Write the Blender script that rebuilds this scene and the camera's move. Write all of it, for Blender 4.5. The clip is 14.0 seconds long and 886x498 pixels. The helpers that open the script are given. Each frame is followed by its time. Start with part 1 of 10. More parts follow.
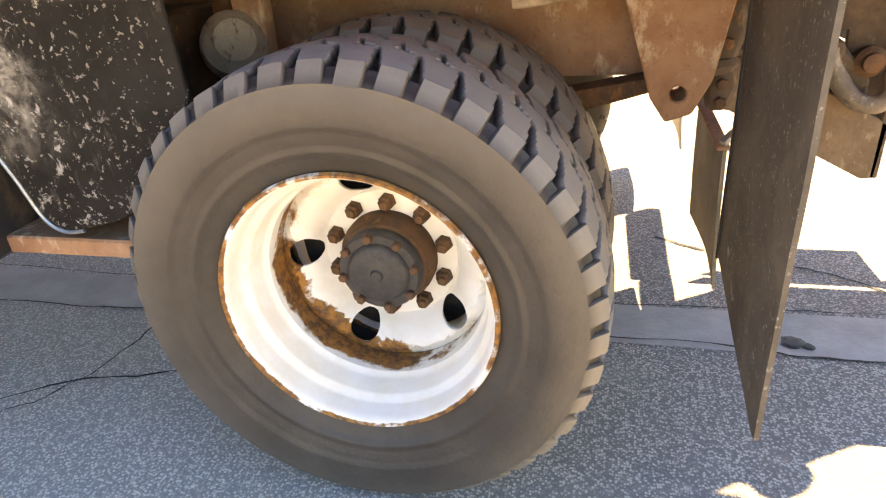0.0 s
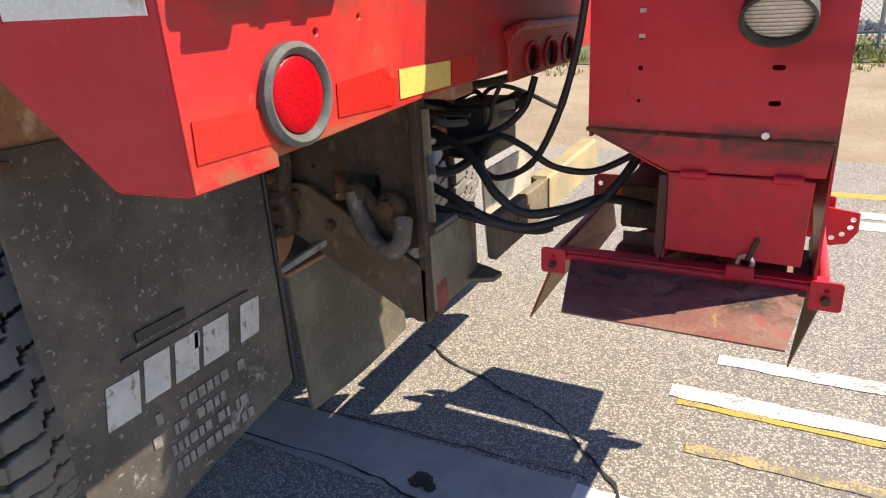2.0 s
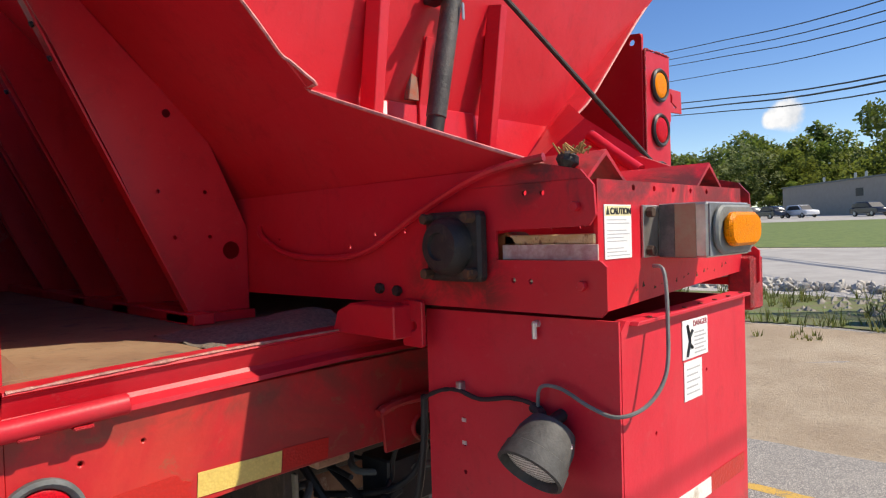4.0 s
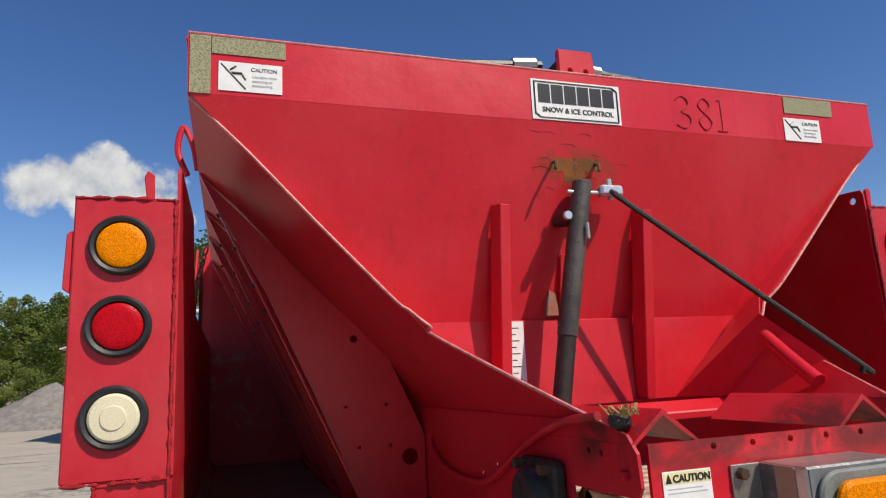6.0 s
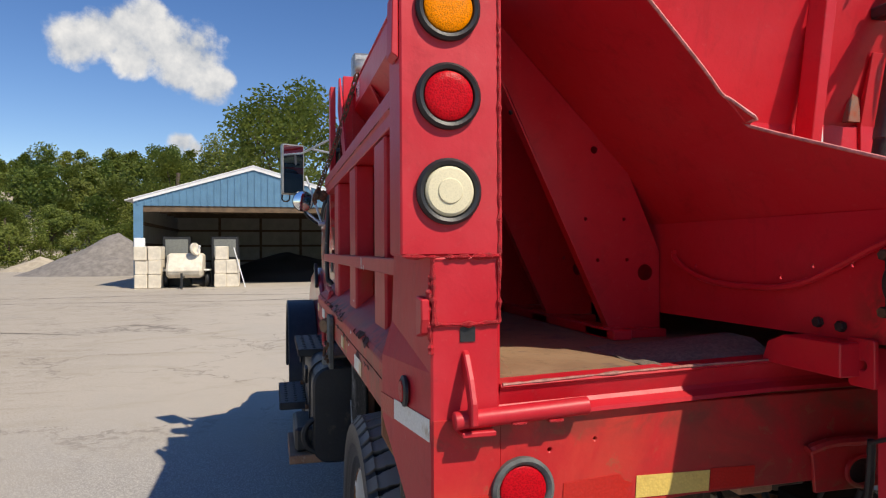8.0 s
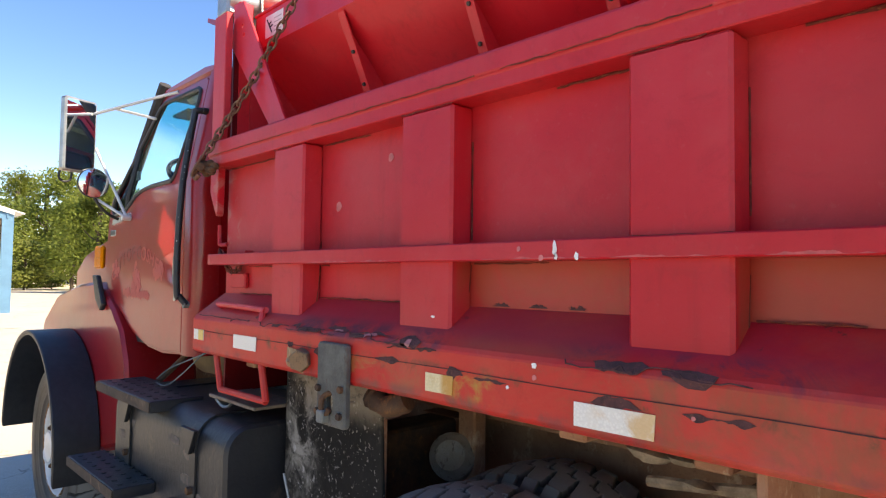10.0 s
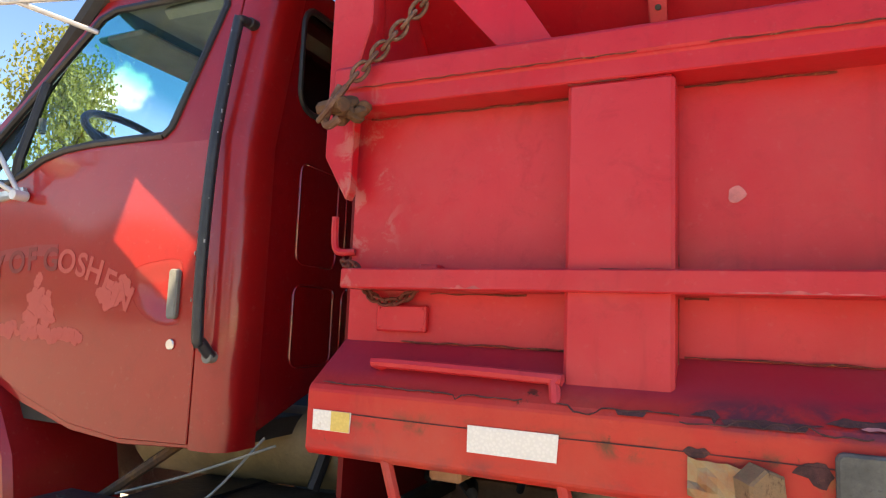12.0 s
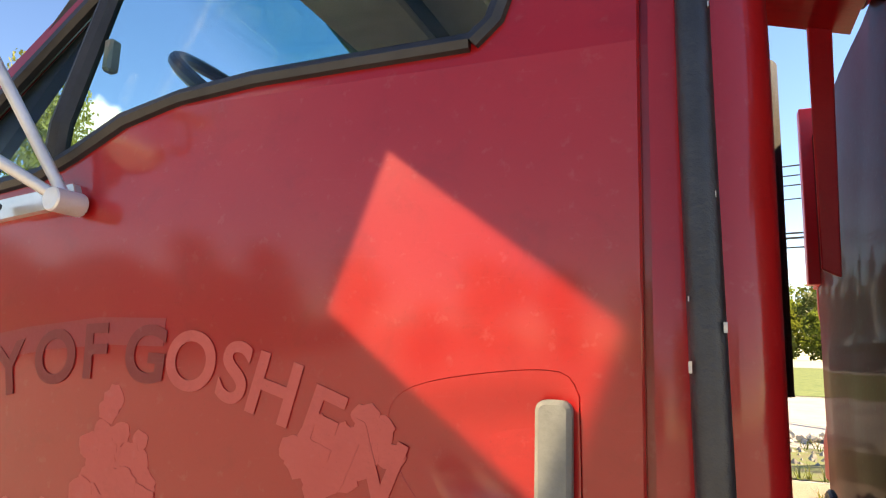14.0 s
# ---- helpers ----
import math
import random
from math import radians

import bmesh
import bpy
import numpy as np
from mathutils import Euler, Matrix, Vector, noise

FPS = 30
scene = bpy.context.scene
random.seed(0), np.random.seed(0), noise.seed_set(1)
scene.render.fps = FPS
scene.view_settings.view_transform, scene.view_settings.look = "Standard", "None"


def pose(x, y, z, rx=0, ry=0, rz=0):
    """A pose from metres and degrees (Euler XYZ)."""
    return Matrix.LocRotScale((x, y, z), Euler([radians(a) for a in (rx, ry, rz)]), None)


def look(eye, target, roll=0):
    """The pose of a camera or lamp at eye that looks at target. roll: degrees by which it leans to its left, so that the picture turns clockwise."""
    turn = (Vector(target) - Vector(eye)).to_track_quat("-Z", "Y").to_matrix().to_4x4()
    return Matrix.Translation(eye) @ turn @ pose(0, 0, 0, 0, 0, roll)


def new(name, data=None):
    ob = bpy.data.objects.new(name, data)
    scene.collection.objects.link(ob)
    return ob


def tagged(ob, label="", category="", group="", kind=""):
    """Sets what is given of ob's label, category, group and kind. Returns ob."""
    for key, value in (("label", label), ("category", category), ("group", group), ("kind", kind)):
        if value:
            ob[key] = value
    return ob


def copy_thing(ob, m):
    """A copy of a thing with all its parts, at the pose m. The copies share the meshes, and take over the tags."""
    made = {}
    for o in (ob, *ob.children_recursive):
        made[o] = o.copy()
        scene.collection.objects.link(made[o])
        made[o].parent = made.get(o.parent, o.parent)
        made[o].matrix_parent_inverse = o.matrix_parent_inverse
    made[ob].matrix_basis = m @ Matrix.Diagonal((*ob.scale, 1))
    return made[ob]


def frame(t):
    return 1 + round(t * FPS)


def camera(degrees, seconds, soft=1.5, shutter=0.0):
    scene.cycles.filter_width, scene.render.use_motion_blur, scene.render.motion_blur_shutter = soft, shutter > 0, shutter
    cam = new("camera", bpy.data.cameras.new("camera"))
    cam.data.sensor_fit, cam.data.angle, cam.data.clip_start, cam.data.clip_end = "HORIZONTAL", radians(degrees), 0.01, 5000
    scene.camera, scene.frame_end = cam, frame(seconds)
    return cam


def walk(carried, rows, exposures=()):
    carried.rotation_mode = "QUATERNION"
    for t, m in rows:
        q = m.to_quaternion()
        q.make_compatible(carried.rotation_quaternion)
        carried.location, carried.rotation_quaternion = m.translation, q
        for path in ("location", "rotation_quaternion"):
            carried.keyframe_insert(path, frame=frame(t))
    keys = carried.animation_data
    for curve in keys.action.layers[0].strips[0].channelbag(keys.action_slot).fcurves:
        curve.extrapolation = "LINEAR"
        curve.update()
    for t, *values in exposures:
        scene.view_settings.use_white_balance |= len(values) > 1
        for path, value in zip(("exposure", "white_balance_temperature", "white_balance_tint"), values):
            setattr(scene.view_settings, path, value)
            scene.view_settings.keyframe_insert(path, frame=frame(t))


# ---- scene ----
cam = camera(68.7, 14.0, soft=1.2)
PATH = [
    (0, (-0.807, -1.012, 1.199), (-1.27, 0.712, 0.296), -4.4),
    (0.5, (-0.387, -0.938, 1.212), (-1.003, 0.735, 0.305), -5.5),
    (1, (-0.015, -0.795, 1.207), (-0.728, 0.859, 0.337), -4.9),
    (1.5, (0.296, -0.614, 1.244), (-0.512, 1.027, 0.437), -4.1),
    (2, (0.591, -0.486, 1.279), (-0.319, 1.144, 0.56), -3.6),
    (2.5, (0.784, -0.341, 1.355), (-0.24, 1.271, 0.76), -2.8),
    (3, (0.966, -0.267, 1.453), (-0.186, 1.308, 1.017), -2.2),
    (3.5, (1.138, -0.216, 1.569), (-0.151, 1.291, 1.312), -1.6),
    (4, (1.233, -0.076, 1.627), (-0.184, 1.334, 1.577), -1.7),
    (4.2, (1.267, -0.001, 1.644), (-0.208, 1.349, 1.691), -1.3),
    (6.3, (1.561, 0.268, 1.838), (-0.333, 0.805, 2.193), -2.7),
    (6.5, (1.544, 0.214, 1.822), (-0.369, 0.707, 2.134), -2.3),
    (7, (1.488, 0.075, 1.763), (-0.457, 0.499, 1.957), -1.4),
    (7.5, (1.429, -0.125, 1.706), (-0.523, 0.303, 1.784), -0.7),
    (8, (1.263, -0.305, 1.67), (-0.671, 0.201, 1.671), -0.3),
    (8.2, (1.155, -0.388, 1.658), (-0.764, 0.176, 1.643), -0.2),
    (10.3, (-0.354, -1.16, 1.56), (-1.692, 0.321, 1.685), 0.9),
    (10.5, (-0.525, -1.194, 1.561), (-1.791, 0.347, 1.706), 1.0),
    (11, (-0.974, -1.245, 1.563), (-2.072, 0.417, 1.744), 1.3),
    (11.5, (-1.402, -1.249, 1.553), (-2.345, 0.502, 1.767), 1.9),
    (12, (-1.813, -1.16, 1.546), (-2.642, 0.647, 1.766), 2.3),
    (12.5, (-2.184, -1.023, 1.543), (-2.96, 0.805, 1.783), 2.9),
    (13, (-2.507, -0.868, 1.581), (-3.335, 0.932, 1.848), 3.6),
    (13.5, (-2.817, -0.715, 1.584), (-3.629, 1.078, 1.935), 3.5),
    (14, (-3.006, -0.518, 1.688), (-3.761, 1.305, 2.013), 1.9),
]
EXPOSURES = [(0.0, 3.34, 18200, 17), (0.5, 3.20, 17200, 15), (1.0, 2.8, 14500, 13), (1.5, 1.95, 9000, 11), (2.0, 1.22, 8100, 10), (3.0, 0.96, 7500, 10), (4.2, 0.63, 7350, 10), (6.3, 0.22, 7250, 10), (8.2, 0.44, 7500, 10), (10.3, 1.86, 9200, 10), (11.0, 2.00, 10200, 11), (12.5, 2.20, 11600, 12), (13.5, 2.2, 12000, 12), (14.0, 1.94, 11600, 12)]
walk(cam, [(t, look(e, a, r)) for t, e, a, r in PATH], EXPOSURES)

# ---------- light ----------
SUN_AZ, SUN_EL = 33.0, 48.0          # azimuth from the truck's rear axis towards its right side
sd = Vector((math.cos(radians(SUN_AZ)) * math.cos(radians(SUN_EL)), math.sin(radians(SUN_AZ)) * math.cos(radians(SUN_EL)), math.sin(radians(SUN_EL))))
sun = new("sun", bpy.data.lights.new("sun", "SUN"))
sun.data.energy, sun.data.angle, sun.data.color = 3.8, radians(0.53), (1.0, 0.95, 0.88)
sun.matrix_world = look(sd * 50, (0, 0, 0))

world = bpy.data.worlds.new("sky")
scene.world = world
world.use_nodes = True


def clouded_sky(nt):
    n, l = nt.nodes, nt.links
    n.clear()

    def mth(op, a, b=None, c=None):
        m = n.new("ShaderNodeMath")
        m.operation = op
        for k, v in enumerate((a, b, c)):
            if v is None:
                continue
            if isinstance(v, (int, float)):
                m.inputs[k].default_value = v
            else:
                l.new(v, m.inputs[k])
        return m.outputs[0]
    out = n.new("ShaderNodeOutputWorld")
    bg = n.new("ShaderNodeBackground")
    sky = n.new("ShaderNodeTexSky")
    sky.sky_type, sky.sun_disc = "NISHITA", False
    sky.sun_elevation, sky.sun_rotation = radians(SUN_EL), math.atan2(sd.x, sd.y)
    sky.air_density, sky.dust_density, sky.ozone_density = 0.9, 0.02, 2.5
    co = n.new("ShaderNodeTexCoord")
    way = co.outputs["Generated"]
    puffs = n.new("ShaderNodeTexNoise")
    puffs.inputs["Scale"].default_value, puffs.inputs["Detail"].default_value, puffs.inputs["Roughness"].default_value = 26.0, 7.0, 0.6
    l.new(way, puffs.inputs["Vector"])
    field = None
    # each cumulus lobe: direction and angular radius
    for d, r in CLOUDS:
        dt = n.new("ShaderNodeVectorMath")
        dt.operation = "DOT_PRODUCT"
        dt.inputs[1].default_value = Vector(d).normalized()
        l.new(way, dt.inputs[0])
        k = 1.0 / (1.0 - math.cos(radians(r)))
        f = mth("MULTIPLY_ADD", dt.outputs["Value"], k, 1.0 - k)
        f = mth("MAXIMUM", f, -4.0)
        field = f if field is None else mth("SMOOTH_MAX", field, f, 0.5)
    frayed = mth("ADD", field, mth("MULTIPLY_ADD", puffs.outputs["Fac"], 3.0, -1.45))
    mask = n.new("ShaderNodeMapRange")
    mask.interpolation_type = "SMOOTHSTEP"
    mask.inputs["From Min"].default_value, mask.inputs["From Max"].default_value = -0.35, 0.75
    l.new(frayed, mask.inputs["Value"])
    body = n.new("ShaderNodeMapRange")
    body.inputs["From Min"].default_value, body.inputs["From Max"].default_value = 0.30, 0.68
    l.new(puffs.outputs["Fac"], body.inputs["Value"])
    tone = n.new("ShaderNodeMix")
    tone.data_type = "RGBA"
    l.new(body.outputs[0], tone.inputs["Factor"])
    tone.inputs["A"].default_value, tone.inputs["B"].default_value = (2.5, 2.9, 3.6, 1), (4.7, 4.95, 5.4, 1)
    hs = n.new("ShaderNodeHueSaturation")
    hs.inputs["Saturation"].default_value = 1.27
    hs.inputs["Hue"].default_value = 0.512
    hs.inputs["Value"].default_value = 0.80
    l.new(sky.outputs[0], hs.inputs["Color"])
    mix = n.new("ShaderNodeMix")
    mix.data_type = "RGBA"
    l.new(mask.outputs[0], mix.inputs["Factor"])
    l.new(hs.outputs[0], mix.inputs["A"])
    l.new(tone.outputs["Result"], mix.inputs["B"])
    l.new(mix.outputs["Result"], bg.inputs["Color"])
    bg.inputs["Strength"].default_value = 0.132
    l.new(bg.outputs[0], out.inputs["Surface"])


CLOUDS = [((-0.9302, -0.2485, 0.27), 1.8), ((-0.9343, -0.2163, 0.2834), 1.8), ((-0.9374, -0.1863, 0.2942), 2.0), ((-0.9364, -0.159, 0.3127), 1.35), ((-0.9493, -0.1429, 0.2801), 2.3), ((-0.9558, -0.109, 0.2729), 2.3), ((-0.9684, -0.0852, 0.2344), 1.8), ((-0.9476, -0.1815, 0.263), 1.7), ((-0.9683, -0.0609, 0.2422), 0.65), ((-0.9613, -0.1245, 0.246), 1.7), ((-0.9806, -0.1245, 0.1511), 1.0), ((-0.9836, -0.1075, 0.1449), 0.7), ((-0.2887, 0.9463, 0.1451), 1.2), ((-0.3058, 0.9416, 0.1411), 0.75), ((-0.75, 0.591, 0.298), 1.6), ((-0.77, 0.575, 0.28), 1.3), ((-0.172, 0.979, 0.105), 1.1)]
clouded_sky(world.node_tree)


# added area lamp in place of the sunlight that the side mirror throws back on the door
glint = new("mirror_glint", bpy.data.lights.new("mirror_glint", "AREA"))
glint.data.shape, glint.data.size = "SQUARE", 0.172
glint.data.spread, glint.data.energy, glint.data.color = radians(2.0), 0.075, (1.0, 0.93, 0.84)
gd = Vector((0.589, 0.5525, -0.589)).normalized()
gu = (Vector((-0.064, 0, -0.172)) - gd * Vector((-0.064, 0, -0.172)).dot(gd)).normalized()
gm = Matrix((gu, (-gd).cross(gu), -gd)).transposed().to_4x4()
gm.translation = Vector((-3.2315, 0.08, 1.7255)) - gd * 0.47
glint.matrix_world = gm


# ---------- materials ----------
def nodes_of(name, rough=0.5, metal=0.0):
    m = bpy.data.materials.new(name)
    m.use_nodes = True
    n = m.node_tree.nodes
    b = n["Principled BSDF"]
    b.inputs["Roughness"].default_value, b.inputs["Metallic"].default_value = rough, metal
    co = n.new("ShaderNodeTexCoord")
    return m, n, m.node_tree.links, b, co


def noise_node(n, l, co, scale, detail=4.0, rough=0.55, stretch=None, distort=0.0):
    t = n.new("ShaderNodeTexNoise")
    t.inputs["Scale"].default_value, t.inputs["Detail"].default_value = scale, detail
    t.inputs["Roughness"].default_value, t.inputs["Distortion"].default_value = rough, distort
    src = co.outputs["Object"]
    if stretch:
        mp = n.new("ShaderNodeMapping")
        mp.inputs["Scale"].default_value = stretch
        l.new(src, mp.inputs["Vector"])
        src = mp.outputs["Vector"]
    l.new(src, t.inputs["Vector"])
    return t


def ramp(n, l, src, lo, hi):
    r = n.new("ShaderNodeMapRange")
    r.interpolation_type = "SMOOTHSTEP"
    r.inputs["From Min"].default_value, r.inputs["From Max"].default_value = lo, hi
    l.new(src, r.inputs["Value"])
    return r.outputs[0]


def mixed(n, l, fac, a, b, mode="MIX"):
    m = n.new("ShaderNodeMix")
    m.data_type, m.blend_type = "RGBA", mode
    for key, v in (("Factor", fac), ("A", a), ("B", b)):
        if isinstance(v, (int, float)):
            m.inputs[key].default_value = v
        elif isinstance(v, tuple):
            m.inputs[key].default_value = (*v, 1)
        else:
            l.new(v, m.inputs[key])
    return m.outputs["Result"]


def bump(n, l, b, src, strength, dist=0.01):
    bp = n.new("ShaderNodeBump")
    bp.inputs["Strength"].default_value, bp.inputs["Distance"].default_value = strength, dist
    l.new(src, bp.inputs["Height"])
    l.new(bp.outputs[0], b.inputs["Normal"])


def times(n, l, a, k):
    m = n.new("ShaderNodeMath")
    m.operation = "MULTIPLY"
    l.new(a, m.inputs[0])
    if isinstance(k, (int, float)):
        m.inputs[1].default_value = k
    else:
        l.new(k, m.inputs[1])
    return m.outputs[0]


def painted(name, col, fade, rough=0.42, rust=0.0, dust=0.0, coat=0.0, dustcol=(0.30, 0.22, 0.16), rustcol=(0.10, 0.035, 0.015), spec=0.5, streak=True, coat_rough=0.08):
    """Old sprayed enamel on steel: faded patches, fine speckle, rust spots and road dust."""
    m, n, l, b, co = nodes_of(name, rough)
    big = noise_node(n, l, co, 1.7, 5, 0.6)
    fine = noise_node(n, l, co, 60, 3, 0.6)
    c = mixed(n, l, ramp(n, l, big.outputs["Fac"], 0.35, 0.7), col, fade)
    run = noise_node(n, l, co, 5.0, 5, 0.6, (4.0, 4.0, 0.5))
    if streak:
        c = mixed(n, l, times(n, l, ramp(n, l, run.outputs["Fac"], 0.55, 0.8), 0.35), c, tuple(x * 0.55 for x in col))
    c = mixed(n, l, times(n, l, ramp(n, l, fine.outputs["Fac"], 0.6, 0.75), 0.05), c, (0.55, 0.4, 0.35))
    mott = noise_node(n, l, co, 13, 9, 0.75, distort=0.5)
    c = mixed(n, l, times(n, l, ramp(n, l, mott.outputs["Fac"], 0.50, 0.68), 0.30), c, tuple(x * 0.62 for x in col))
    scuff = noise_node(n, l, co, 24, 7, 0.72, (1.0, 1.0, 2.5), 0.8)
    c = mixed(n, l, times(n, l, ramp(n, l, scuff.outputs["Fac"], 0.66, 0.74), 0.20), c, (0.56, 0.13, 0.13))
    speck = noise_node(n, l, co, 210, 4, 0.7)
    c = mixed(n, l, times(n, l, ramp(n, l, speck.outputs["Fac"], 0.60, 0.70), 0.22), c, tuple(x * 0.45 for x in col))
    scr = noise_node(n, l, co, 30, 6, 0.75, (0.35, 1.0, 5.0), 0.4)
    c = mixed(n, l, times(n, l, ramp(n, l, scr.outputs["Fac"], 0.60, 0.72), 0.16), c, tuple(min(1.0, x * 1.1 + 0.05) for x in col))
    rsock = None
    if dust:
        d = noise_node(n, l, co, 3.2, 6, 0.65)
        c = mixed(n, l, times(n, l, ramp(n, l, d.outputs["Fac"], 0.45, 0.75), dust), c, dustcol)
    if rust:
        r1 = noise_node(n, l, co, 9.0, 8, 0.7)
        rm = ramp(n, l, r1.outputs["Fac"], 0.74 - rust * 0.3, 0.78 - rust * 0.3)
        c = mixed(n, l, rm, c, rustcol)
        rsock = rm
    l.new(c, b.inputs["Base Color"])
    rr = n.new("ShaderNodeMapRange")
    rr.inputs["To Min"].default_value, rr.inputs["To Max"].default_value = rough - 0.08, rough + 0.14
    l.new(big.outputs["Fac"], rr.inputs["Value"])
    l.new(rr.outputs[0], b.inputs["Roughness"])
    b.inputs["Coat Weight"].default_value, b.inputs["Coat Roughness"].default_value = coat, coat_rough
    b.inputs["Specular IOR Level"].default_value = spec
    orange = noise_node(n, l, co, 140, 2, 0.5)
    wave = noise_node(n, l, co, 7, 3, 0.5)
    hs = n.new("ShaderNodeMath")
    hs.operation = "MULTIPLY_ADD"
    l.new(orange.outputs["Fac"], hs.inputs[0])
    hs.inputs[1].default_value = 0.08
    l.new(wave.outputs["Fac"], hs.inputs[2])
    if rsock is not None:
        h2 = n.new("ShaderNodeMath")
        h2.operation = "MULTIPLY_ADD"
        l.new(rsock, h2.inputs[0])
        h2.inputs[1].default_value = -0.25
        l.new(hs.outputs[0], h2.inputs[2])
        hs = h2
    bump(n, l, b, hs.outputs[0], 0.16 if not coat else 0.06, 0.02)
    return m


def plain(name, col, rough=0.5, metal=0.0, var=0.25, scale=12.0, bumpy=0.15, spec=0.5, other=None):
    """A surface of one tone with soft mottling and a fine grain."""
    m, n, l, b, co = nodes_of(name, rough, metal)
    a = noise_node(n, l, co, scale, 6, 0.65)
    f = noise_node(n, l, co, scale * 9, 3, 0.6)
    c = mixed(n, l, ramp(n, l, a.outputs["Fac"], 0.3, 0.72), tuple(x * (1 - var) for x in col), other or tuple(min(1, x * (1 + var)) for x in col))
    c = mixed(n, l, times(n, l, ramp(n, l, f.outputs["Fac"], 0.5, 0.75), var * 0.5), c, tuple(x * 0.5 for x in col))
    l.new(c, b.inputs["Base Color"])
    b.inputs["Specular IOR Level"].default_value = spec
    if bumpy:
        bump(n, l, b, f.outputs["Fac"], bumpy, 0.01)
    return m


def rusty(name, a, bcol, c2, rough=0.75, scale=6.0, metal=0.0):
    """Bare steel under rust, dried mud and salt, in three tones."""
    m, n, l, b, co = nodes_of(name, rough, metal)
    x = noise_node(n, l, co, scale, 8, 0.7)
    y = noise_node(n, l, co, scale * 3.1, 6, 0.7, (1, 1, 0.6))
    z = noise_node(n, l, co, scale * 15, 4, 0.6)
    c = mixed(n, l, ramp(n, l, x.outputs["Fac"], 0.38, 0.62), a, bcol)
    c = mixed(n, l, ramp(n, l, y.outputs["Fac"], 0.55, 0.68), c, c2)
    c = mixed(n, l, times(n, l, ramp(n, l, z.outputs["Fac"], 0.55, 0.8), 0.5), c, tuple(v * 0.35 for v in a))
    l.new(c, b.inputs["Base Color"])
    bump(n, l, b, z.outputs["Fac"], 0.35, 0.006)
    return m


RED = painted("body_red_enamel", (0.50, 0.009, 0.021), (0.57, 0.034, 0.047), 0.42, rust=0.04, dust=0.09, spec=0.36)
RED_LOW = painted("rail_red_enamel_weathered", (0.53, 0.014, 0.016), (0.58, 0.042, 0.028), 0.48, rust=0.30, dust=0.22, spec=0.34)
RED_SPREAD = painted("spreader_red_enamel", (0.58, 0.011, 0.024), (0.64, 0.024, 0.040), 0.34, rust=0.01, dust=0.05, spec=0.42)
RED_CHUTE = painted("chute_red_enamel", (0.60, 0.014, 0.033), (0.66, 0.030, 0.052), 0.41, rust=0.10, dust=0.12, spec=0.4)
RED_CAB = painted("cab_red_clearcoat", (0.29, 0.005, 0.007), (0.33, 0.008, 0.010), 0.34, dust=0.02, coat_rough=0.09, coat=0.60, streak=False, spec=0.3)
RED_GLOSS = painted("deep_red_gloss", (0.27, 0.004, 0.008), (0.31, 0.006, 0.010), 0.16, coat=1.0, coat_rough=0.03, streak=False)
RED_REAR = painted("tail_red_enamel_stained_shaded", (0.50, 0.016, 0.021), (0.52, 0.020, 0.026), 0.43, rust=0.10, dust=0.14, dustcol=(0.20, 0.08, 0.05), spec=0.35)

# the truck's red darkened: the bulkhead's deep shade is put into the base colour
RED_BULK_SHADE = painted("bulkhead_shaded_red", (0.13, 0.004, 0.007), (0.17, 0.006, 0.009), 0.58, rust=0.05, dust=0.04, coat=0.12, coat_rough=0.06, streak=False, spec=0.10)

# hand-sprayed gloss with ripples that break up what it mirrors
for node in RED_GLOSS.node_tree.nodes:
    if node.bl_idname == "ShaderNodeBump":
        node.inputs["Strength"].default_value = 0.28


def window(n, l, sock, a, b, soft):
    """One between a and b along a coordinate, fading over soft."""
    return times(n, l, ramp(n, l, sock, a - soft, a + soft), invert(n, l, ramp(n, l, sock, b - soft, b + soft)))


def invert(n, l, sock):
    m = n.new("ShaderNodeMath")
    m.operation = "SUBTRACT"
    m.inputs[0].default_value = 1.0
    l.new(sock, m.inputs[1])
    return m.outputs[0]


def stained(m, stains):
    """Lays stains over a paint: each has a colour, ranges along x, y, z with a softness, and the noise that frays it."""
    n, l = m.node_tree.nodes, m.node_tree.links
    b = n["Principled BSDF"]
    co = next(x for x in n if x.bl_idname == "ShaderNodeTexCoord")
    sep = n.new("ShaderNodeSeparateXYZ")
    l.new(co.outputs["Object"], sep.inputs[0])
    for col, ranges, scale, lo, hi, amount in stains:
        f = ramp(n, l, noise_node(n, l, co, scale, 7, 0.68, distort=0.6).outputs["Fac"], lo, hi)
        for axis, (a, z, soft) in ranges.items():
            f = times(n, l, f, window(n, l, sep.outputs[axis], a, z, soft))
        old = b.inputs["Base Color"].links[0].from_socket
        l.new(mixed(n, l, times(n, l, f, amount), old, col), b.inputs["Base Color"])
    return m


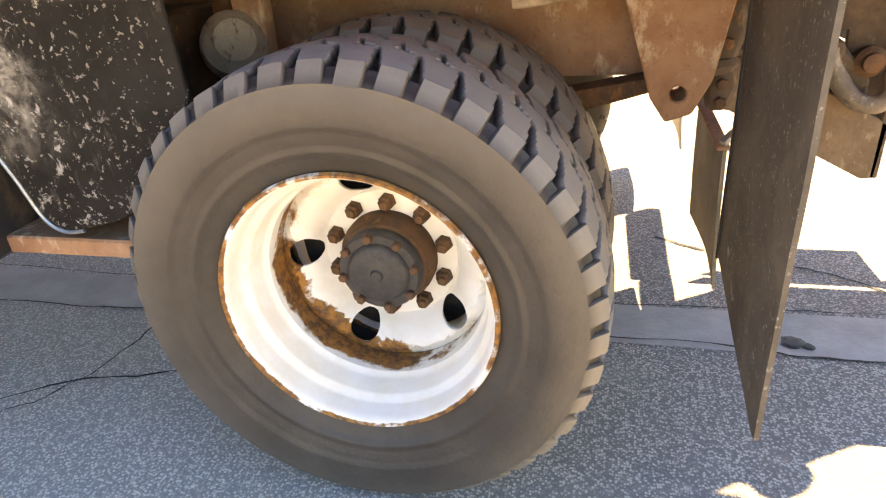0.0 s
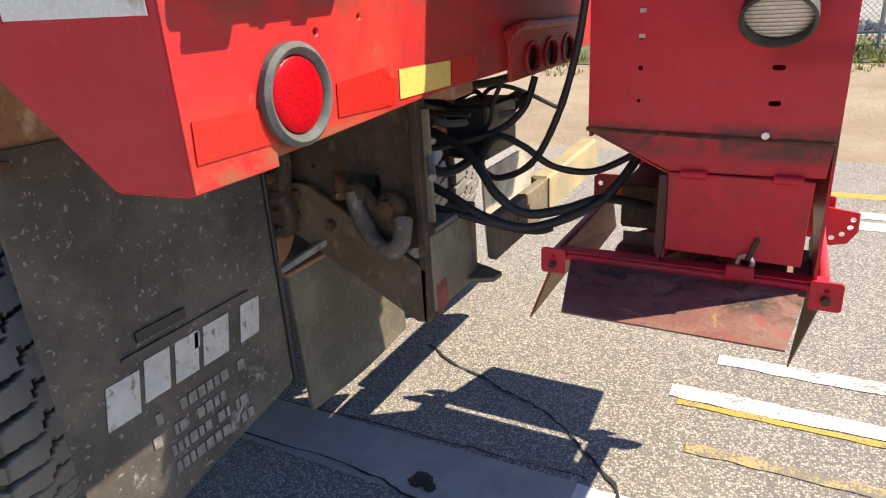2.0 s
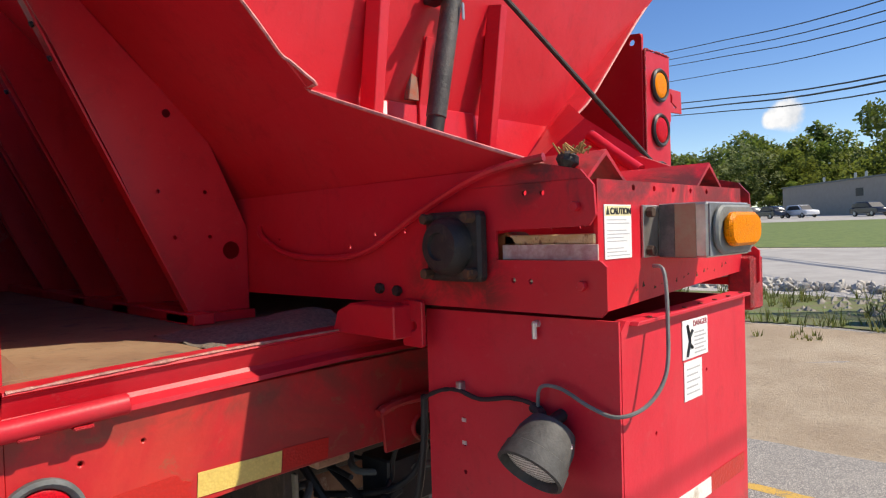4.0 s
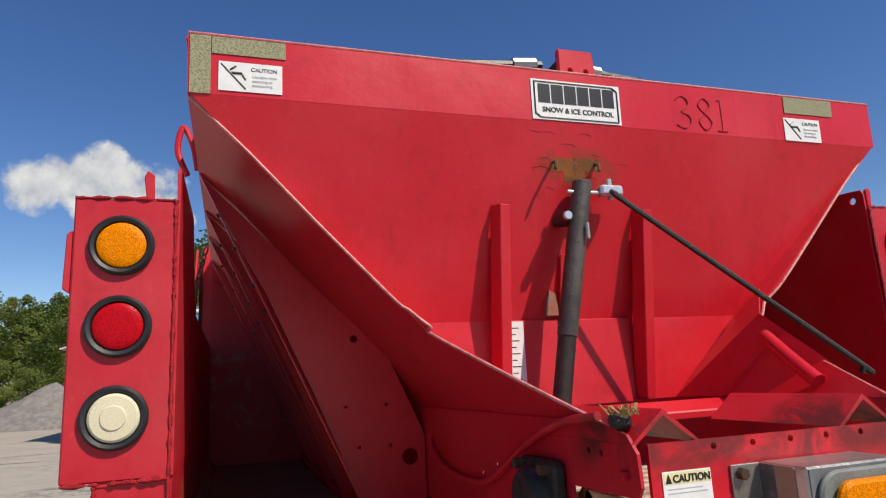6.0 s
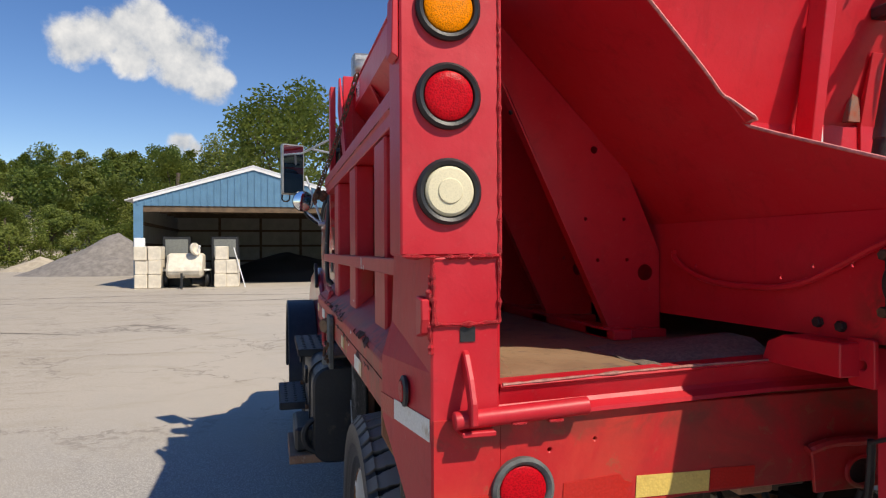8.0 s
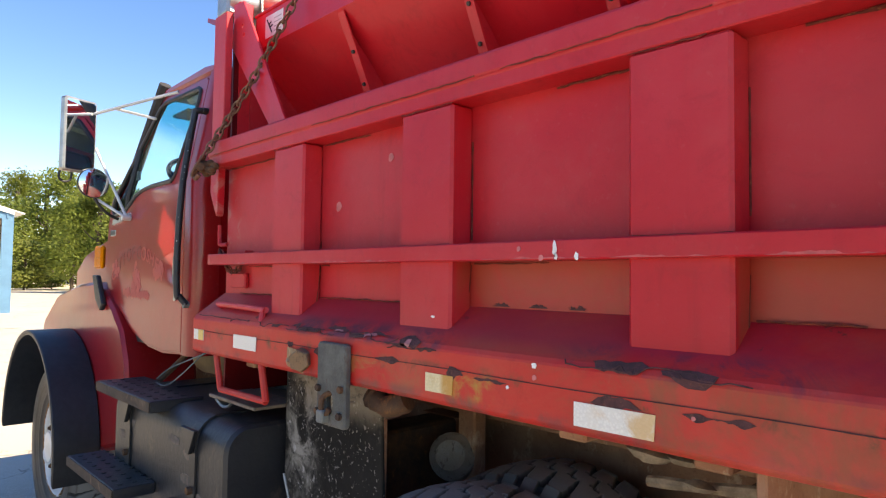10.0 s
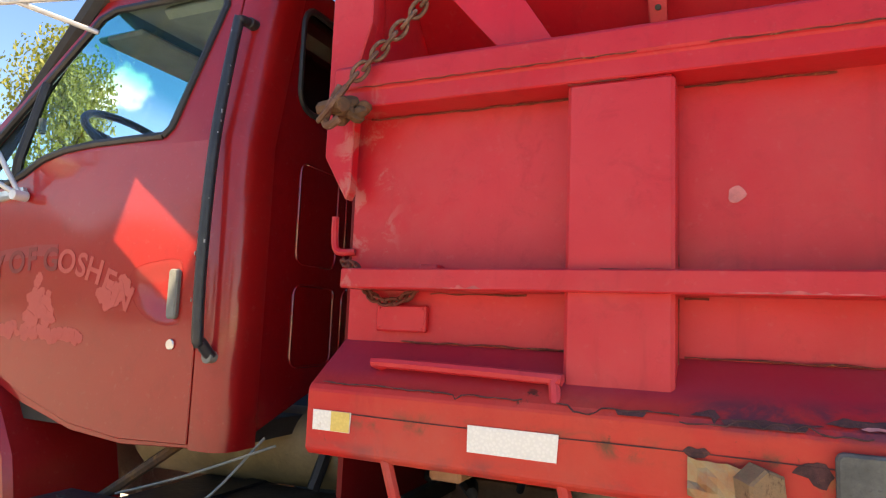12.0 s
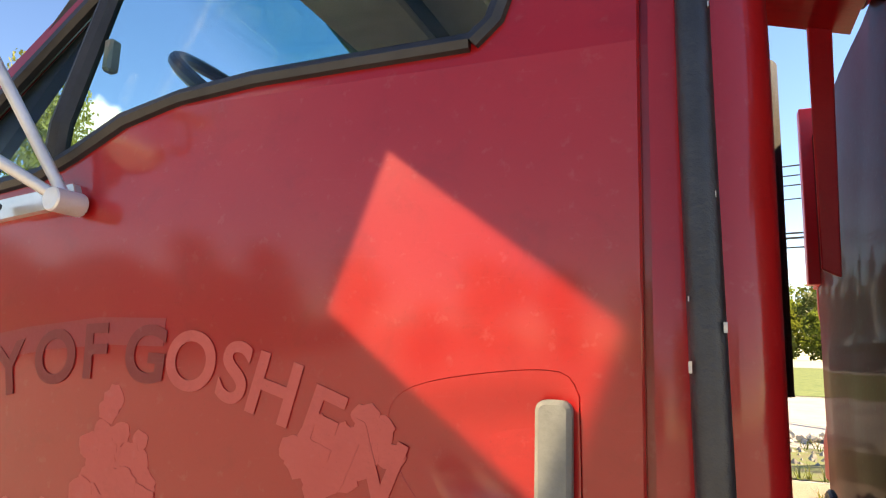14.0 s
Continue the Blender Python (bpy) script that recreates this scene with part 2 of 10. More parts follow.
# the rail: purplish corrosion along its ridge, brown round the seam, orange fading on the face
stained(RED, [
    ((0.34, 0.075, 0.040), {"Z": (1.44, 1.608, 0.01), "X": (-1.25, -0.28, 0.05), "Y": (0.02, 0.3, 0.01)}, 3.0, 0.25, 0.6, 0.75),
    # upper panels paler: the shading of the recess put into the colour
    ((0.50, 0.045, 0.050), {"Z": (1.70, 1.98, 0.06), "Y": (0.05, 0.3, 0.01)}, 2.6, 0.40, 0.64, 0.45),
    ((0.46, 0.14, 0.12), {"Z": (1.60, 2.04, 0.03), "X": (-2.62, -2.50, 0.03)}, 12.0, 0.52, 0.62, 0.7)])
stained(RED_LOW, [
    ((0.36, 0.075, 0.045), {"Z": (1.41, 1.52, 0.01), "X": (-1.25, -0.75, 0.03)}, 3.0, 0.25, 0.6, 0.7),
    ((0.54, 0.06, 0.035), {"Z": (1.28, 1.40, 0.02)}, 3.5, 0.40, 0.62, 0.45),
    ((0.24, 0.085, 0.04), {"Z": (1.27, 1.40, 0.01), "X": (-0.95, -0.28, 0.1)}, 5.0, 0.42, 0.64, 0.7),
    ((0.30, 0.12, 0.05), {"Z": (1.27, 1.37, 0.01), "X": (-1.55, -0.95, 0.1)}, 6.0, 0.50, 0.68, 0.6),
    # purple over the slope: its skylight tint put into the colour
    ((0.30, 0.015, 0.045), {"Z": (1.43, 1.52, 0.015)}, 2.0, 0.25, 0.5, 0.65),
    ((0.10, 0.03, 0.045), {"Z": (1.395, 1.44, 0.014), "X": (-1.88, -1.21, 0.05)}, 9.0, 0.40, 0.58, 0.9),
    ((0.10, 0.03, 0.05), {"Z": (1.395, 1.44, 0.014), "X": (-0.85, -0.4, 0.1)}, 9.0, 0.45, 0.62, 0.8),
    ((0.13, 0.06, 0.03), {"Z": (1.335, 1.368, 0.012)}, 10.0, 0.50, 0.66, 0.85),
    ((0.30, 0.19, 0.06), {"Z": (1.30, 1.355, 0.012), "X": (-1.80, -1.35, 0.08)}, 7.0, 0.48, 0.66, 0.7),
    ((0.42, 0.27, 0.05), {"Z": (1.295, 1.35, 0.010), "X": (-1.17, -1.05, 0.02)}, 9.0, 0.35, 0.55, 0.9),
    ((0.16, 0.05, 0.05), {"Z": (1.26, 1.30, 0.01)}, 6.0, 0.45, 0.65, 0.6)])
# the tail: brown that thickens towards the middle, orange sun-fading on the corner
stained(RED_REAR, [
    ((0.58, 0.055, 0.035), {"Y": (-0.1, 0.75, 0.1)}, 4.0, 0.38, 0.62, 0.6),
    ((0.21, 0.042, 0.030), {"Y": (0.45, 3.0, 0.35)}, 5.0, 0.36, 0.66, 0.66),
    ((0.30, 0.10, 0.05), {"Y": (0.0, 3.0, 0.1), "Z": (1.09, 1.30, 0.02)}, 16.0, 0.58, 0.68, 0.6),
    # band below the ledge: the shadow it casts, put into the colour
    ((0.12, 0.045, 0.03), {"Z": (1.27, 1.34, 0.03)}, 7.0, 0.45, 0.62, 0.6),
    ((0.22, 0.12, 0.06), {"Z": (1.08, 1.115, 0.012)}, 9.0, 0.42, 0.6, 0.7)])
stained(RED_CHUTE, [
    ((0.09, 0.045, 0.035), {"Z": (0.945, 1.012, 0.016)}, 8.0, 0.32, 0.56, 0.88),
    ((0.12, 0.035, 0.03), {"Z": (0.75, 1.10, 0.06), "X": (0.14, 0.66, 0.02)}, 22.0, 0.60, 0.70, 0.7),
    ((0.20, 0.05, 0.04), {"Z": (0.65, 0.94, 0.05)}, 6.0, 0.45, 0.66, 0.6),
    ((0.36, 0.006, 0.018), {"X": (0.54, 0.70, 0.02), "Z": (1.13, 1.17, 0.015)}, 5.0, 0.2, 0.4, 0.7)])
stained(RED_SPREAD, [
    ((0.10, 0.025, 0.02), {"Z": (1.46, 1.60, 0.05), "X": (0.2, 0.45, 0.05)}, 9.0, 0.42, 0.6, 0.8),
    ((0.05, 0.022, 0.02), {"Z": (1.66, 1.76, 0.03), "X": (0.47, 0.66, 0.05)}, 9.0, 0.36, 0.58, 0.85),
    ((0.20, 0.05, 0.02), {"Z": (2.33, 2.43, 0.03), "Y": (1.04, 1.30, 0.04), "X": (-0.2, 0.2, 0.02)}, 12.0, 0.42, 0.6, 0.7)])
WELD = plain("weld_bead_red", (0.44, 0.010, 0.018), 0.45, var=0.35, scale=60, bumpy=0.6)
CHASSIS = rusty("rusty_dusty_frame_steel", (0.29, 0.140, 0.078), (0.38, 0.21, 0.125), (0.50, 0.36, 0.245), 0.85, 5)
HITCH = rusty("dark_greasy_hitch_steel", (0.046, 0.031, 0.022), (0.08, 0.053, 0.036), (0.15, 0.10, 0.066), 0.85, 7)
RUST = rusty("dark_rusted_iron", (0.055, 0.03, 0.018), (0.12, 0.055, 0.025), (0.20, 0.09, 0.03), 0.85, 11)
ORANGE_RUST = rusty("orange_rust", (0.32, 0.11, 0.02), (0.20, 0.07, 0.02), (0.08, 0.035, 0.02), 0.9, 14)
FLOOR_STEEL = rusty("bed_floor_rust_and_sand", (0.22, 0.13, 0.07), (0.28, 0.18, 0.10), (0.16, 0.10, 0.07), 0.9, 2.2)
BLACK_IRON = rusty("greasy_black_iron", (0.012, 0.011, 0.010), (0.03, 0.024, 0.02), (0.06, 0.045, 0.03), 0.6, 20)
RUBBER = plain("hose_rubber", (0.018, 0.018, 0.019), 0.55, var=0.3, scale=20)
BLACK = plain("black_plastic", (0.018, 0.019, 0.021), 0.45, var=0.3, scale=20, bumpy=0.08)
TANK = rusty("black_tank_paint_scuffed", (0.014, 0.016, 0.02), (0.02, 0.022, 0.026), (0.07, 0.055, 0.045), 0.45, 3.5)
GALV = plain("dull_bare_steel", (0.42, 0.42, 0.41), 0.42, 0.85, var=0.2, scale=25)
CHROME = plain("polished_steel", (0.70, 0.69, 0.67), 0.26, 0.6, var=0.10, scale=9, bumpy=0.0)
GREY_PLASTIC = plain("weathered_grey_plastic", (0.17, 0.18, 0.165), 0.6, var=0.2, scale=18)
STAINLESS = plain("stained_stainless_steel", (0.50, 0.47, 0.42), 0.35, 0.8, var=0.25, scale=8)
WHITE = plain("white_paint", (0.75, 0.75, 0.73), 0.5, var=0.1, scale=8)
PAPER = plain("sticker_white", (0.78, 0.78, 0.76), 0.4, var=0.06, scale=30, bumpy=0.0)
INK = plain("sticker_black", (0.015, 0.015, 0.016), 0.4, var=0.1, scale=30, bumpy=0.0)
YELLOW = plain("sticker_yellow", (0.78, 0.62, 0.04), 0.4, var=0.06, scale=30, bumpy=0.0)
INKGREY = plain("sticker_small_print", (0.42, 0.42, 0.42), 0.5, var=0.05, scale=30, bumpy=0.0)
CEILING = plain("cab_liner_beige", (0.32, 0.28, 0.22), 0.85, var=0.12, scale=14)
CABDARK = plain("cab_trim_dark", (0.03, 0.028, 0.027), 0.7, var=0.2, scale=20)


def tape(name, col, other):
    m, n, l, b, co = nodes_of(name, 0.35)
    v = n.new("ShaderNodeTexVoronoi")
    v.inputs["Scale"].default_value = 160
    l.new(co.outputs["Object"], v.inputs["Vector"])
    g = noise_node(n, l, co, 14, 7, 0.7)
    c = mixed(n, l, ramp(n, l, v.outputs["Distance"], 0.25, 0.6), col, tuple(x * 0.92 for x in col))
    c = mixed(n, l, times(n, l, ramp(n, l, g.outputs["Fac"], 0.56, 0.74), 0.8), c, other)
    l.new(c, b.inputs["Base Color"])
    bump(n, l, b, v.outputs["Distance"], 0.2, 0.003)
    return m


TAPE_W = tape("reflective_tape_white", (0.80, 0.79, 0.73), (0.42, 0.30, 0.16))
TAPE_Y = tape("reflective_tape_yellowed", (0.72, 0.52, 0.14), (0.50, 0.30, 0.08))
TAPE_P = tape("reflective_tape_pale_yellow", (0.74, 0.64, 0.40), (0.55, 0.36, 0.10))
stained(TAPE_W, [((0.62, 0.36, 0.10), {"X": (-0.78, -0.60, 0.03), "Z": (1.2, 1.36, 0.01)}, 9.0, 0.40, 0.60, 0.75)])
stained(TAPE_P, [((0.50, 0.24, 0.03), {"X": (-1.20, -1.12, 0.01), "Z": (1.2, 1.36, 0.01)}, 11.0, 0.36, 0.55, 0.9)])
TAPE_R = tape("reflective_tape_red", (0.50, 0.018, 0.012), (0.34, 0.03, 0.02))


def lens(name, col, scale, deep=0.45, relief=0.18):
    m, n, l, b, co = nodes_of(name, 0.18)
    v = n.new("ShaderNodeTexVoronoi")
    v.inputs["Scale"].default_value = scale
    l.new(co.outputs["Object"], v.inputs["Vector"])
    c = mixed(n, l, ramp(n, l, v.outputs["Distance"], 0.1, 0.7), tuple(x * (1 - deep) for x in col), col)
    l.new(c, b.inputs["Base Color"])
    b.inputs["Coat Weight"].default_value = 0.03
    b.inputs["Specular IOR Level"].default_value = 0.10
    b.inputs["Roughness"].default_value = 0.35
    bump(n, l, b, v.outputs["Distance"], relief, 0.003)
    return m


LENS_R = lens("red_lamp_lens", (0.52, 0.004, 0.012), 250, 0.42, 0.16)
LENS_A = lens("amber_lamp_lens", (0.86, 0.245, 0.002), 300, 0.45, 0.25)
LENS_W = lens("clear_lamp_lens", (0.72, 0.66, 0.46), 260, 0.10, 0.06)


def ribbed_glass():
    m, n, l, b, co = nodes_of("ribbed_sealed_beam_glass", 0.2)
    w = n.new("ShaderNodeTexWave")
    w.bands_direction = "Z"
    w.inputs["Scale"].default_value, w.inputs["Distortion"].default_value, w.inputs["Detail"].default_value = 46, 0.35, 0.0
    l.new(co.outputs["Object"], w.inputs["Vector"])
    v = n.new("ShaderNodeTexVoronoi")
    v.inputs["Scale"].default_value = 85
    l.new(co.outputs["Object"], v.inputs["Vector"])
    c = mixed(n, l, ramp(n, l, w.outputs["Fac"], 0.02, 0.22), (0.16, 0.15, 0.13), (0.80, 0.78, 0.72))
    c = mixed(n, l, times(n, l, ramp(n, l, v.outputs["Distance"], 0.1, 0.7), 0.35), c, (0.42, 0.40, 0.34))
    l.new(c, b.inputs["Base Color"])
    b.inputs["Coat Weight"].default_value = 0.3
    bump(n, l, b, w.outputs["Fac"], 0.5, 0.004)
    return m


LENS_G = ribbed_glass()


def glass(name, tint, gloss=0.06):
    m = bpy.data.materials.new(name)
    m.use_nodes = True
    n, l = m.node_tree.nodes, m.node_tree.links
    n.remove(n["Principled BSDF"])
    t, g, mx, fr = n.new("ShaderNodeBsdfTransparent"), n.new("ShaderNodeBsdfGlossy"), n.new("ShaderNodeMixShader"), n.new("ShaderNodeLayerWeight")
    t.inputs[0].default_value = (*tint, 1)
    g.inputs["Roughness"].default_value = 0.02
    # reflection grows towards grazing angles
    pw, ma = n.new("ShaderNodeMath"), n.new("ShaderNodeMath")
    pw.operation, ma.operation = "POWER", "MULTIPLY_ADD"
    pw.inputs[1].default_value = 6.0
    ma.inputs[1].default_value, ma.inputs[2].default_value = 0.22, gloss
    l.new(fr.outputs["Facing"], pw.inputs[0])
    l.new(pw.outputs[0], ma.inputs[0])
    l.new(ma.outputs[0], mx.inputs[0])
    l.new(t.outputs[0], mx.inputs[1])
    l.new(g.outputs[0], mx.inputs[2])
    l.new(mx.outputs[0], n["Material Output"].inputs["Surface"])
    return m


GLASS = glass("window_glass", (0.84, 0.96, 0.97), 0.02)
GLASS_TINT = glass("tinted_shade_band", (0.10, 0.46, 0.60))
tint = GLASS_TINT.node_tree
tco, tsep = tint.nodes.new("ShaderNodeTexCoord"), tint.nodes.new("ShaderNodeSeparateXYZ")
tint.links.new(tco.outputs["Object"], tsep.inputs[0])
tint.links.new(mixed(tint.nodes, tint.links, ramp(tint.nodes, tint.links, tsep.outputs["Z"], 2.325, 2.45), (0.84, 0.97, 0.97), (0.08, 0.60, 0.64)), next(x for x in tint.nodes if x.bl_idname == "ShaderNodeBsdfTransparent").inputs[0])
GLASS_DARK = glass("rear_cab_glass", (0.55, 0.58, 0.56))
MIRROR = plain("mirror_silver", (0.86, 0.87, 0.88), 0.02, 1.0, var=0.0, scale=2, bumpy=0.0)


def tyre_mat():
    m, n, l, b, co = nodes_of("dusty_tyre_rubber", 0.5)
    a = noise_node(n, l, co, 5, 6, 0.65)
    f = noise_node(n, l, co, 70, 4, 0.65)
    c = mixed(n, l, ramp(n, l, a.outputs["Fac"], 0.3, 0.7), (0.027, 0.024, 0.022), (0.052, 0.046, 0.040))
    # worn, chalky tread faces
    at = n.new("ShaderNodeAttribute")
    at.attribute_name = "tread"
    c = mixed(n, l, times(n, l, at.outputs["Fac"], ramp(n, l, a.outputs["Fac"], 0.05, 0.45)), c, (0.25, 0.24, 0.225))
    gr = n.new("ShaderNodeAttribute")
    gr.attribute_name = "groove"
    c = mixed(n, l, gr.outputs["Fac"], c, (0.022, 0.02, 0.02))
    sh = n.new("ShaderNodeAttribute")
    sh.attribute_name = "shoulder"
    c = mixed(n, l, times(n, l, sh.outputs["Fac"], 0.42), c, (0.22, 0.195, 0.165))
    l.new(c, b.inputs["Base Color"])
    bump(n, l, b, mixed(n, l, at.outputs["Fac"], f.outputs["Fac"], noise_node(n, l, co, 55, 6, 0.8).outputs["Fac"]), 0.45, 0.004)
    return m


TYRE = tyre_mat()


def wheel_mat():
    m, n, l, b, co = nodes_of("white_wheel_enamel_rusting", 0.4)
    a = noise_node(n, l, co, 9, 8, 0.68)
    f = noise_node(n, l, co, 40, 5, 0.7)
    at = n.new("ShaderNodeAttribute")
    at.attribute_name = "rust"
    s = n.new("ShaderNodeMath")
    s.operation = "MULTIPLY_ADD"
    l.new(a.outputs["Fac"], s.inputs[0])
    s.inputs[1].default_value = 1.5
    l.new(at.outputs["Fac"], s.inputs[2])
    mask = ramp(n, l, s.outputs[0], 1.18, 1.34)
    white = mixed(n, l, ramp(n, l, a.outputs["Fac"], 0.35, 0.7), (0.80, 0.79, 0.76), (0.74, 0.69, 0.60))
    rust = mixed(n, l, ramp(n, l, f.outputs["Fac"], 0.35, 0.65), (0.36, 0.15, 0.035), (0.11, 0.05, 0.025))
    l.new(mixed(n, l, mask, white, rust), b.inputs["Base Color"])
    rr = n.new("ShaderNodeMapRange")
    rr.inputs["To Min"].default_value, rr.inputs["To Max"].default_value = 0.38, 0.85
    l.new(mask, rr.inputs["Value"])
    l.new(rr.outputs[0], b.inputs["Roughness"])
    bump(n, l, b, times(n, l, f.outputs["Fac"], mask), 0.4, 0.004)
    return m


WHEEL = wheel_mat()


def flap_mat(name, base, spots):
    m, n, l, b, co = nodes_of(name, 0.7)
    a = noise_node(n, l, co, 4, 7, 0.7)
    sc = noise_node(n, l, co, 26, 5, 0.75, (1, 1, 0.35))
    sp = noise_node(n, l, co, 75, 3, 0.55)
    c = mixed(n, l, ramp(n, l, a.outputs["Fac"], 0.35, 0.7), base, tuple(x * 2.1 for x in base))
    c = mixed(n, l, times(n, l, ramp(n, l, sc.outputs["Fac"], 0.58, 0.78), 0.5), c, (0.16, 0.14, 0.12))
    c = mixed(n, l, times(n, l, ramp(n, l, sp.outputs["Fac"], 0.63, 0.67), spots), c, (0.35, 0.33, 0.30))
    l.new(c, b.inputs["Base Color"])
    bump(n, l, b, sc.outputs["Fac"], 0.25, 0.006)
    return m


FLAP = flap_mat("mud_flap_rubber_dusty", (0.052, 0.046, 0.040), 0.5)
FLAP_PALE = flap_mat("mud_flap_caked_pale", (0.16, 0.14, 0.11), 0.2)
stained(FLAP_PALE, [((0.50, 0.44, 0.34), {"Z": (0.2, 1.2, 0.05)}, 3.0, 0.36, 0.58, 0.9)])
FLAP_TAN = flap_mat("mud_flap_olive_dust", (0.085, 0.074, 0.055), 0.25)
FLAP_FRONT = flap_mat("mud_flap_rubber_salted", (0.010, 0.0095, 0.009), 0.45)
FLAP_FRONT.node_tree.nodes["Principled BSDF"].inputs["Specular IOR Level"].default_value = 0.12
stained(FLAP_FRONT, [
    ((0.36, 0.30, 0.22), {"Z": (1.15, 1.40, 0.05), "X": (-2.06, -1.50, 0.06)}, 9.0, 0.36, 0.54, 0.6),
    ((0.36, 0.34, 0.30), {"X": (-2.12, -1.94, 0.07), "Z": (0.86, 1.18, 0.12)}, 9.0, 0.42, 0.66, 0.8),
    ((0.55, 0.53, 0.50), {"X": (-2.3, -1.80, 0.06)}, 30.0, 0.60, 0.67, 0.5),
    ((0.50, 0.48, 0.45), {"Z": (0.5, 1.4, 0.02)}, 45.0, 0.64, 0.70, 0.35)])
stained(FLAP, [((0.20, 0.165, 0.125), {"Z": (0.2, 1.2, 0.05)}, 6.0, 0.45, 0.75, 0.45), ((0.45, 0.44, 0.41), {"Z": (0.2, 0.48, 0.03)}, 14.0, 0.56, 0.68, 0.55)])


def asphalt():
    m, n, l, b, co = nodes_of("worn_asphalt_with_pale_stones", 0.9)
    v = n.new("ShaderNodeTexVoronoi")
    v.inputs["Scale"].default_value = 150
    l.new(co.outputs["Object"], v.inputs["Vector"])
    cell = n.new("ShaderNodeSeparateColor")
    l.new(v.outputs["Color"], cell.inputs[0])
    big = noise_node(n, l, co, 0.35, 6, 0.6)
    mid = noise_node(n, l, co, 3.0, 6, 0.65)
    fine = noise_node(n, l, co, 260, 3, 0.6)
    stone = mixed(n, l, ramp(n, l, cell.outputs["Red"], 0.15, 0.95), (0.19, 0.18, 0.165), (0.54, 0.495, 0.425))
    c = mixed(n, l, ramp(n, l, v.outputs["Distance"], 0.36, 0.72), stone, (0.165, 0.158, 0.148))
    worn = mixed(n, l, ramp(n, l, cell.outputs["Red"], 0.15, 0.95), (0.30, 0.285, 0.26), (0.66, 0.62, 0.55))
    worn = mixed(n, l, ramp(n, l, v.outputs["Distance"], 0.36, 0.72), worn, (0.27, 0.26, 0.245))
    pale = mixed(n, l, ramp(n, l, fine.outputs["Fac"], 0.3, 0.7), (0.43, 0.375, 0.30), (0.53, 0.465, 0.375))
    # away from the truck the surface is bleached and dusty
    sep = n.new("ShaderNodeSeparateXYZ")
    l.new(co.outputs["Object"], sep.inputs[0])
    ne = n.new("ShaderNodeMath")
    ne.operation = "MULTIPLY"
    l.new(sep.outputs["X"], ne.inputs[0])
    ne.inputs[1].default_value = -1.0
    ny = n.new("ShaderNodeMath")
    ny.operation = "MULTIPLY"
    l.new(sep.outputs["Y"], ny.inputs[0])
    ny.inputs[1].default_value = -1.0
    # stones lightened forward of the tail, standing in for fill light on them
    c = mixed(n, l, ramp(n, l, ne.outputs[0], 0.7, 2.2), c, worn)
    far = n.new("ShaderNodeMath")
    far.operation = "MAXIMUM"
    l.new(ramp(n, l, ne.outputs[0], 3.4, 7.0), far.inputs[0])
    yard = ramp(n, l, ny.outputs[0], 1.0, 4.0)
    l.new(yard, far.inputs[1])
    c = mixed(n, l, times(n, l, far.outputs[0], 0.85), c, pale)
    c = mixed(n, l, times(n, l, ramp(n, l, mid.outputs["Fac"], 0.5, 0.75), 0.3), c, (0.40, 0.36, 0.30))
    c = mixed(n, l, times(n, l, ramp(n, l, big.outputs["Fac"], 0.5, 0.72), 0.3), c, (0.34, 0.315, 0.27))
    # dried stains and a web of old cracks in the bleached yard
    st = noise_node(n, l, co, 0.9, 8, 0.7, (1.0, 0.45, 1.0), 1.2)
    c = mixed(n, l, times(n, l, times(n, l, ramp(n, l, st.outputs["Fac"], 0.50, 0.68), far.outputs[0]), 0.55), c, (0.36, 0.305, 0.225))
    st2 = noise_node(n, l, co, 0.16, 7, 0.62, (0.5, 1.0, 1.0), 0.8)
    c = mixed(n, l, times(n, l, times(n, l, ramp(n, l, st2.outputs["Fac"], 0.50, 0.62), far.outputs[0]), 0.35), c, (0.40, 0.37, 0.32))
    gr = noise_node(n, l, co, 38, 6, 0.8)
    c = mixed(n, l, times(n, l, times(n, l, ramp(n, l, gr.outputs["Fac"], 0.48, 0.62), yard), 0.72), c, (0.23, 0.19, 0.14))
    pt = noise_node(n, l, co, 2.4, 9, 0.75, (1.0, 0.6, 1.0), 1.5)
    c = mixed(n, l, times(n, l, times(n, l, ramp(n, l, pt.outputs["Fac"], 0.52, 0.64), yard), 0.58), c, (0.29, 0.245, 0.185))
    dz = n.new("ShaderNodeTexVoronoi")
    dz.feature = "DISTANCE_TO_EDGE"
    dz.inputs["Scale"].default_value = 0.34
    wv = n.new("ShaderNodeVectorMath")
    wv.operation = "MULTIPLY_ADD"
    l.new(noise_node(n, l, co, 0.8, 6, 0.7).outputs["Color"], wv.inputs[0])
    wv.inputs[1].default_value = (3.2, 3.2, 0.0)
    l.new(co.outputs["Object"], wv.inputs[2])
    l.new(wv.outputs["Vector"], dz.inputs["Vector"])
    web = invert(n, l, ramp(n, l, dz.outputs["Distance"], 0.002, 0.010))
    c = mixed(n, l, times(n, l, times(n, l, times(n, l, web, far.outputs[0]), ramp(n, l, big.outputs["Fac"], 0.36, 0.5)), 0.75), c, (0.13, 0.11, 0.09))
    l.new(c, b.inputs["Base Color"])
    bump(n, l, b, v.outputs["Distance"], 0.45, -0.004)
    return m


ASPHALT = asphalt()
SEAL = plain("smooth_sealed_strip", (0.37, 0.355, 0.33), 0.8, var=0.15, scale=5, bumpy=0.25)
CRACK = plain("crack_filler", (0.022, 0.022, 0.022), 0.8, var=0.3, scale=30)


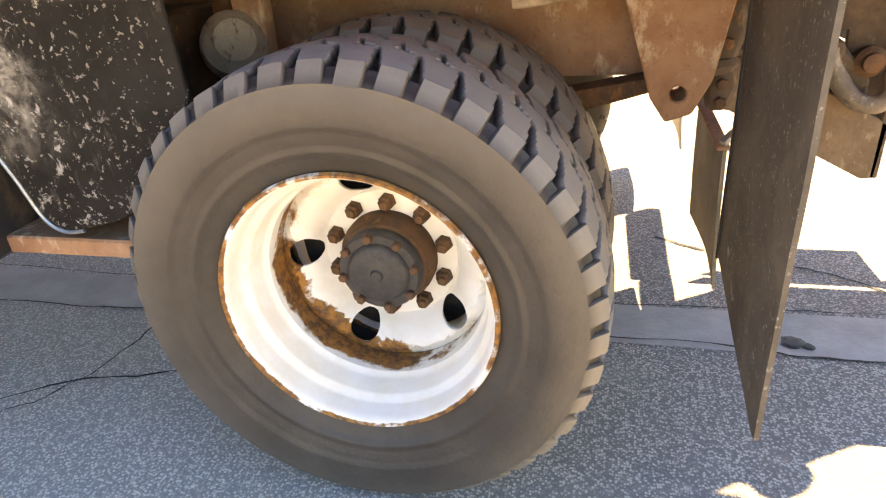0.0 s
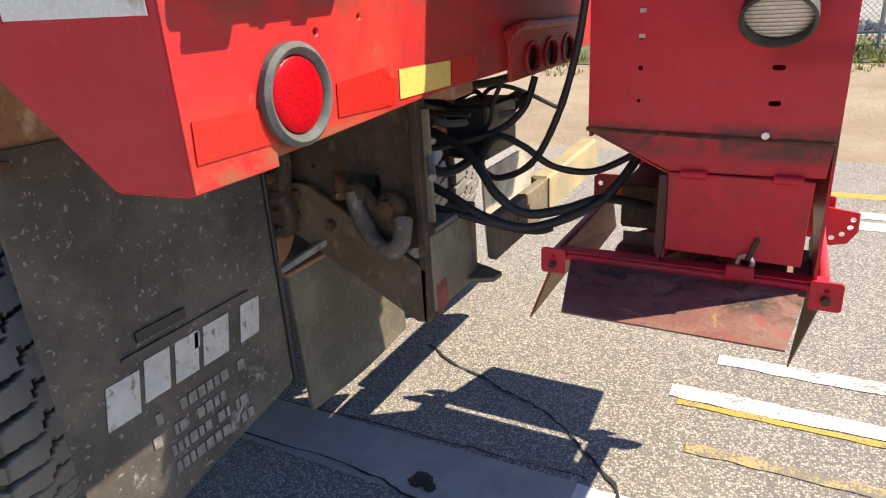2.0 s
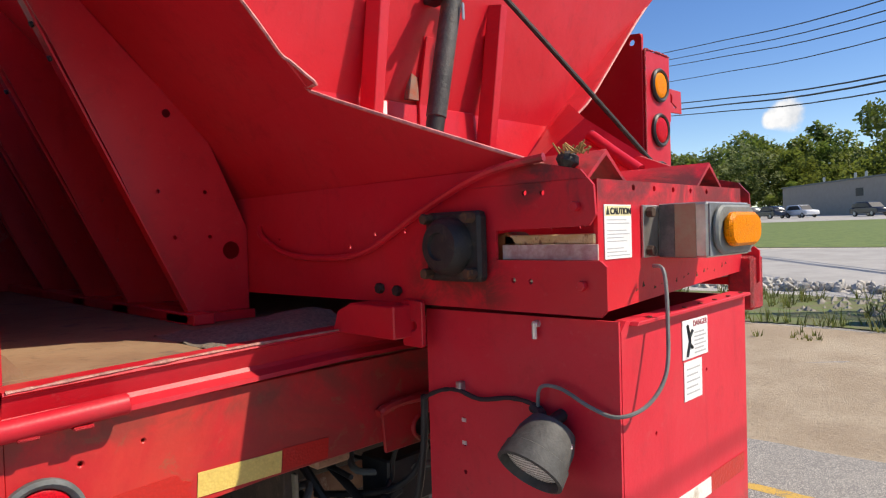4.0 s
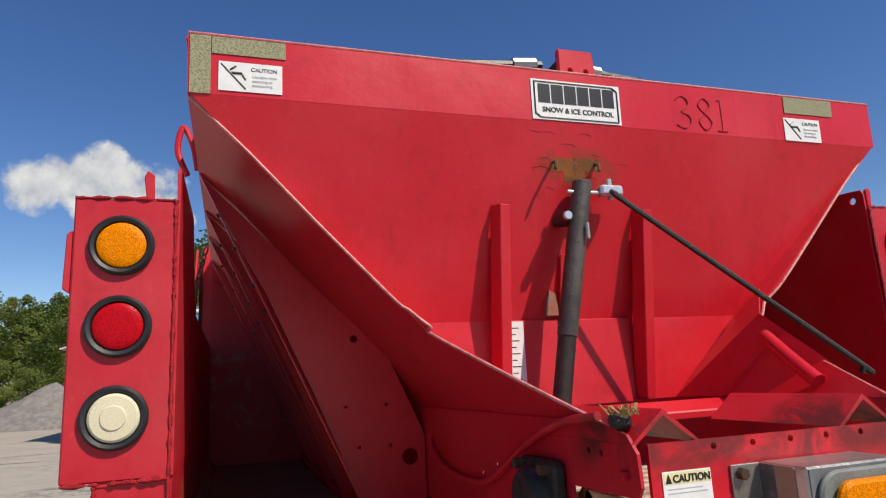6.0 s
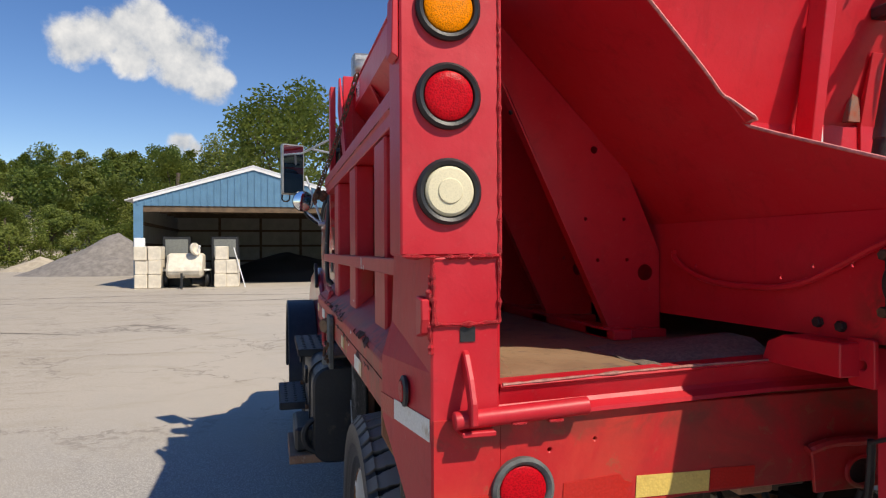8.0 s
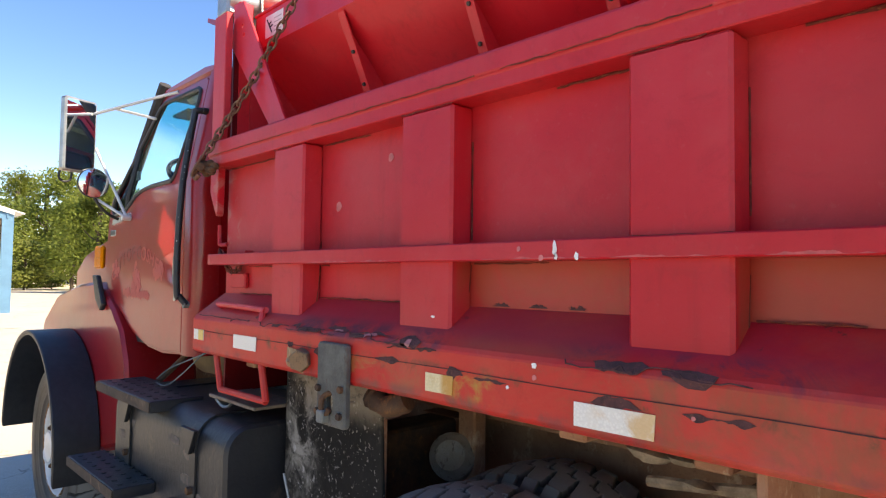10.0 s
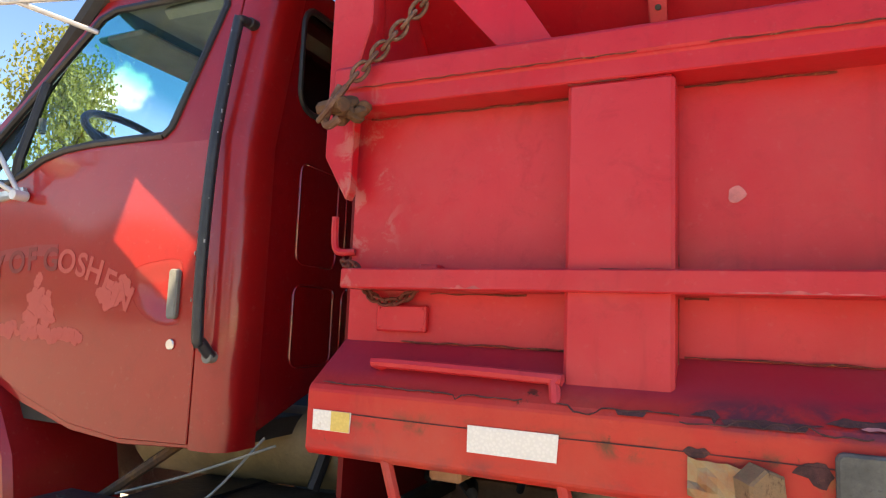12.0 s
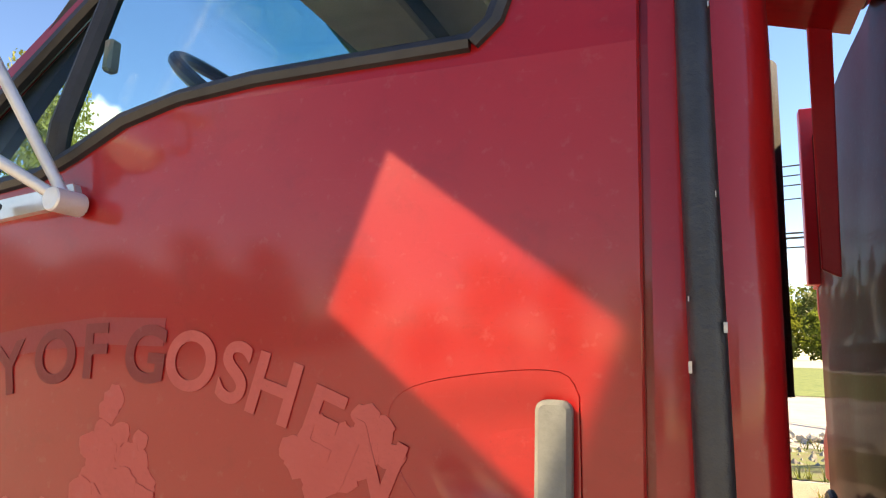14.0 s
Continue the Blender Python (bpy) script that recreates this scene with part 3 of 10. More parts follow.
def dirt_mat():
    m, n, l, b, co = nodes_of("packed_gravel_dirt", 0.95)
    a = noise_node(n, l, co, 0.8, 7, 0.65)
    s = noise_node(n, l, co, 22, 6, 0.75)
    c = mixed(n, l, ramp(n, l, a.outputs["Fac"], 0.35, 0.68), (0.34, 0.26, 0.175), (0.44, 0.355, 0.25))
    c = mixed(n, l, times(n, l, ramp(n, l, s.outputs["Fac"], 0.52, 0.66), 0.6), c, (0.26, 0.21, 0.155))
    l.new(c, b.inputs["Base Color"])
    bump(n, l, b, s.outputs["Fac"], 0.8, 0.03)
    return m


DIRT = dirt_mat()
GRASS = plain("mown_grass", (0.10, 0.17, 0.035), 0.95, var=0.3, scale=3, bumpy=0.5, other=(0.16, 0.20, 0.05))
ROAD = plain("pale_road_asphalt", (0.34, 0.325, 0.30), 0.9, var=0.12, scale=1.2)


def worn_line(name, col, wear, gone=(0.17, 0.16, 0.145)):
    """Road paint, thin and chipped down to the stones."""
    m, n, l, b, co = nodes_of(name, 0.75)
    v = n.new("ShaderNodeTexVoronoi")
    v.inputs["Scale"].default_value = 118
    l.new(co.outputs["Object"], v.inputs["Vector"])
    big = noise_node(n, l, co, 7, 7, 0.7)
    fine = noise_node(n, l, co, 90, 4, 0.7)
    c = mixed(n, l, ramp(n, l, fine.outputs["Fac"], 0.35, 0.7), col, tuple(x * 0.80 for x in col))
    s = n.new("ShaderNodeMath")
    s.operation = "MULTIPLY_ADD"
    l.new(v.outputs["Distance"], s.inputs[0])
    s.inputs[1].default_value = 0.30
    l.new(big.outputs["Fac"], s.inputs[2])
    c = mixed(n, l, times(n, l, ramp(n, l, s.outputs[0], 0.82 - wear, 0.90 - wear), 0.85), c, gone)
    l.new(c, b.inputs["Base Color"])
    bump(n, l, b, v.outputs["Distance"], 0.3, -0.003)
    return m


LINE_W = worn_line("white_line_paint_worn", (0.74, 0.73, 0.69), 0.09)
LINE_Y = worn_line("yellow_line_paint_worn", (0.60, 0.37, 0.07), 0.12)
LINE_FADED = worn_line("yellow_line_paint_faded", (0.46, 0.36, 0.17), 0.24)
GRAVEL = plain("crushed_grey_gravel", (0.22, 0.20, 0.18), 0.95, var=0.25, scale=2.5, bumpy=0.9)
SAND = plain("pale_sand", (0.42, 0.36, 0.27), 0.95, var=0.15, scale=2.5, bumpy=0.5)
SALT = rusty("sandy_grit", (0.20, 0.18, 0.15), (0.28, 0.25, 0.21), (0.13, 0.12, 0.10), 0.95, 40)
BLUE = plain("blue_steel_siding", (0.09, 0.21, 0.33), 0.5, var=0.1, scale=2, bumpy=0.0)
TRIM = plain("white_steel_trim", (0.75, 0.76, 0.77), 0.45, var=0.05, scale=3, bumpy=0.0)
LINER = plain("pale_inner_siding", (0.40, 0.39, 0.36), 0.6, var=0.12, scale=2, bumpy=0.0)
TIMBER = plain("shed_timber", (0.13, 0.085, 0.05), 0.8, var=0.3, scale=3)
BLOCK = plain("cast_concrete", (0.66, 0.60, 0.49), 0.9, var=0.12, scale=4, bumpy=0.5)
BARK = plain("bark", (0.10, 0.075, 0.055), 0.9, var=0.3, scale=6, bumpy=0.6)
BUILD = plain("tan_block_wall", (0.34, 0.30, 0.25), 0.85, var=0.06, scale=1.5, bumpy=0.0)


def leaf_mat(name, a, b2, tone=""):
    m, n, l, b, co = nodes_of(name, 0.6)
    g = n.new("ShaderNodeNewGeometry")
    nz = noise_node(n, l, co, 0.45, 3, 0.6)
    c = mixed(n, l, g.outputs["Random Per Island"], a, b2)
    c = mixed(n, l, times(n, l, ramp(n, l, nz.outputs["Fac"], 0.4, 0.65), 0.5), c, tuple(x * 0.6 for x in a))
    oi = n.new("ShaderNodeAttribute" if tone else "ShaderNodeObjectInfo")
    if tone:
        oi.attribute_name = tone
    c = mixed(n, l, times(n, l, oi.outputs["Fac" if tone else "Random"], 0.55), c, (0.21, 0.21, 0.035))
    l.new(c, b.inputs["Base Color"])
    tr = n.new("ShaderNodeBsdfTranslucent")
    l.new(c, tr.inputs["Color"])
    mx = n.new("ShaderNodeMixShader")
    mx.inputs[0].default_value = 0.52
    l.new(b.outputs[0], mx.inputs[1])
    l.new(tr.outputs[0], mx.inputs[2])
    l.new(mx.outputs[0], n["Material Output"].inputs["Surface"])
    return m


LEAF = leaf_mat("broad_leaves", (0.12, 0.18, 0.036), (0.28, 0.33, 0.07))
LEAF_FAR = leaf_mat("far_wood_leaves", (0.085, 0.14, 0.028), (0.22, 0.28, 0.055), "tone")


# ---------- mesh helpers ----------
def part(name, bm, material, parent=None, label="", smooth=False):
    """One mesh object from a bmesh, under a thing or a part."""
    bmesh.ops.recalc_face_normals(bm, faces=bm.faces)
    me = bpy.data.meshes.new(name)
    bm.to_mesh(me)
    bm.free()
    me.materials.append(material)
    if smooth:
        me.polygons.foreach_set("use_smooth", [True] * len(me.polygons))
        me.set_sharp_from_angle(angle=radians(38))
    return hang(new(name, me), parent, label)


def hang(ob, parent, label=""):
    if parent is not None:
        ob.parent = parent
        ob.matrix_parent_inverse = BASE[parent.name].inverted() if parent.name in BASE else Matrix()
    if label:
        ob["label"] = label
    return ob


BASE = {}


def thing(name, x, y, z, label, category, group="", kind=""):
    e = new(name)
    e.location, e.empty_display_size = (x, y, z), 0.2
    BASE[e.name] = Matrix.Translation((x, y, z))
    return tagged(e, label, category, group, kind)


def bevel(bm, w, segs=1):
    if w > 0:
        es = [e for e in bm.edges if len(e.link_faces) == 2 and e.calc_face_angle(0) > 0.5]
        bmesh.ops.bevel(bm, geom=es, offset=w, segments=segs, affect="EDGES", profile=0.6)
    return bm


def box(x0, x1, y0, y1, z0, z1, b=0.003, bm=None):
    own = bmesh.new()
    bmesh.ops.create_cube(own, size=1)
    for v in own.verts:
        v.co = Vector((x0 + (v.co.x + 0.5) * (x1 - x0), y0 + (v.co.y + 0.5) * (y1 - y0), z0 + (v.co.z + 0.5) * (z1 - z0)))
    bevel(own, b)
    return own if bm is None else joined(bm, own)


def joined(bm, own):
    me = bpy.data.meshes.new("t")
    own.to_mesh(me)
    own.free()
    bm.from_mesh(me)
    bpy.data.meshes.remove(me)
    return bm


def lift(axis, u, v, a):
    """A point of the plane across an axis: x takes (y, z), y takes (x, z), z takes (x, y)."""
    return Vector((a, u, v)) if axis == "x" else Vector((u, a, v)) if axis == "y" else Vector((u, v, a))


def plate(axis, outer, a0, a1, holes=(), b=0.0):
    """A plate of the given outline and holes, from a0 to a1 along its axis."""
    bm = bmesh.new()
    if not holes:
        bm.faces.new([bm.verts.new(lift(axis, u, v, a0)) for u, v in outer])
    else:
        es = []
        for loop in (outer, *holes):
            vs = [bm.verts.new(lift(axis, u, v, a0)) for u, v in loop]
            es += [bm.edges.new((vs[i], vs[(i + 1) % len(vs)])) for i in range(len(vs))]
        bmesh.ops.triangle_fill(bm, use_beauty=True, edges=es)
    ext = bmesh.ops.extrude_face_region(bm, geom=bm.faces[:])
    off = lift(axis, 0, 0, a1 - a0)
    bmesh.ops.translate(bm, verts=[g for g in ext["geom"] if isinstance(g, bmesh.types.BMVert)], vec=off)
    bmesh.ops.recalc_face_normals(bm, faces=bm.faces)
    return bevel(bm, b)


def ring(cx, cy, r, n=16, ry=None, a0=0.0):
    return [(cx + r * math.cos(a0 + 2 * math.pi * i / n), cy + (ry or r) * math.sin(a0 + 2 * math.pi * i / n)) for i in range(n)]


def rounded(x0, x1, y0, y1, r, n=5):
    pts = []
    for cx, cy, a in ((x1 - r, y1 - r, 0), (x0 + r, y1 - r, 90), (x0 + r, y0 + r, 180), (x1 - r, y0 + r, 270)):
        pts += [(cx + r * math.cos(radians(a + 90 * i / n)), cy + r * math.sin(radians(a + 90 * i / n))) for i in range(n + 1)]
    return pts


def lathe(profile, centre, axis, segs=32, closed=False):
    """Turns (radius, along) about an axis through centre."""
    bm = bmesh.new()
    ax = Vector(axis).normalized()
    u = ax.orthogonal().normalized()
    w = ax.cross(u)
    c = Vector(centre)
    rows = []
    for r, a in profile:
        rows.append([bm.verts.new(c + ax * a + (u * math.cos(2 * math.pi * i / segs) + w * math.sin(2 * math.pi * i / segs)) * max(r, 1e-5)) for i in range(segs)])
    for p, q in zip(rows, rows[1:] + (rows[:1] if closed else [])):
        for i in range(segs):
            j = (i + 1) % segs
            bm.faces.new((p[i], p[j], q[j], q[i]))
    bmesh.ops.remove_doubles(bm, verts=bm.verts, dist=2e-5)
    return bm


def cyl(p0, p1, r, segs=14, r1=None, b=0.0):
    p0, p1 = Vector(p0), Vector(p1)
    h = (p1 - p0).length
    r1 = r if r1 is None else r1
    c = min(r, r1) * 0.12
    return lathe([(0, 0), (r - c, 0), (r, c), (r1, h - c), (r1 - c, h), (0, h)], p0, p1 - p0, segs)


def smooth_path(pts, k=6):
    pts = [Vector(p) for p in pts]
    out = []
    for i in range(len(pts) - 1):
        a, b, c, d = pts[max(i - 1, 0)], pts[i], pts[i + 1], pts[min(i + 2, len(pts) - 1)]
        for j in range(k):
            t = j / k
            out.append(0.5 * (2 * b + (c - a) * t + (2 * a - 5 * b + 4 * c - d) * t * t + (3 * b - a - 3 * c + d) * t ** 3))
    return out + [pts[-1]]


def tube(pts, r, segs=8, k=6, wob=0.0, closed=False):
    path = smooth_path(pts, k) if k > 1 else [Vector(p) for p in pts]
    bm = bmesh.new()
    rows, u = [], None
    for i, p in enumerate(path):
        t = (path[min(i + 1, len(path) - 1)] - path[max(i - 1, 0)]).normalized()
        u = (u - t * u.dot(t)).normalized() if u is not None and (u - t * u.dot(t)).length > 1e-4 else t.orthogonal().normalized()
        w = t.cross(u)
        rr = r * (1 + wob * noise.noise(p * 90))
        rows.append([bm.verts.new(p + (u * math.cos(2 * math.pi * s / segs) + w * math.sin(2 * math.pi * s / segs)) * rr) for s in range(segs)])
    for p, q in zip(rows, rows[1:]):
        for s in range(segs):
            bm.faces.new((p[s], p[(s + 1) % segs], q[(s + 1) % segs], q[s]))
    if not closed:
        bm.faces.new(rows[0][::-1])
        bm.faces.new(rows[-1])
    return bm


def lettering(name, body, size, m, material, parent, label="", thick=0.0006, align="LEFT", shear=0.0, offset=0.0):
    cu = bpy.data.curves.new(name, "FONT")
    cu.body, cu.size, cu.extrude, cu.align_x, cu.shear, cu.offset = body, size, thick, align, shear, offset
    tmp = bpy.data.objects.new(name, cu)
    me = bpy.data.meshes.new_from_object(tmp)
    bpy.data.objects.remove(tmp)
    me.transform(m)
    me.materials.clear()
    me.materials.append(material)
    me.name = name
    return hang(new(name, me), parent, label)


def facing(axis_u, axis_v, origin):
    """A matrix that lays a flat drawing (u right, v up) on a wall."""
    u, v = Vector(axis_u).normalized(), Vector(axis_v).normalized()
    w = u.cross(v)
    m = Matrix((u, v, w)).transposed().to_4x4()
    m.translation = origin
    return m


# ---------- ground ----------
def rise(x, y):
    """The yard is level; beyond it the ground climbs gently towards the road."""
    z = 0.042 * max(0.0, min(y, 24) - 5.0) + 0.0207 * max(0.0, min(y, 130) - 24.0)
    return z * min(1.0, max(0.0, (x + 28 + max(0.0, y - 20)) / 18.0)) + 0.20 * max(0.0, min(-x, 170) - 82.0) * min(1.0, max(0.0, (30 - y) / 36.0))


def sheet(name, xs, ys, dz, mat, label, category, parent=None, wob=0.0):
    bm = bmesh.new()
    g = [[bm.verts.new((x, y + wob * noise.noise(Vector((x * 0.9, y * 3.0, 0))), rise(x, y) + dz)) for y in ys] for x in xs]
    for i in range(len(xs) - 1):
        for j in range(len(ys) - 1):
            bm.faces.new((g[i][j], g[i + 1][j], g[i + 1][j + 1], g[i][j + 1]))
    ob = part(name, bm, mat, parent)
    return tagged(ob, label, category, kind="structure") if parent is None else ob


def steps(a, b, d):
    n = max(1, round((b - a) / d))
    return [a + (b - a) * i / n for i in range(n + 1)]


far = [-2500, -900, -300, -240, -170, -150, -130, -110, -95, -82, -70, -60, -50]
sheet("ground", far + steps(-40, 40, 2) + [60, 120, 300, 900, 2500], far + steps(-40, 40, 1.5) + [50, 62, 75, 90, 110, 130, 170, 300, 900, 2500], 0.0, ASPHALT, "worn grey asphalt yard with pale stones", "asphalt yard")
sheet("dirt_strip", steps(-14, 24, 0.6), steps(4.75, 9.6, 0.5), 0.005, DIRT, "packed tan gravel and dirt beside the asphalt", "dirt", wob=0.25)
sheet("road", steps(-40, 60, 2.5), steps(14.0, 23.0, 1.5), 0.009, ROAD, "pale grey asphalt road", "road")
sheet("grass_verge", steps(-44, 60, 2), steps(23.6, 66.0, 2.0), 0.013, GRASS, "mown green grass verge along the road", "grass", wob=0.3)
sheet("parking_lot", steps(-80, 60, 3), steps(66.5, 122.0, 3.0), 0.011, ROAD, "grey asphalt parking lot beyond the grass", "parking lot")
sheet("verge_weeds", steps(-8, 18, 0.6), steps(9.7, 12.5, 0.5), 0.014, plain("dry_weedy_gravel", (0.24, 0.21, 0.12), 0.95, var=0.4, scale=4, bumpy=0.8, other=(0.12, 0.17, 0.04)), "dry gravel verge with weeds at the fence", "verge", wob=0.3)
sheet("sealed_strip", steps(-3.6, 0.20, 0.2), [0.70, 0.93], 0.002, SEAL, "smooth grey sealed strip along a crack in the asphalt", "sealed strip", wob=0.03)


def line(name, x0, x1, y0, y1, mat, label):
    rnd = random.Random(name + str(y0))
    bm = bmesh.new()
    n = max(4, round((x1 - x0) / 0.06))
    lo = [bm.verts.new((x0 + (x1 - x0) * i / n, y0 + rnd.uniform(-0.006, 0.006), 0.0028 + rise(x0, y0))) for i in range(n + 1)]
    hi = [bm.verts.new((x0 + (x1 - x0) * i / n, y1 + rnd.uniform(-0.006, 0.006), 0.0028 + rise(x0, y0))) for i in range(n + 1)]
    for i in range(n):
        bm.faces.new((lo[i], lo[i + 1], hi[i + 1], hi[i]))
    tagged(part(name, bm, mat), label, "road marking", "painted lines", "structure")


line("white_line", 0.18, 6.0, 0.73, 0.935, LINE_W, "broad worn white line painted on asphalt")
line("white_line", 0.33, 6.0, 1.46, 1.54, LINE_W, "worn white line painted on asphalt")
line("white_line", 0.45, 6.0, 1.725, 1.80, LINE_W, "worn white line painted on asphalt")
line("yellow_line", 0.42, 6.0, 1.19, 1.235, LINE_FADED, "almost worn-off yellow line painted on asphalt")
line("yellow_line", 0.36, 6.0, 1.425, 1.455, LINE_Y, "faded yellow line beside the white one")
line("white_line", 0.35, 7.0, 3.60, 3.72, LINE_W, "white line painted on asphalt")
line("yellow_line", -0.1, 0.55, 3.40, 3.55, LINE_Y, "short yellow line painted on asphalt")
line("white_line", 0.58, 7.0, 3.40, 3.54, LINE_W, "white line painted on asphalt")
line("yellow_line", -0.3, 7.0, 4.00, 4.11, LINE_Y, "yellow line painted on asphalt")
line("yellow_line", -0.3, 7.0, 4.30, 4.40, LINE_Y, "yellow line painted on asphalt")


def crack(pts, w, seed):
    rnd = random.Random(seed)
    path = smooth_path([(x, y, 0) for x, y in pts], 14)
    bm = bmesh.new()
    a, b = [], []
    for i, p in enumerate(path):
        t = (path[min(i + 1, len(path) - 1)] - path[max(i - 1, 0)]).normalized()
        nrm = Vector((-t.y, t.x, 0))
        p = p + nrm * (0.022 * noise.noise(Vector((i * 0.21, seed, 0))) + 0.010 * noise.noise(Vector((i * 0.7, seed, 4))))
        h = w * rnd.uniform(0.25, 0.8) * 0.5
        a.append(bm.verts.new((p + nrm * h) + Vector((0, 0, 0.0042))))
        b.append(bm.verts.new((p - nrm * h) + Vector((0, 0, 0.0042))))
    for i in range(len(path) - 1):
        bm.faces.new((a[i], a[i + 1], b[i + 1], b[i]))
    tagged(part("asphalt_crack", bm, CRACK), "dark crack running across the asphalt", "crack", "cracks in the yard", "structure")


crack([(-0.6, 1.45), (-0.23, 1.29), (0.0, 1.2), (0.28, 0.95), (0.36, 0.74), (0.5, 0.5)], 0.02, 1)
crack([(-3.4, 0.66), (-2.4, 0.70), (-0.66, 0.735), (-0.2, 0.70), (0.25, 0.69), (0.8, 0.62)], 0.012, 2)
crack([(-3.4, 0.95), (-1.9, 0.92), (-0.66, 0.935), (0.2, 0.96)], 0.008, 3)
crack([(-3.0, -0.35), (-2.47, 0.22), (-2.0, 0.38), (-1.75, 0.45)], 0.014, 4)
crack([(-2.3, 0.8), (-2.33, 0.35), (-2.5, 0.1)], 0.01, 5)
crack([(-26, -16), (-24.5, -9), (-25, -4), (-24, 0), (-25, 3)], 0.16, 7)
crack([(-21, -14), (-22, -8), (-21.2, -2), (-22, 3)], 0.12, 8)
crack([(-12, -12), (-14, -7), (-13, -4)], 0.06, 9)
for bx, by, br in ((-0.23, 0.765, 0.035), (-0.19, 0.75, 0.02)):
    bm = lathe([(0, 0.0085), (br * 0.6, 0.008), (br, 0.0045)], (bx, by, 0), (0, 0, 1), 9)
    for v in bm.verts:
        v.co.x += 0.4 * br * noise.noise(v.co * 60)
    tagged(part("oil_clod", bm, BLACK_IRON), "small dark clod of grease on the asphalt", "clod", "clods on the asphalt")

# ---------- the truck ----------
truck = thing("dump_truck", -1.3, 1.21, 0, "red single-axle dump truck with a weathered steel body, parked on asphalt", "truck")
MID = 1.214                      # centre line of the truck


def mirrored(y):
    return 2 * MID - y


# tyre and wheel, modelled about the axle (y), outer face at y = 0
def tyre_mesh():
    NB, K = 42, 16
    N = NB * K
    prof = []                                     # (radius, across, zone)
    for t in np.linspace(0, 1, 28):               # outer sidewall, bead to shoulder
        r = 0.300 + t * 0.175
        bulge = -0.042 * math.sin(min(1, t * 1.05) * math.pi * 0.62) ** 1.0
        prof.append((r, 0.012 + bulge - (0.004 if 0.24 < t < 0.30 else 0.0035 if t > 0.52 else 0), 0))
    prof.append((0.495, -0.012, 1))
    prof.append((0.510, 0.002, 1))
    for w in np.linspace(0.012, 0.248, 31):
        prof.append((0.519 - 0.012 * ((w - 0.13) / 0.118) ** 2, w, 2))
    prof.append((0.510, 0.258, 1))
    prof.append((0.495, 0.264, 1))
    for t in np.linspace(1, 0, 6):
        prof.append((0.300 + t * 0.175, 0.242 + 0.016 * math.sin(min(1, t * 1.05) * math.pi * 0.62), 0))

    def lag(u):
        """How far a cross groove has swung round at u of the way across: slants with two sideways jogs."""
        jog = 0.42 * (min(1.0, max(0.0, (u - 0.34) / 0.07)) + min(1.0, max(0.0, (u - 0.60) / 0.07)))
        return 0.95 * u + jog
    vs, tread, groove, shoulder, fs = [], [], [], [], []
    M = len(prof)
    for i in range(N):
        th = 2 * math.pi * i / N
        ph = i / K
        for r, w, zone in prof:
            dep, top = 0.0, 0.0
            if zone:
                u = min(1.0, max(0.0, (w - 0.012) / 0.236))
                edge = max(0.0, abs(u - 0.5) - 0.16) / 0.34
                wide = 0.085 + 0.17 * edge                    # grooves open out towards both shoulders
                step = 0.34 < u < 0.41 or 0.60 < u < 0.67
                lug = (ph - lag(u)) % 1.0 < (0.30 if step else wide)
                dep = (0.018 if edge > 0.1 else 0.011) if lug else 0.0
                if zone == 1 and lug:
                    dep = 0.013
                top = 0.0 if dep else (1.0 if zone == 2 else 0.45)
            rr = r - dep + (0.0016 * noise.noise(Vector((math.cos(th) * 9, math.sin(th) * 9, w * 40))) if zone else 0)
            flat = 0.497                                   # the tyre settles on the ground
            x, z = rr * math.cos(th), rr * math.sin(th)
            if z < -flat:
                z = -flat
            vs.append((x, w, z))
            tread.append(top)
            groove.append(1.0 if dep else 0.0)
            shoulder.append(0.8 if zone == 1 and not dep else max(0.0, (r - 0.40) / 0.075) * 0.5 if zone == 0 else 0.0)
    for i in range(N):
        j = (i + 1) % N
        for k in range(M - 1):
            fs.append((i * M + k, i * M + k + 1, j * M + k + 1, j * M + k))
    me = bpy.data.meshes.new("tyre")
    me.from_pydata(vs, [], fs)
    at = me.attributes.new("tread", "FLOAT", "POINT")
    at.data.foreach_set("value", tread)
    me.attributes.new("groove", "FLOAT", "POINT").data.foreach_set("value", groove)
    me.attributes.new("shoulder", "FLOAT", "POINT").data.foreach_set("value", shoulder)
    me.materials.append(TYRE)
    me.polygons.foreach_set("use_smooth", [True] * len(me.polygons))
    me.set_sharp_from_angle(angle=radians(42))
    return me


def rust_attr(me, fn):
    at = me.attributes.new("rust", "FLOAT", "POINT")
    at.data.foreach_set("value", [fn(v.co) for v in me.vertices])


def mesh_of(name, bm, mat, smooth=True, fn=None):
    bmesh.ops.recalc_face_normals(bm, faces=bm.faces)
    me = bpy.data.meshes.new(name)
    bm.to_mesh(me)
    bm.free()
    me.materials.append(mat)
    if smooth:
        me.polygons.foreach_set("use_smooth", [True] * len(me.polygons))
        me.set_sharp_from_angle(angle=radians(38))
    if fn:
        rust_attr(me, fn)
    return me


def radius(c):
    return math.hypot(c.x, c.z)


def rim_rust(c):
    r = radius(c)
    if r > 0.292:
        return 0.62
    if c.y > 0.166:
        return 0.42 + 0.34 * math.cos(math.atan2(c.z, c.x) + 2.44)
    if c.y > 0.13:
        return 0.22 + 0.12 * math.cos(math.atan2(c.z, c.x) + 2.44)
    return 0.06


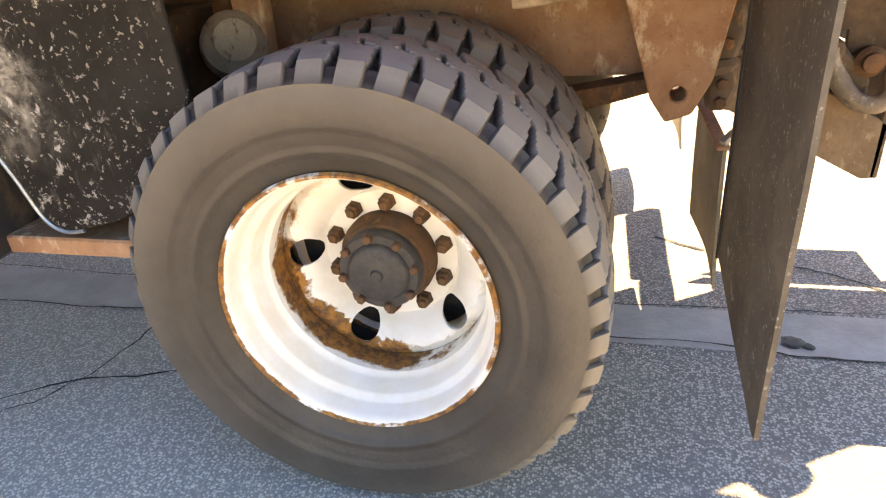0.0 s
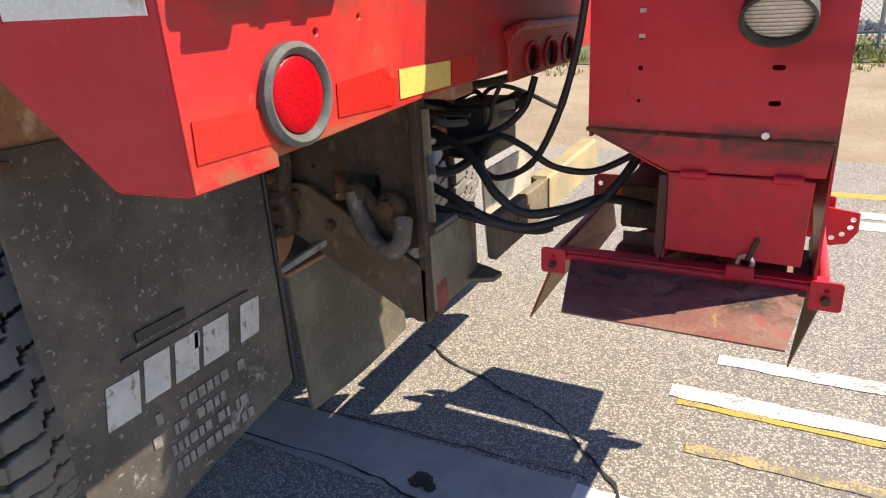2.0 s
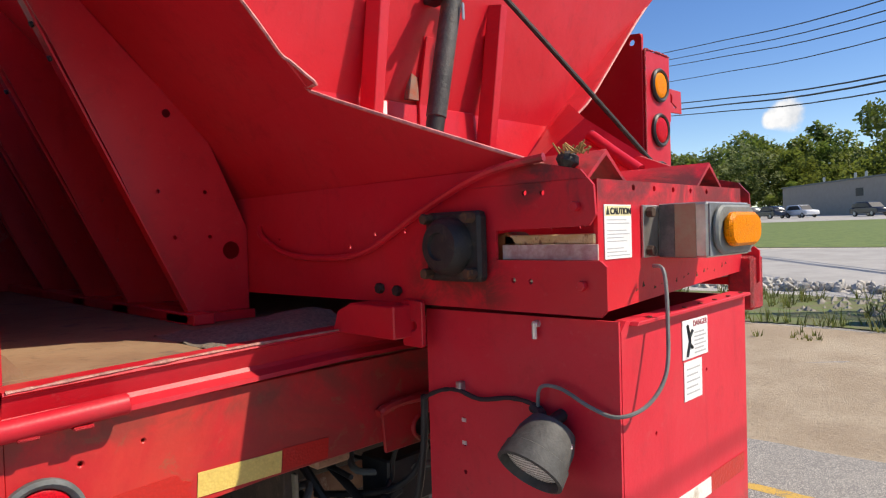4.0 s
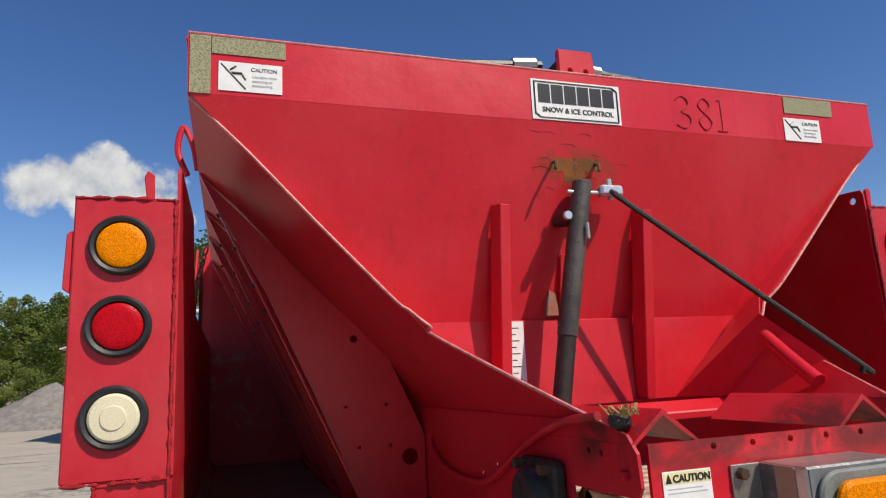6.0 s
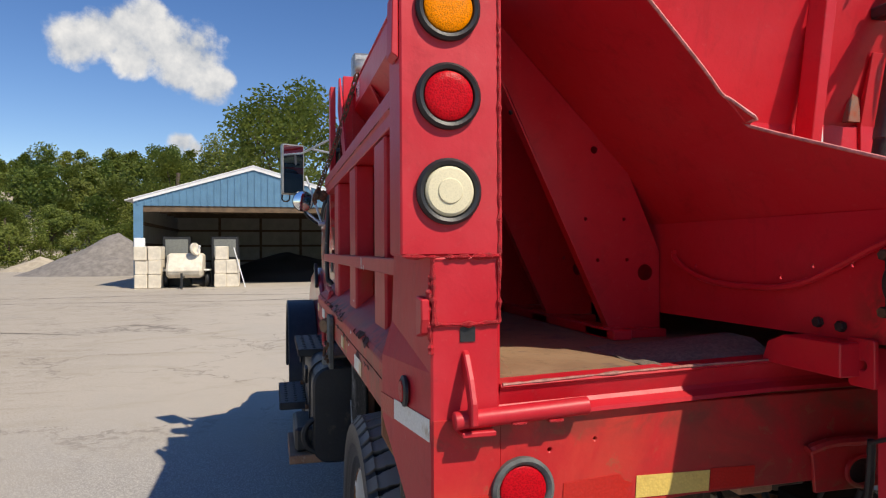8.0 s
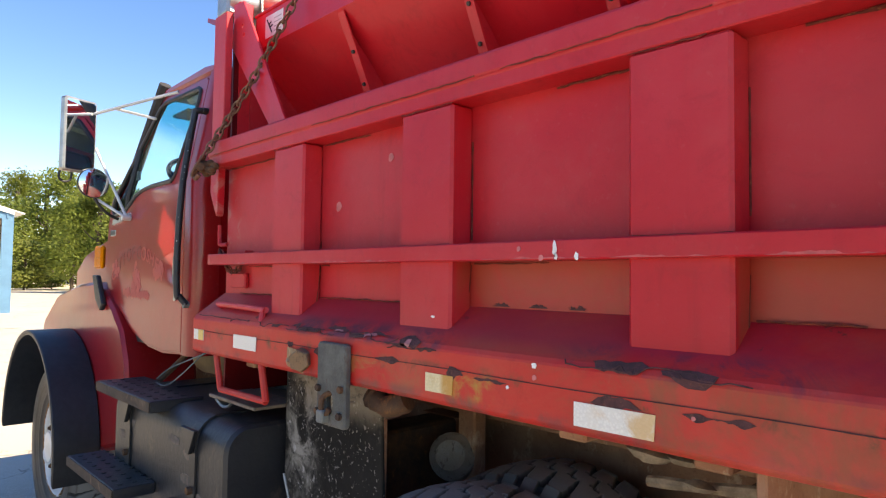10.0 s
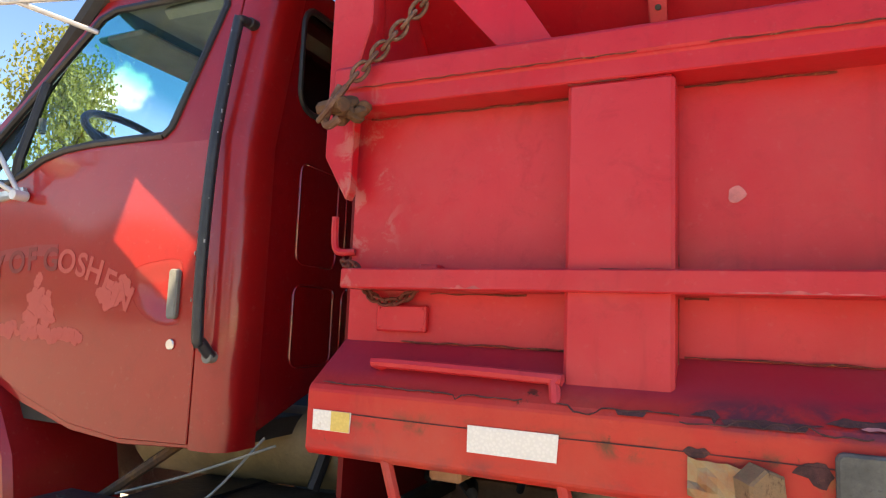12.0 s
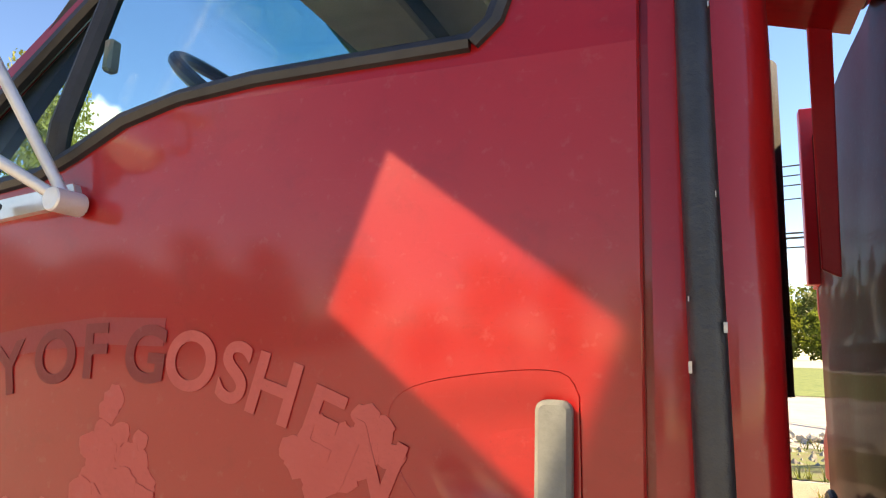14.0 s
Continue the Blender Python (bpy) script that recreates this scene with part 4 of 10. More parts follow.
ty = tyre_mesh()
rim_me = mesh_of("rim", lathe([(0.302, 0.016), (0.304, 0.004), (0.300, -0.003), (0.294, 0.0), (0.289, 0.008), (0.286, 0.020), (0.284, 0.052), (0.281, 0.060), (0.270, 0.068), (0.267, 0.076), (0.264, 0.118), (0.260, 0.128), (0.253, 0.136), (0.252, 0.168), (0.256, 0.186), (0.256, 0.215)], (0, 0, 0), (0, 1, 0), 96), WHEEL, fn=rim_rust)
hand_holes = []
for a in (176, 248, 320, 32, 104):
    ca, sa = math.cos(radians(a)), math.sin(radians(a))
    hand_holes.append([((0.2035 + u) * ca - v * sa, (0.2035 + u) * sa + v * ca) for u, v in ring(0, 0, 0.034, 20, 0.036)])


def dish(r):
    """How deep the disc lies at a radius: bolted flat in the middle, coning out to the rim."""
    for (r0, d0), (r1, d1) in zip(DISH, DISH[1:]):
        if r <= r1:
            return d0 + (d1 - d0) * (r - r0) / (r1 - r0)
    return DISH[-1][1]


DISH = ((0.0, 0.274), (0.158, 0.274), (0.172, 0.264), (0.186, 0.240), (0.225, 0.205), (0.236, 0.202), (0.250, 0.216), (0.2555, 0.216))


def dished_disc():
    bm = plate("y", ring(0, 0, 0.2555, 72), 0.0, 0.009, hand_holes, 0.0)
    for k in range(-12, 13):
        for no in ((1, 0, 0), (0, 0, 1)):
            bmesh.ops.bisect_plane(bm, geom=bm.verts[:] + bm.edges[:] + bm.faces[:], plane_co=Vector(no) * (k * 0.02), plane_no=no)
    for v in bm.verts:
        v.co.y += dish(radius(v.co))
    bmesh.ops.triangulate(bm, faces=bm.faces[:])
    return bm


def disc_rust(c):
    """Rust in the valley between disc and rim, worst at the lower left, and a ring under the nuts."""
    r, a = radius(c), math.degrees(math.atan2(c.z, c.x))
    low = max(0.0, math.cos(radians(a + 140)))
    if r > 0.228 - 0.022 * low:
        return 0.30 + 0.42 * low
    return 0.12 if r > 0.175 else 0.05


disc_me = mesh_of("wheel_disc", dished_disc(), WHEEL, True, disc_rust)
boss_me = mesh_of("disc_boss", lathe([(0.168, 0.2705), (0.164, 0.264), (0.158, 0.2625), (0.05, 0.2625)], (0, 0, 0), (0, 1, 0), 64), WHEEL, fn=lambda c: 0.16)
hub_me = mesh_of("hub", lathe([(0.116, 0.265), (0.116, 0.240), (0.110, 0.232), (0.104, 0.205), (0.090, 0.198), (0.0, 0.198)], (0, 0, 0), (0, 1, 0), 40), RUST)
cap_me = mesh_of("hub_cap", lathe([(0.096, 0.206), (0.098, 0.196), (0.098, 0.178), (0.092, 0.170), (0.074, 0.169), (0.070, 0.160), (0.062, 0.155), (0.016, 0.153), (0.012, 0.148), (0, 0.148)], (0, 0, 0), (0, 1, 0), 32), plain("hub_cap_black_dusty", (0.035, 0.034, 0.034), 0.6, var=0.4, scale=30))
nut_me = mesh_of("lug_nut", lathe([(0.021, 0.2625), (0.021, 0.254), (0.0175, 0.252), (0.0175, 0.238), (0.012, 0.234), (0.010, 0.226), (0, 0.226)], (0, 0, 0), (0, 1, 0), 6), RUST, False)
bolt_me = mesh_of("cap_bolt", lathe([(0.011, 0.172), (0.011, 0.158), (0.008, 0.155), (0, 0.155)], (0, 0, 0), (0, 1, 0), 6), RUST, False)
dark_me = mesh_of("brake_drum", lathe([(0.25, 0.315), (0.0, 0.31)], (0, 0, 0), (0, 1, 0), 32), BLACK_IRON)


def wheel(x, y, z, turn, parent, flip=False, dished=True, label=""):
    """A wheel whose outer face lies at y; flip sets it on the truck's other side."""
    e = new("wheel")
    m = pose(x, y, z, 0, 0, 180 if flip else 0) @ pose(0, 0, 0, 0, turn, 0)
    e.matrix_basis = m
    e.empty_display_size = 0.1
    hang(e, parent, label)
    for nm, me in (("tyre", ty), ("rim", rim_me)):
        hang(new(nm, me), e)
    if dished:
        for nm, me in (("wheel_disc", disc_me), ("disc_boss", boss_me), ("hub", hub_me), ("hub_cap", cap_me), ("brake_drum", dark_me)):
            hang(new(nm, me), e)
        for i in range(10):
            o = hang(new("lug_nut", nut_me), e)
            a = radians(15 + 36 * i)
            o.location = (0.139 * math.cos(a), 0, 0.139 * math.sin(a))
        for i in range(8):
            o = hang(new("cap_bolt", bolt_me), e)
            a = radians(10 + 45 * i)
            o.location = (0.088 * math.cos(a), 0, 0.088 * math.sin(a))
    return e


AXLE = (-1.288, 0.495)
wheel(AXLE[0], 0.033, AXLE[1], 0, truck, label="dual rear wheel, dusty black tyre on a white rim with rust")
wheel(AXLE[0], 0.372, AXLE[1], 11, truck, dished=False, label="inner dual rear wheel, dusty black tyre")
wheel(AXLE[0], mirrored(0.033), AXLE[1], 20, truck, True, label="dual rear wheel, dusty black tyre on a white rim with rust")
wheel(AXLE[0], mirrored(0.372), AXLE[1], 31, truck, True, False, label="inner dual rear wheel, dusty black tyre")


def front_wheel(y, flip):
    e = wheel(-4.72, y, AXLE[1], 40, truck, flip, False, "steering wheel of the front axle, black tyre on a white rim")
    hang(new("wheel_disc", mesh_of("wheel_disc", lathe([(0.262, 0.10), (0.24, 0.03), (0.19, 0.01), (0.17, 0.02), (0.10, 0.02), (0.09, -0.04), (0, -0.05)], (0, 0, 0), (0, 1, 0), 40), WHEEL, fn=lambda c: 0.15)), e)
    for i in range(10):
        o = hang(new("lug_nut", nut_me), e)
        a = radians(36 * i)
        o.location = (0.143 * math.cos(a), -0.245, 0.143 * math.sin(a))


front_wheel(-0.02, False)
front_wheel(mirrored(-0.02), True)


def p(name, bm, mat, label="", parent=None, smooth=False):
    return part(name, bm, mat, parent or truck, label, smooth)


p("rear_axle", cyl((AXLE[0], 0.35, AXLE[1]), (AXLE[0], 2.07, AXLE[1]), 0.085, 20), CHASSIS, smooth=True)
p("front_axle", cyl((-4.72, 0.35, AXLE[1]), (-4.72, 2.07, AXLE[1]), 0.05, 14), CHASSIS, smooth=True)
p("differential", lathe([(0, -0.2), (0.15, -0.18), (0.2, -0.05), (0.2, 0.05), (0.15, 0.18), (0, 0.2)], (AXLE[0], MID, AXLE[1]), (1, 0, 0), 24), CHASSIS, smooth=True)

# frame rails and the body's subframe
for y in (0.79, 1.58):
    p("frame_rail", plate("x", [(y, 0.80), (y, 1.06), (y + 0.06, 1.06), (y + 0.06, 1.045), (y + 0.015, 1.045), (y + 0.015, 0.815), (y + 0.06, 0.815), (y + 0.06, 0.80)], -5.3, -0.46, b=0.002), CHASSIS, "dusty rusted steel frame rail")
    p("body_sill", box(-2.55, -0.06, y - 0.02, y + 0.08, 1.075, 1.225, 0.006), CHASSIS)
for x in (-2.35, -1.86, -1.56, -0.92, -0.62, -0.24):
    p("cross_sill", box(x - 0.035, x + 0.035, 0.06, mirrored(0.06), 1.227, 1.30, 0.005), CHASSIS)
p("leaf_spring", plate("y", [(-1.95, 0.80), (-1.6, 0.70), (-1.29, 0.66), (-0.98, 0.70), (-0.62, 0.80), (-0.62, 0.83), (-0.98, 0.77), (-1.29, 0.76), (-1.6, 0.77), (-1.95, 0.83)], 0.68, 0.76, b=0.003), RUST)
p("spring_hanger", plate("y", [(-0.78, 1.05), (-0.52, 1.05), (-0.56, 0.82), (-0.60, 0.74), (-0.66, 0.72), (-0.70, 0.78)], 0.62, 0.75, [ring(-0.635, 0.79, 0.02, 10)], 0.004), CHASSIS, "rusted spring hanger with a bolt")
p("spring_hanger", plate("y", [(-2.02, 1.05), (-1.82, 1.05), (-1.86, 0.80), (-1.92, 0.74), (-2.0, 0.80)], 0.62, 0.75, b=0.004), CHASSIS)
p("inner_skirt", plate("y", [(-2.2, 1.08), (-2.2, 1.27), (-0.5, 1.27), (-0.5, 1.08)], 0.60, 0.62, [ring(-0.93, 1.15, 0.055, 14, 0.022)], 0.002), CHASSIS, "dusty brown steel sill above the wheels")
p("side_sill", box(-2.05, -0.52, 0.30, 0.34, 1.205, 1.275, 0.005), CHASSIS)
p("brake_chamber", lathe([(0, 0), (0.06, 0.0), (0.078, 0.02), (0.082, 0.07), (0.078, 0.12), (0.05, 0.15), (0, 0.15)], (-1.75, 0.55, 0.93), (0.5, -0.7, 0.3), 20), rusty("weathered_chamber", (0.30, 0.24, 0.17), (0.36, 0.30, 0.24), (0.14, 0.08, 0.05), 0.7, 16), "weathered metal air brake chamber", smooth=True)
for z0, z1 in ((1.245, 1.262), (1.085, 1.10)):
    p("skirt_flange", box(-2.2, -0.50, 0.585, 0.60, z0, z1, 0.002), CHASSIS, "folded edge of the brown sill")
for x in (-1.62, -1.05, -0.72):
    p("skirt_stiffener", box(x, x + 0.045, 0.578, 0.60, 1.10, 1.245, 0.003), CHASSIS)
    for z in (1.13, 1.21):
        p("skirt_bolt", cyl((x + 0.022, 0.578, z), (x + 0.022, 0.568, z), 0.011, 6), RUST)
for k, (x, y, z, r) in enumerate(((-0.98, 0.50, 1.115, 0.05), (-0.90, 0.52, 1.11, 0.035), (-0.86, 0.53, 1.05, 0.03))):
    bm = lathe([(0, -0.5 * r), (0.8 * r, -0.4 * r), (1.3 * r, 0.0), (0.7 * r, 0.35 * r), (0, 0.45 * r)], (x, y, z), (0.1, 0.2, 1), 12)
    for v in bm.verts:
        v.co += Vector((0.2, 0.2, 0.1)) * r * noise.noise(v.co * 25)
    p("mud_cake", bm, plain("dried_mud", (0.46, 0.36, 0.26), 0.95, var=0.3, scale=30), "cake of dried mud on the frame", smooth=True)
p("spring_rod", tube([(-1.02, 0.56, 1.02), (-0.80, 0.57, 1.045), (-0.60, 0.60, 1.07)], 0.016, 8, 4, 0.2), plain("mud_caked_rod", (0.44, 0.33, 0.23), 0.9, var=0.3, scale=30), "mud-caked rod", smooth=True)
p("skirt_post", box(-1.70, -1.62, 0.50, 0.56, 0.78, 1.23, 0.006), CHASSIS)

# ---- dump body ----
XF, XR = -2.60, 0.0
for side in (0, 1):
    Y = (lambda v: v) if side == 0 else mirrored

    def yplate(axis, pts, a0, a1, **k):
        return plate(axis, [(Y(u), v) for u, v in pts], a0, a1, **k)
    p("side_wall", box(XF + 0.01, -0.10, min(Y(0.075), Y(0.088)), max(Y(0.075), Y(0.088)), 1.44, 2.02, 0.0), RED, "faded red steel side wall")
    p("lower_rail", yplate("x", [(-0.052, 1.282), (-0.052, 1.398), (-0.044, 1.410), (0.074, 1.497), (0.086, 1.497), (0.086, 1.27), (-0.04, 1.27)], XF - 0.01, -0.284, b=0.003), RED_LOW, "battered red lower rail with rust holes and chipped paint")
    for x0, x1 in ((-2.101, -1.911), (-1.424, -1.230), (-0.752, -0.555)):
        p("side_rib", yplate("x", [(0.0, 1.428), (0.0, 1.996), (0.0745, 1.996), (0.0745, 1.485)], x0, x1, b=0.007), RED, "boxed red steel rib")
    p("rub_rail", yplate("x", [(-0.02, 1.606), (-0.02, 1.647), (0.0735, 1.647), (0.0735, 1.606)], XF + 0.03, -0.284, b=0.003), RED)
    p("top_rail", yplate("x", [(-0.003, 1.997), (-0.003, 2.034), (-0.010, 2.040), (-0.010, 2.086), (0.0, 2.094), (0.105, 2.094), (0.105, 1.997)], XF - 0.02, -0.10, b=0.003), RED)
    # corner post with its tapered foot
    # its outer face tapers in from the rails to the rear edge
    bm = plate("y", [(-0.284, 2.092), (-0.284, 1.66), (-0.284, 1.50), (-0.284, 1.42), (-0.284, 1.268), (-0.106, 1.086), (-0.004, 1.083), (0.0, 1.09), (0.0, 1.42), (0.0, 1.50), (0.0, 1.655), (-0.1, 1.70), (-0.1, 2.092)], *sorted((Y(0.0), Y(0.144))), b=0.004)
    for z in (1.42, 1.50, 1.66):
        bmesh.ops.bisect_plane(bm, geom=bm.verts[:] + bm.edges[:] + bm.faces[:], plane_co=(0, 0, z), plane_no=(0, 0, 1))
    for v in bm.verts:
        if abs(v.co.y - Y(0.0)) < 0.01:
            reach = 0.054 if v.co.z < 1.45 else 0.030 if v.co.z < 1.6 else 0.024 if v.co.z < 1.7 else 0.014
            v.co.y += (Y(-1.0) - Y(0.0)) * reach * min(1.0, -v.co.x / 0.284)
    p("corner_post", bm, RED, "red steel corner post")
    up = 0.0 if side == 0 else 0.035
    p("hinge_plate_inner", plate("y", [(-0.004, 1.66), (-0.004, 2.33 + up), (-0.012, 2.345 + up), (-0.06, 2.35 + up), (-0.55, 2.36 + up), (-0.72, 2.10), (-0.72, 1.66)], *sorted((Y(0.1455), Y(0.153))), [ring(-0.045, 2.315 + up, 0.012, 10)], 0.001), RED, "red inner hinge plate with a lug")
    # lamp box
    lb = p("light_box", box(-0.118, 0.004, *sorted((Y(-0.062), Y(0.144))), 1.657, 2.262 + 1.6 * up, 0.004), RED, "red steel box with three round lamps")
    for z, mat, lab in ((2.155, LENS_A, "amber round lamp in a black grommet"), (1.977, LENS_R, "red round lamp in a black grommet"), (1.786, LENS_W, "clear white round lamp in a black grommet")):
        c = (0.004, Y(0.036), z + up)
        g = part("grommet", lathe([(0.067, 0.0), (0.067, 0.010), (0.061, 0.016), (0.054, 0.013), (0.051, 0.006), (0.050, 0.0)], c, (1, 0, 0), 36), BLACK, lb, lab, True)
        prof = [(0.051, 0.004), (0.050, 0.010), (0.047, 0.0125), (0.03, 0.0138), (0.0, 0.0142)]
        if mat is LENS_W:
            prof = [(0.051, 0.004), (0.050, 0.012), (0.045, 0.0165), (0.026, 0.0175), (0.024, 0.0205), (0.0, 0.021)]
        part("lens", lathe(prof, c, (1, 0, 0), 36), mat, lb, "", True)
    part("weld_seam", tube([(0.006, Y(-0.06), 1.656), (0.006, Y(0.04), 1.6545), (0.006, Y(0.143), 1.657)], 0.0045, 6, 16, 1.2), WELD, lb)
    part("weld_seam", tube([(0.006, Y(0.003), 1.65), (0.006, Y(0.004), 1.58), (0.006, Y(0.006), 1.52)], 0.0045, 6, 16, 1.2), WELD, lb)
    part("weld_seam", tube([(0.006, Y(0.006), 1.520), (0.006, Y(0.07), 1.518), (0.006, Y(0.143), 1.521)], 0.0042, 6, 16, 1.2), WELD, lb)
    part("weld_seam", tube([(0.004, Y(0.144), 2.262 + 1.6 * up), (0.0045, Y(0.145), 1.95), (0.004, Y(0.144), 1.52)], 0.0038, 6, 40, 1.2), WELD, lb)
    part("weld_seam", tube([(0.003, Y(-0.061), 2.262 + 1.6 * up), (0.0045, Y(0.04), 2.264 + 1.6 * up), (0.003, Y(0.144), 2.262 + 1.6 * up)], 0.004, 6, 20, 1.2), WELD, lb)
    part("lug_plate", plate("x", [(Y(-0.064), 2.19), (Y(-0.075), 2.18), (Y(-0.078), 2.06), (Y(-0.064), 2.05)], -0.06, 0.0, b=0.002), RED, lb)
    part("top_hook", plate("x", [(Y(0.078), 2.262 + 1.6 * up), (Y(0.070), 2.33 + 1.6 * up), (Y(0.078), 2.345 + 1.6 * up), (Y(0.092), 2.335 + 1.6 * up), (Y(0.094), 2.262 + 1.6 * up)], -0.05, -0.038, b=0.002), RED, lb)
    if side == 1:
        part("key_lug", plate("x", [(2.485, 2.105), (2.485, 2.205), (2.655, 2.205), (2.66, 2.11)], -0.036, -0.026, [[(2.572, 2.150)] + [(2.555 + 0.021 * math.cos(radians(a)), 2.165 + 0.021 * math.sin(radians(a))) for a in range(0, 271, 30)] + [(2.566, 2.147), (2.605, 2.124), (2.618, 2.134)]], 0.001), RED, lb, "red lug with a keyhole slot")
    # tailgate latch in the post
    lt = p("latch_lever", plate("y", [(-0.02, 1.475), (0.014, 1.458), (0.046, 1.414), (0.066, 1.369), (0.067, 1.325), (0.030, 1.318), (0.035, 1.365), (0.016, 1.402), (-0.02, 1.428)], *sorted((Y(0.064), Y(0.078))), b=0.003), RED, "curved red latch lever")
    p("latch_slot", plate("x", [(Y(0.060), 1.482), (Y(0.060), 1.512), (Y(0.092), 1.512), (Y(0.092), 1.482)], 0.0, 0.0025), BLACK, "dark latch slot")
    p("latch_shaft", cyl((0.030, Y(0.038), 1.330), (0.036, Y(0.325), 1.345), 0.0185, 18), RED, smooth=True)
    p("latch_bracket", plate("z", [(0.0, Y(0.05)), (0.05, Y(0.05)), (0.05, Y(0.12)), (0.0, Y(0.12))], 1.300, 1.3105, b=0.002), RED)
    for yb in (0.155, 0.235):
        p("shaft_tab", box(0.0, 0.046, *sorted((Y(yb), Y(yb + 0.032))), 1.316, 1.3235, 0.002), WELD, "welded tab under the latch shaft")
    p("weld_seam", tube([(0.0, Y(0.0), 1.62), (-0.002, Y(-0.003), 1.56), (0.0, Y(0.0), 1.46)], 0.006, 6, 16, 1.4), WELD)
    p("bent_tab", plate("y", [(-0.045, 1.575), (0.005, 1.570), (0.008, 1.53), (-0.002, 1.50), (-0.045, 1.49)], *sorted((Y(-0.022), Y(-0.004))), b=0.003), RED, "bent red tab, paint chipped")
    sm = p("side_marker", lathe([(0.034, 0.0), (0.034, 0.006), (0.026, 0.010), (0.025, 0.004)], (-0.135, Y(-0.0265), 1.36), (0, -1 if side == 0 else 1, 0), 28), BLACK, "small round red side marker in a black ring", smooth=True)
    part("lens", lathe([(0.026, 0.004), (0.022, 0.011), (0, 0.013)], (-0.135, Y(-0.0265), 1.36), (0, -1 if side == 0 else 1, 0), 24), LENS_R, sm, smooth=True)
    # inner liner
    p("inner_liner", box(XF + 0.02, -0.012, *sorted((Y(0.144), Y(0.150))), 1.40, 2.09, 0.0015), RED)

# rear sill, apron, floor
p("rear_apron", plate("x", [(0.144, 1.098), (0.144, 1.325), (mirrored(0.144), 1.333), (mirrored(0.144), 1.098), (1.9, 1.12), (0.6, 1.118)], -0.02, 0.0, [ring(0.255, 1.247, 0.005, 8), ring(0.36, 1.262, 0.004, 8)], b=0.002), RED_REAR, "red rear apron with scuffs and dark stains")
for s in (0, 1):
    q = sorted((0.0 if s == 0 else mirrored(0.0), 0.144 if s == 0 else mirrored(0.144)))
    p("apron_corner", box(-0.0195, 0.0025, q[0] + (0.003 if s == 0 else 0.0), q[1] - (0.003 if s == 1 else 0.0), 1.087, 1.325, 0.0005), RED_REAR)
def ledge_at(y):
    """The tail ledge climbs a little from its dented near end."""
    return 0.020 * (min(max(y, 0.14), 0.80) - 0.80) / 0.66


def ledge(prof, ys):
    bm = bmesh.new()
    rows = [[bm.verts.new((x, y, z + ledge_at(y))) for x, z in prof] for y in ys]
    k = len(prof)
    for a, b in zip(rows, rows[1:]):
        for i in range(k):
            bm.faces.new((a[i], a[(i + 1) % k], b[(i + 1) % k], b[i]))
    bm.faces.new(rows[0])
    bm.faces.new(rows[-1][::-1])
    bmesh.ops.recalc_face_normals(bm, faces=bm.faces[:])
    return bm


p("tail_ledge", ledge([(-0.056, 1.412), (0.004, 1.411), (0.006, 1.406), (-0.001, 1.402), (-0.012, 1.366), (-0.006, 1.358), (0.016, 1.349), (0.018, 1.340), (-0.018, 1.334), (-0.056, 1.334)], [0.146, 0.30, 0.45, 0.62, 0.80, mirrored(0.146)]), RED, "red steel tail ledge with a worn bright edge")
p("ledge_edge", tube([(0.004, 0.15, 1.4105 + ledge_at(0.15)), (0.004, 0.80, 1.4105), (0.004, mirrored(0.15), 1.4105)], 0.0032, 6, 30, 0.8), plain("bare_worn_edge", (0.42, 0.20, 0.16), 0.4, 0.3, var=0.35, scale=50), "worn bright edge of the ledge")
p("bed_floor", box(XF + 0.02, -0.057, 0.150, mirrored(0.150), 1.365, 1.398, 0.0), FLOOR_STEEL, "rusty bed floor with dried sand")
p("floor_strip", plate("x", [(0.152, 1.398), (0.152, 1.450), (0.165, 1.440), (0.195, 1.4005), (0.195, 1.398)], XF + 0.03, -0.065), FLOOR_STEEL)
for (y0, y1, mat, lab) in ((0.012, 0.175, TAPE_R, "red reflective tape"), (0.283, 0.452, TAPE_R, "red reflective tape, peeling"), (0.456, 0.640, TAPE_Y, "yellowed reflective tape"), (0.644, 0.76, TAPE_R, "red reflective tape, dirty")):
    zb = 1.104 if y0 > 0.2 else 1.098
    torn = [(0.43, zb + 0.016), (0.446, zb + 0.030), (0.437, zb + 0.042), (0.450, zb + 0.055), (0.428, zb + 0.064), (0.418, zb + 0.078)] if 0.2 < y0 < 0.3 else [(y1, zb + 0.020), (y1 + 0.004, zb + 0.066)]
    p("reflective_tape", plate("x", [(y0, zb + 0.022)] + torn + [(y0 + 0.003, zb + 0.07)], 0.0025 if y0 < 0.1 else 0.0005, 0.0045 if y0 < 0.1 else 0.002), mat, lab)
tl = p("tail_lamp", lathe([(0.068, 0.0), (0.068, 0.012), (0.061, 0.017), (0.054, 0.013), (0.051, 0.006), (0.050, 0.0)], (0.001, 0.192, 1.172), (1, 0, 0), 36), plain("weathered_grommet", (0.10, 0.11, 0.11), 0.7, var=0.3, scale=25), "round red tail lamp in a weathered grey grommet", smooth=True)
part("lens", lathe([(0.051, 0.004), (0.050, 0.009), (0.047, 0.0115), (0.03, 0.0125), (0.0, 0.0128)], (0.001, 0.192, 1.172), (1, 0, 0), 36), LENS_R, tl, smooth=True)
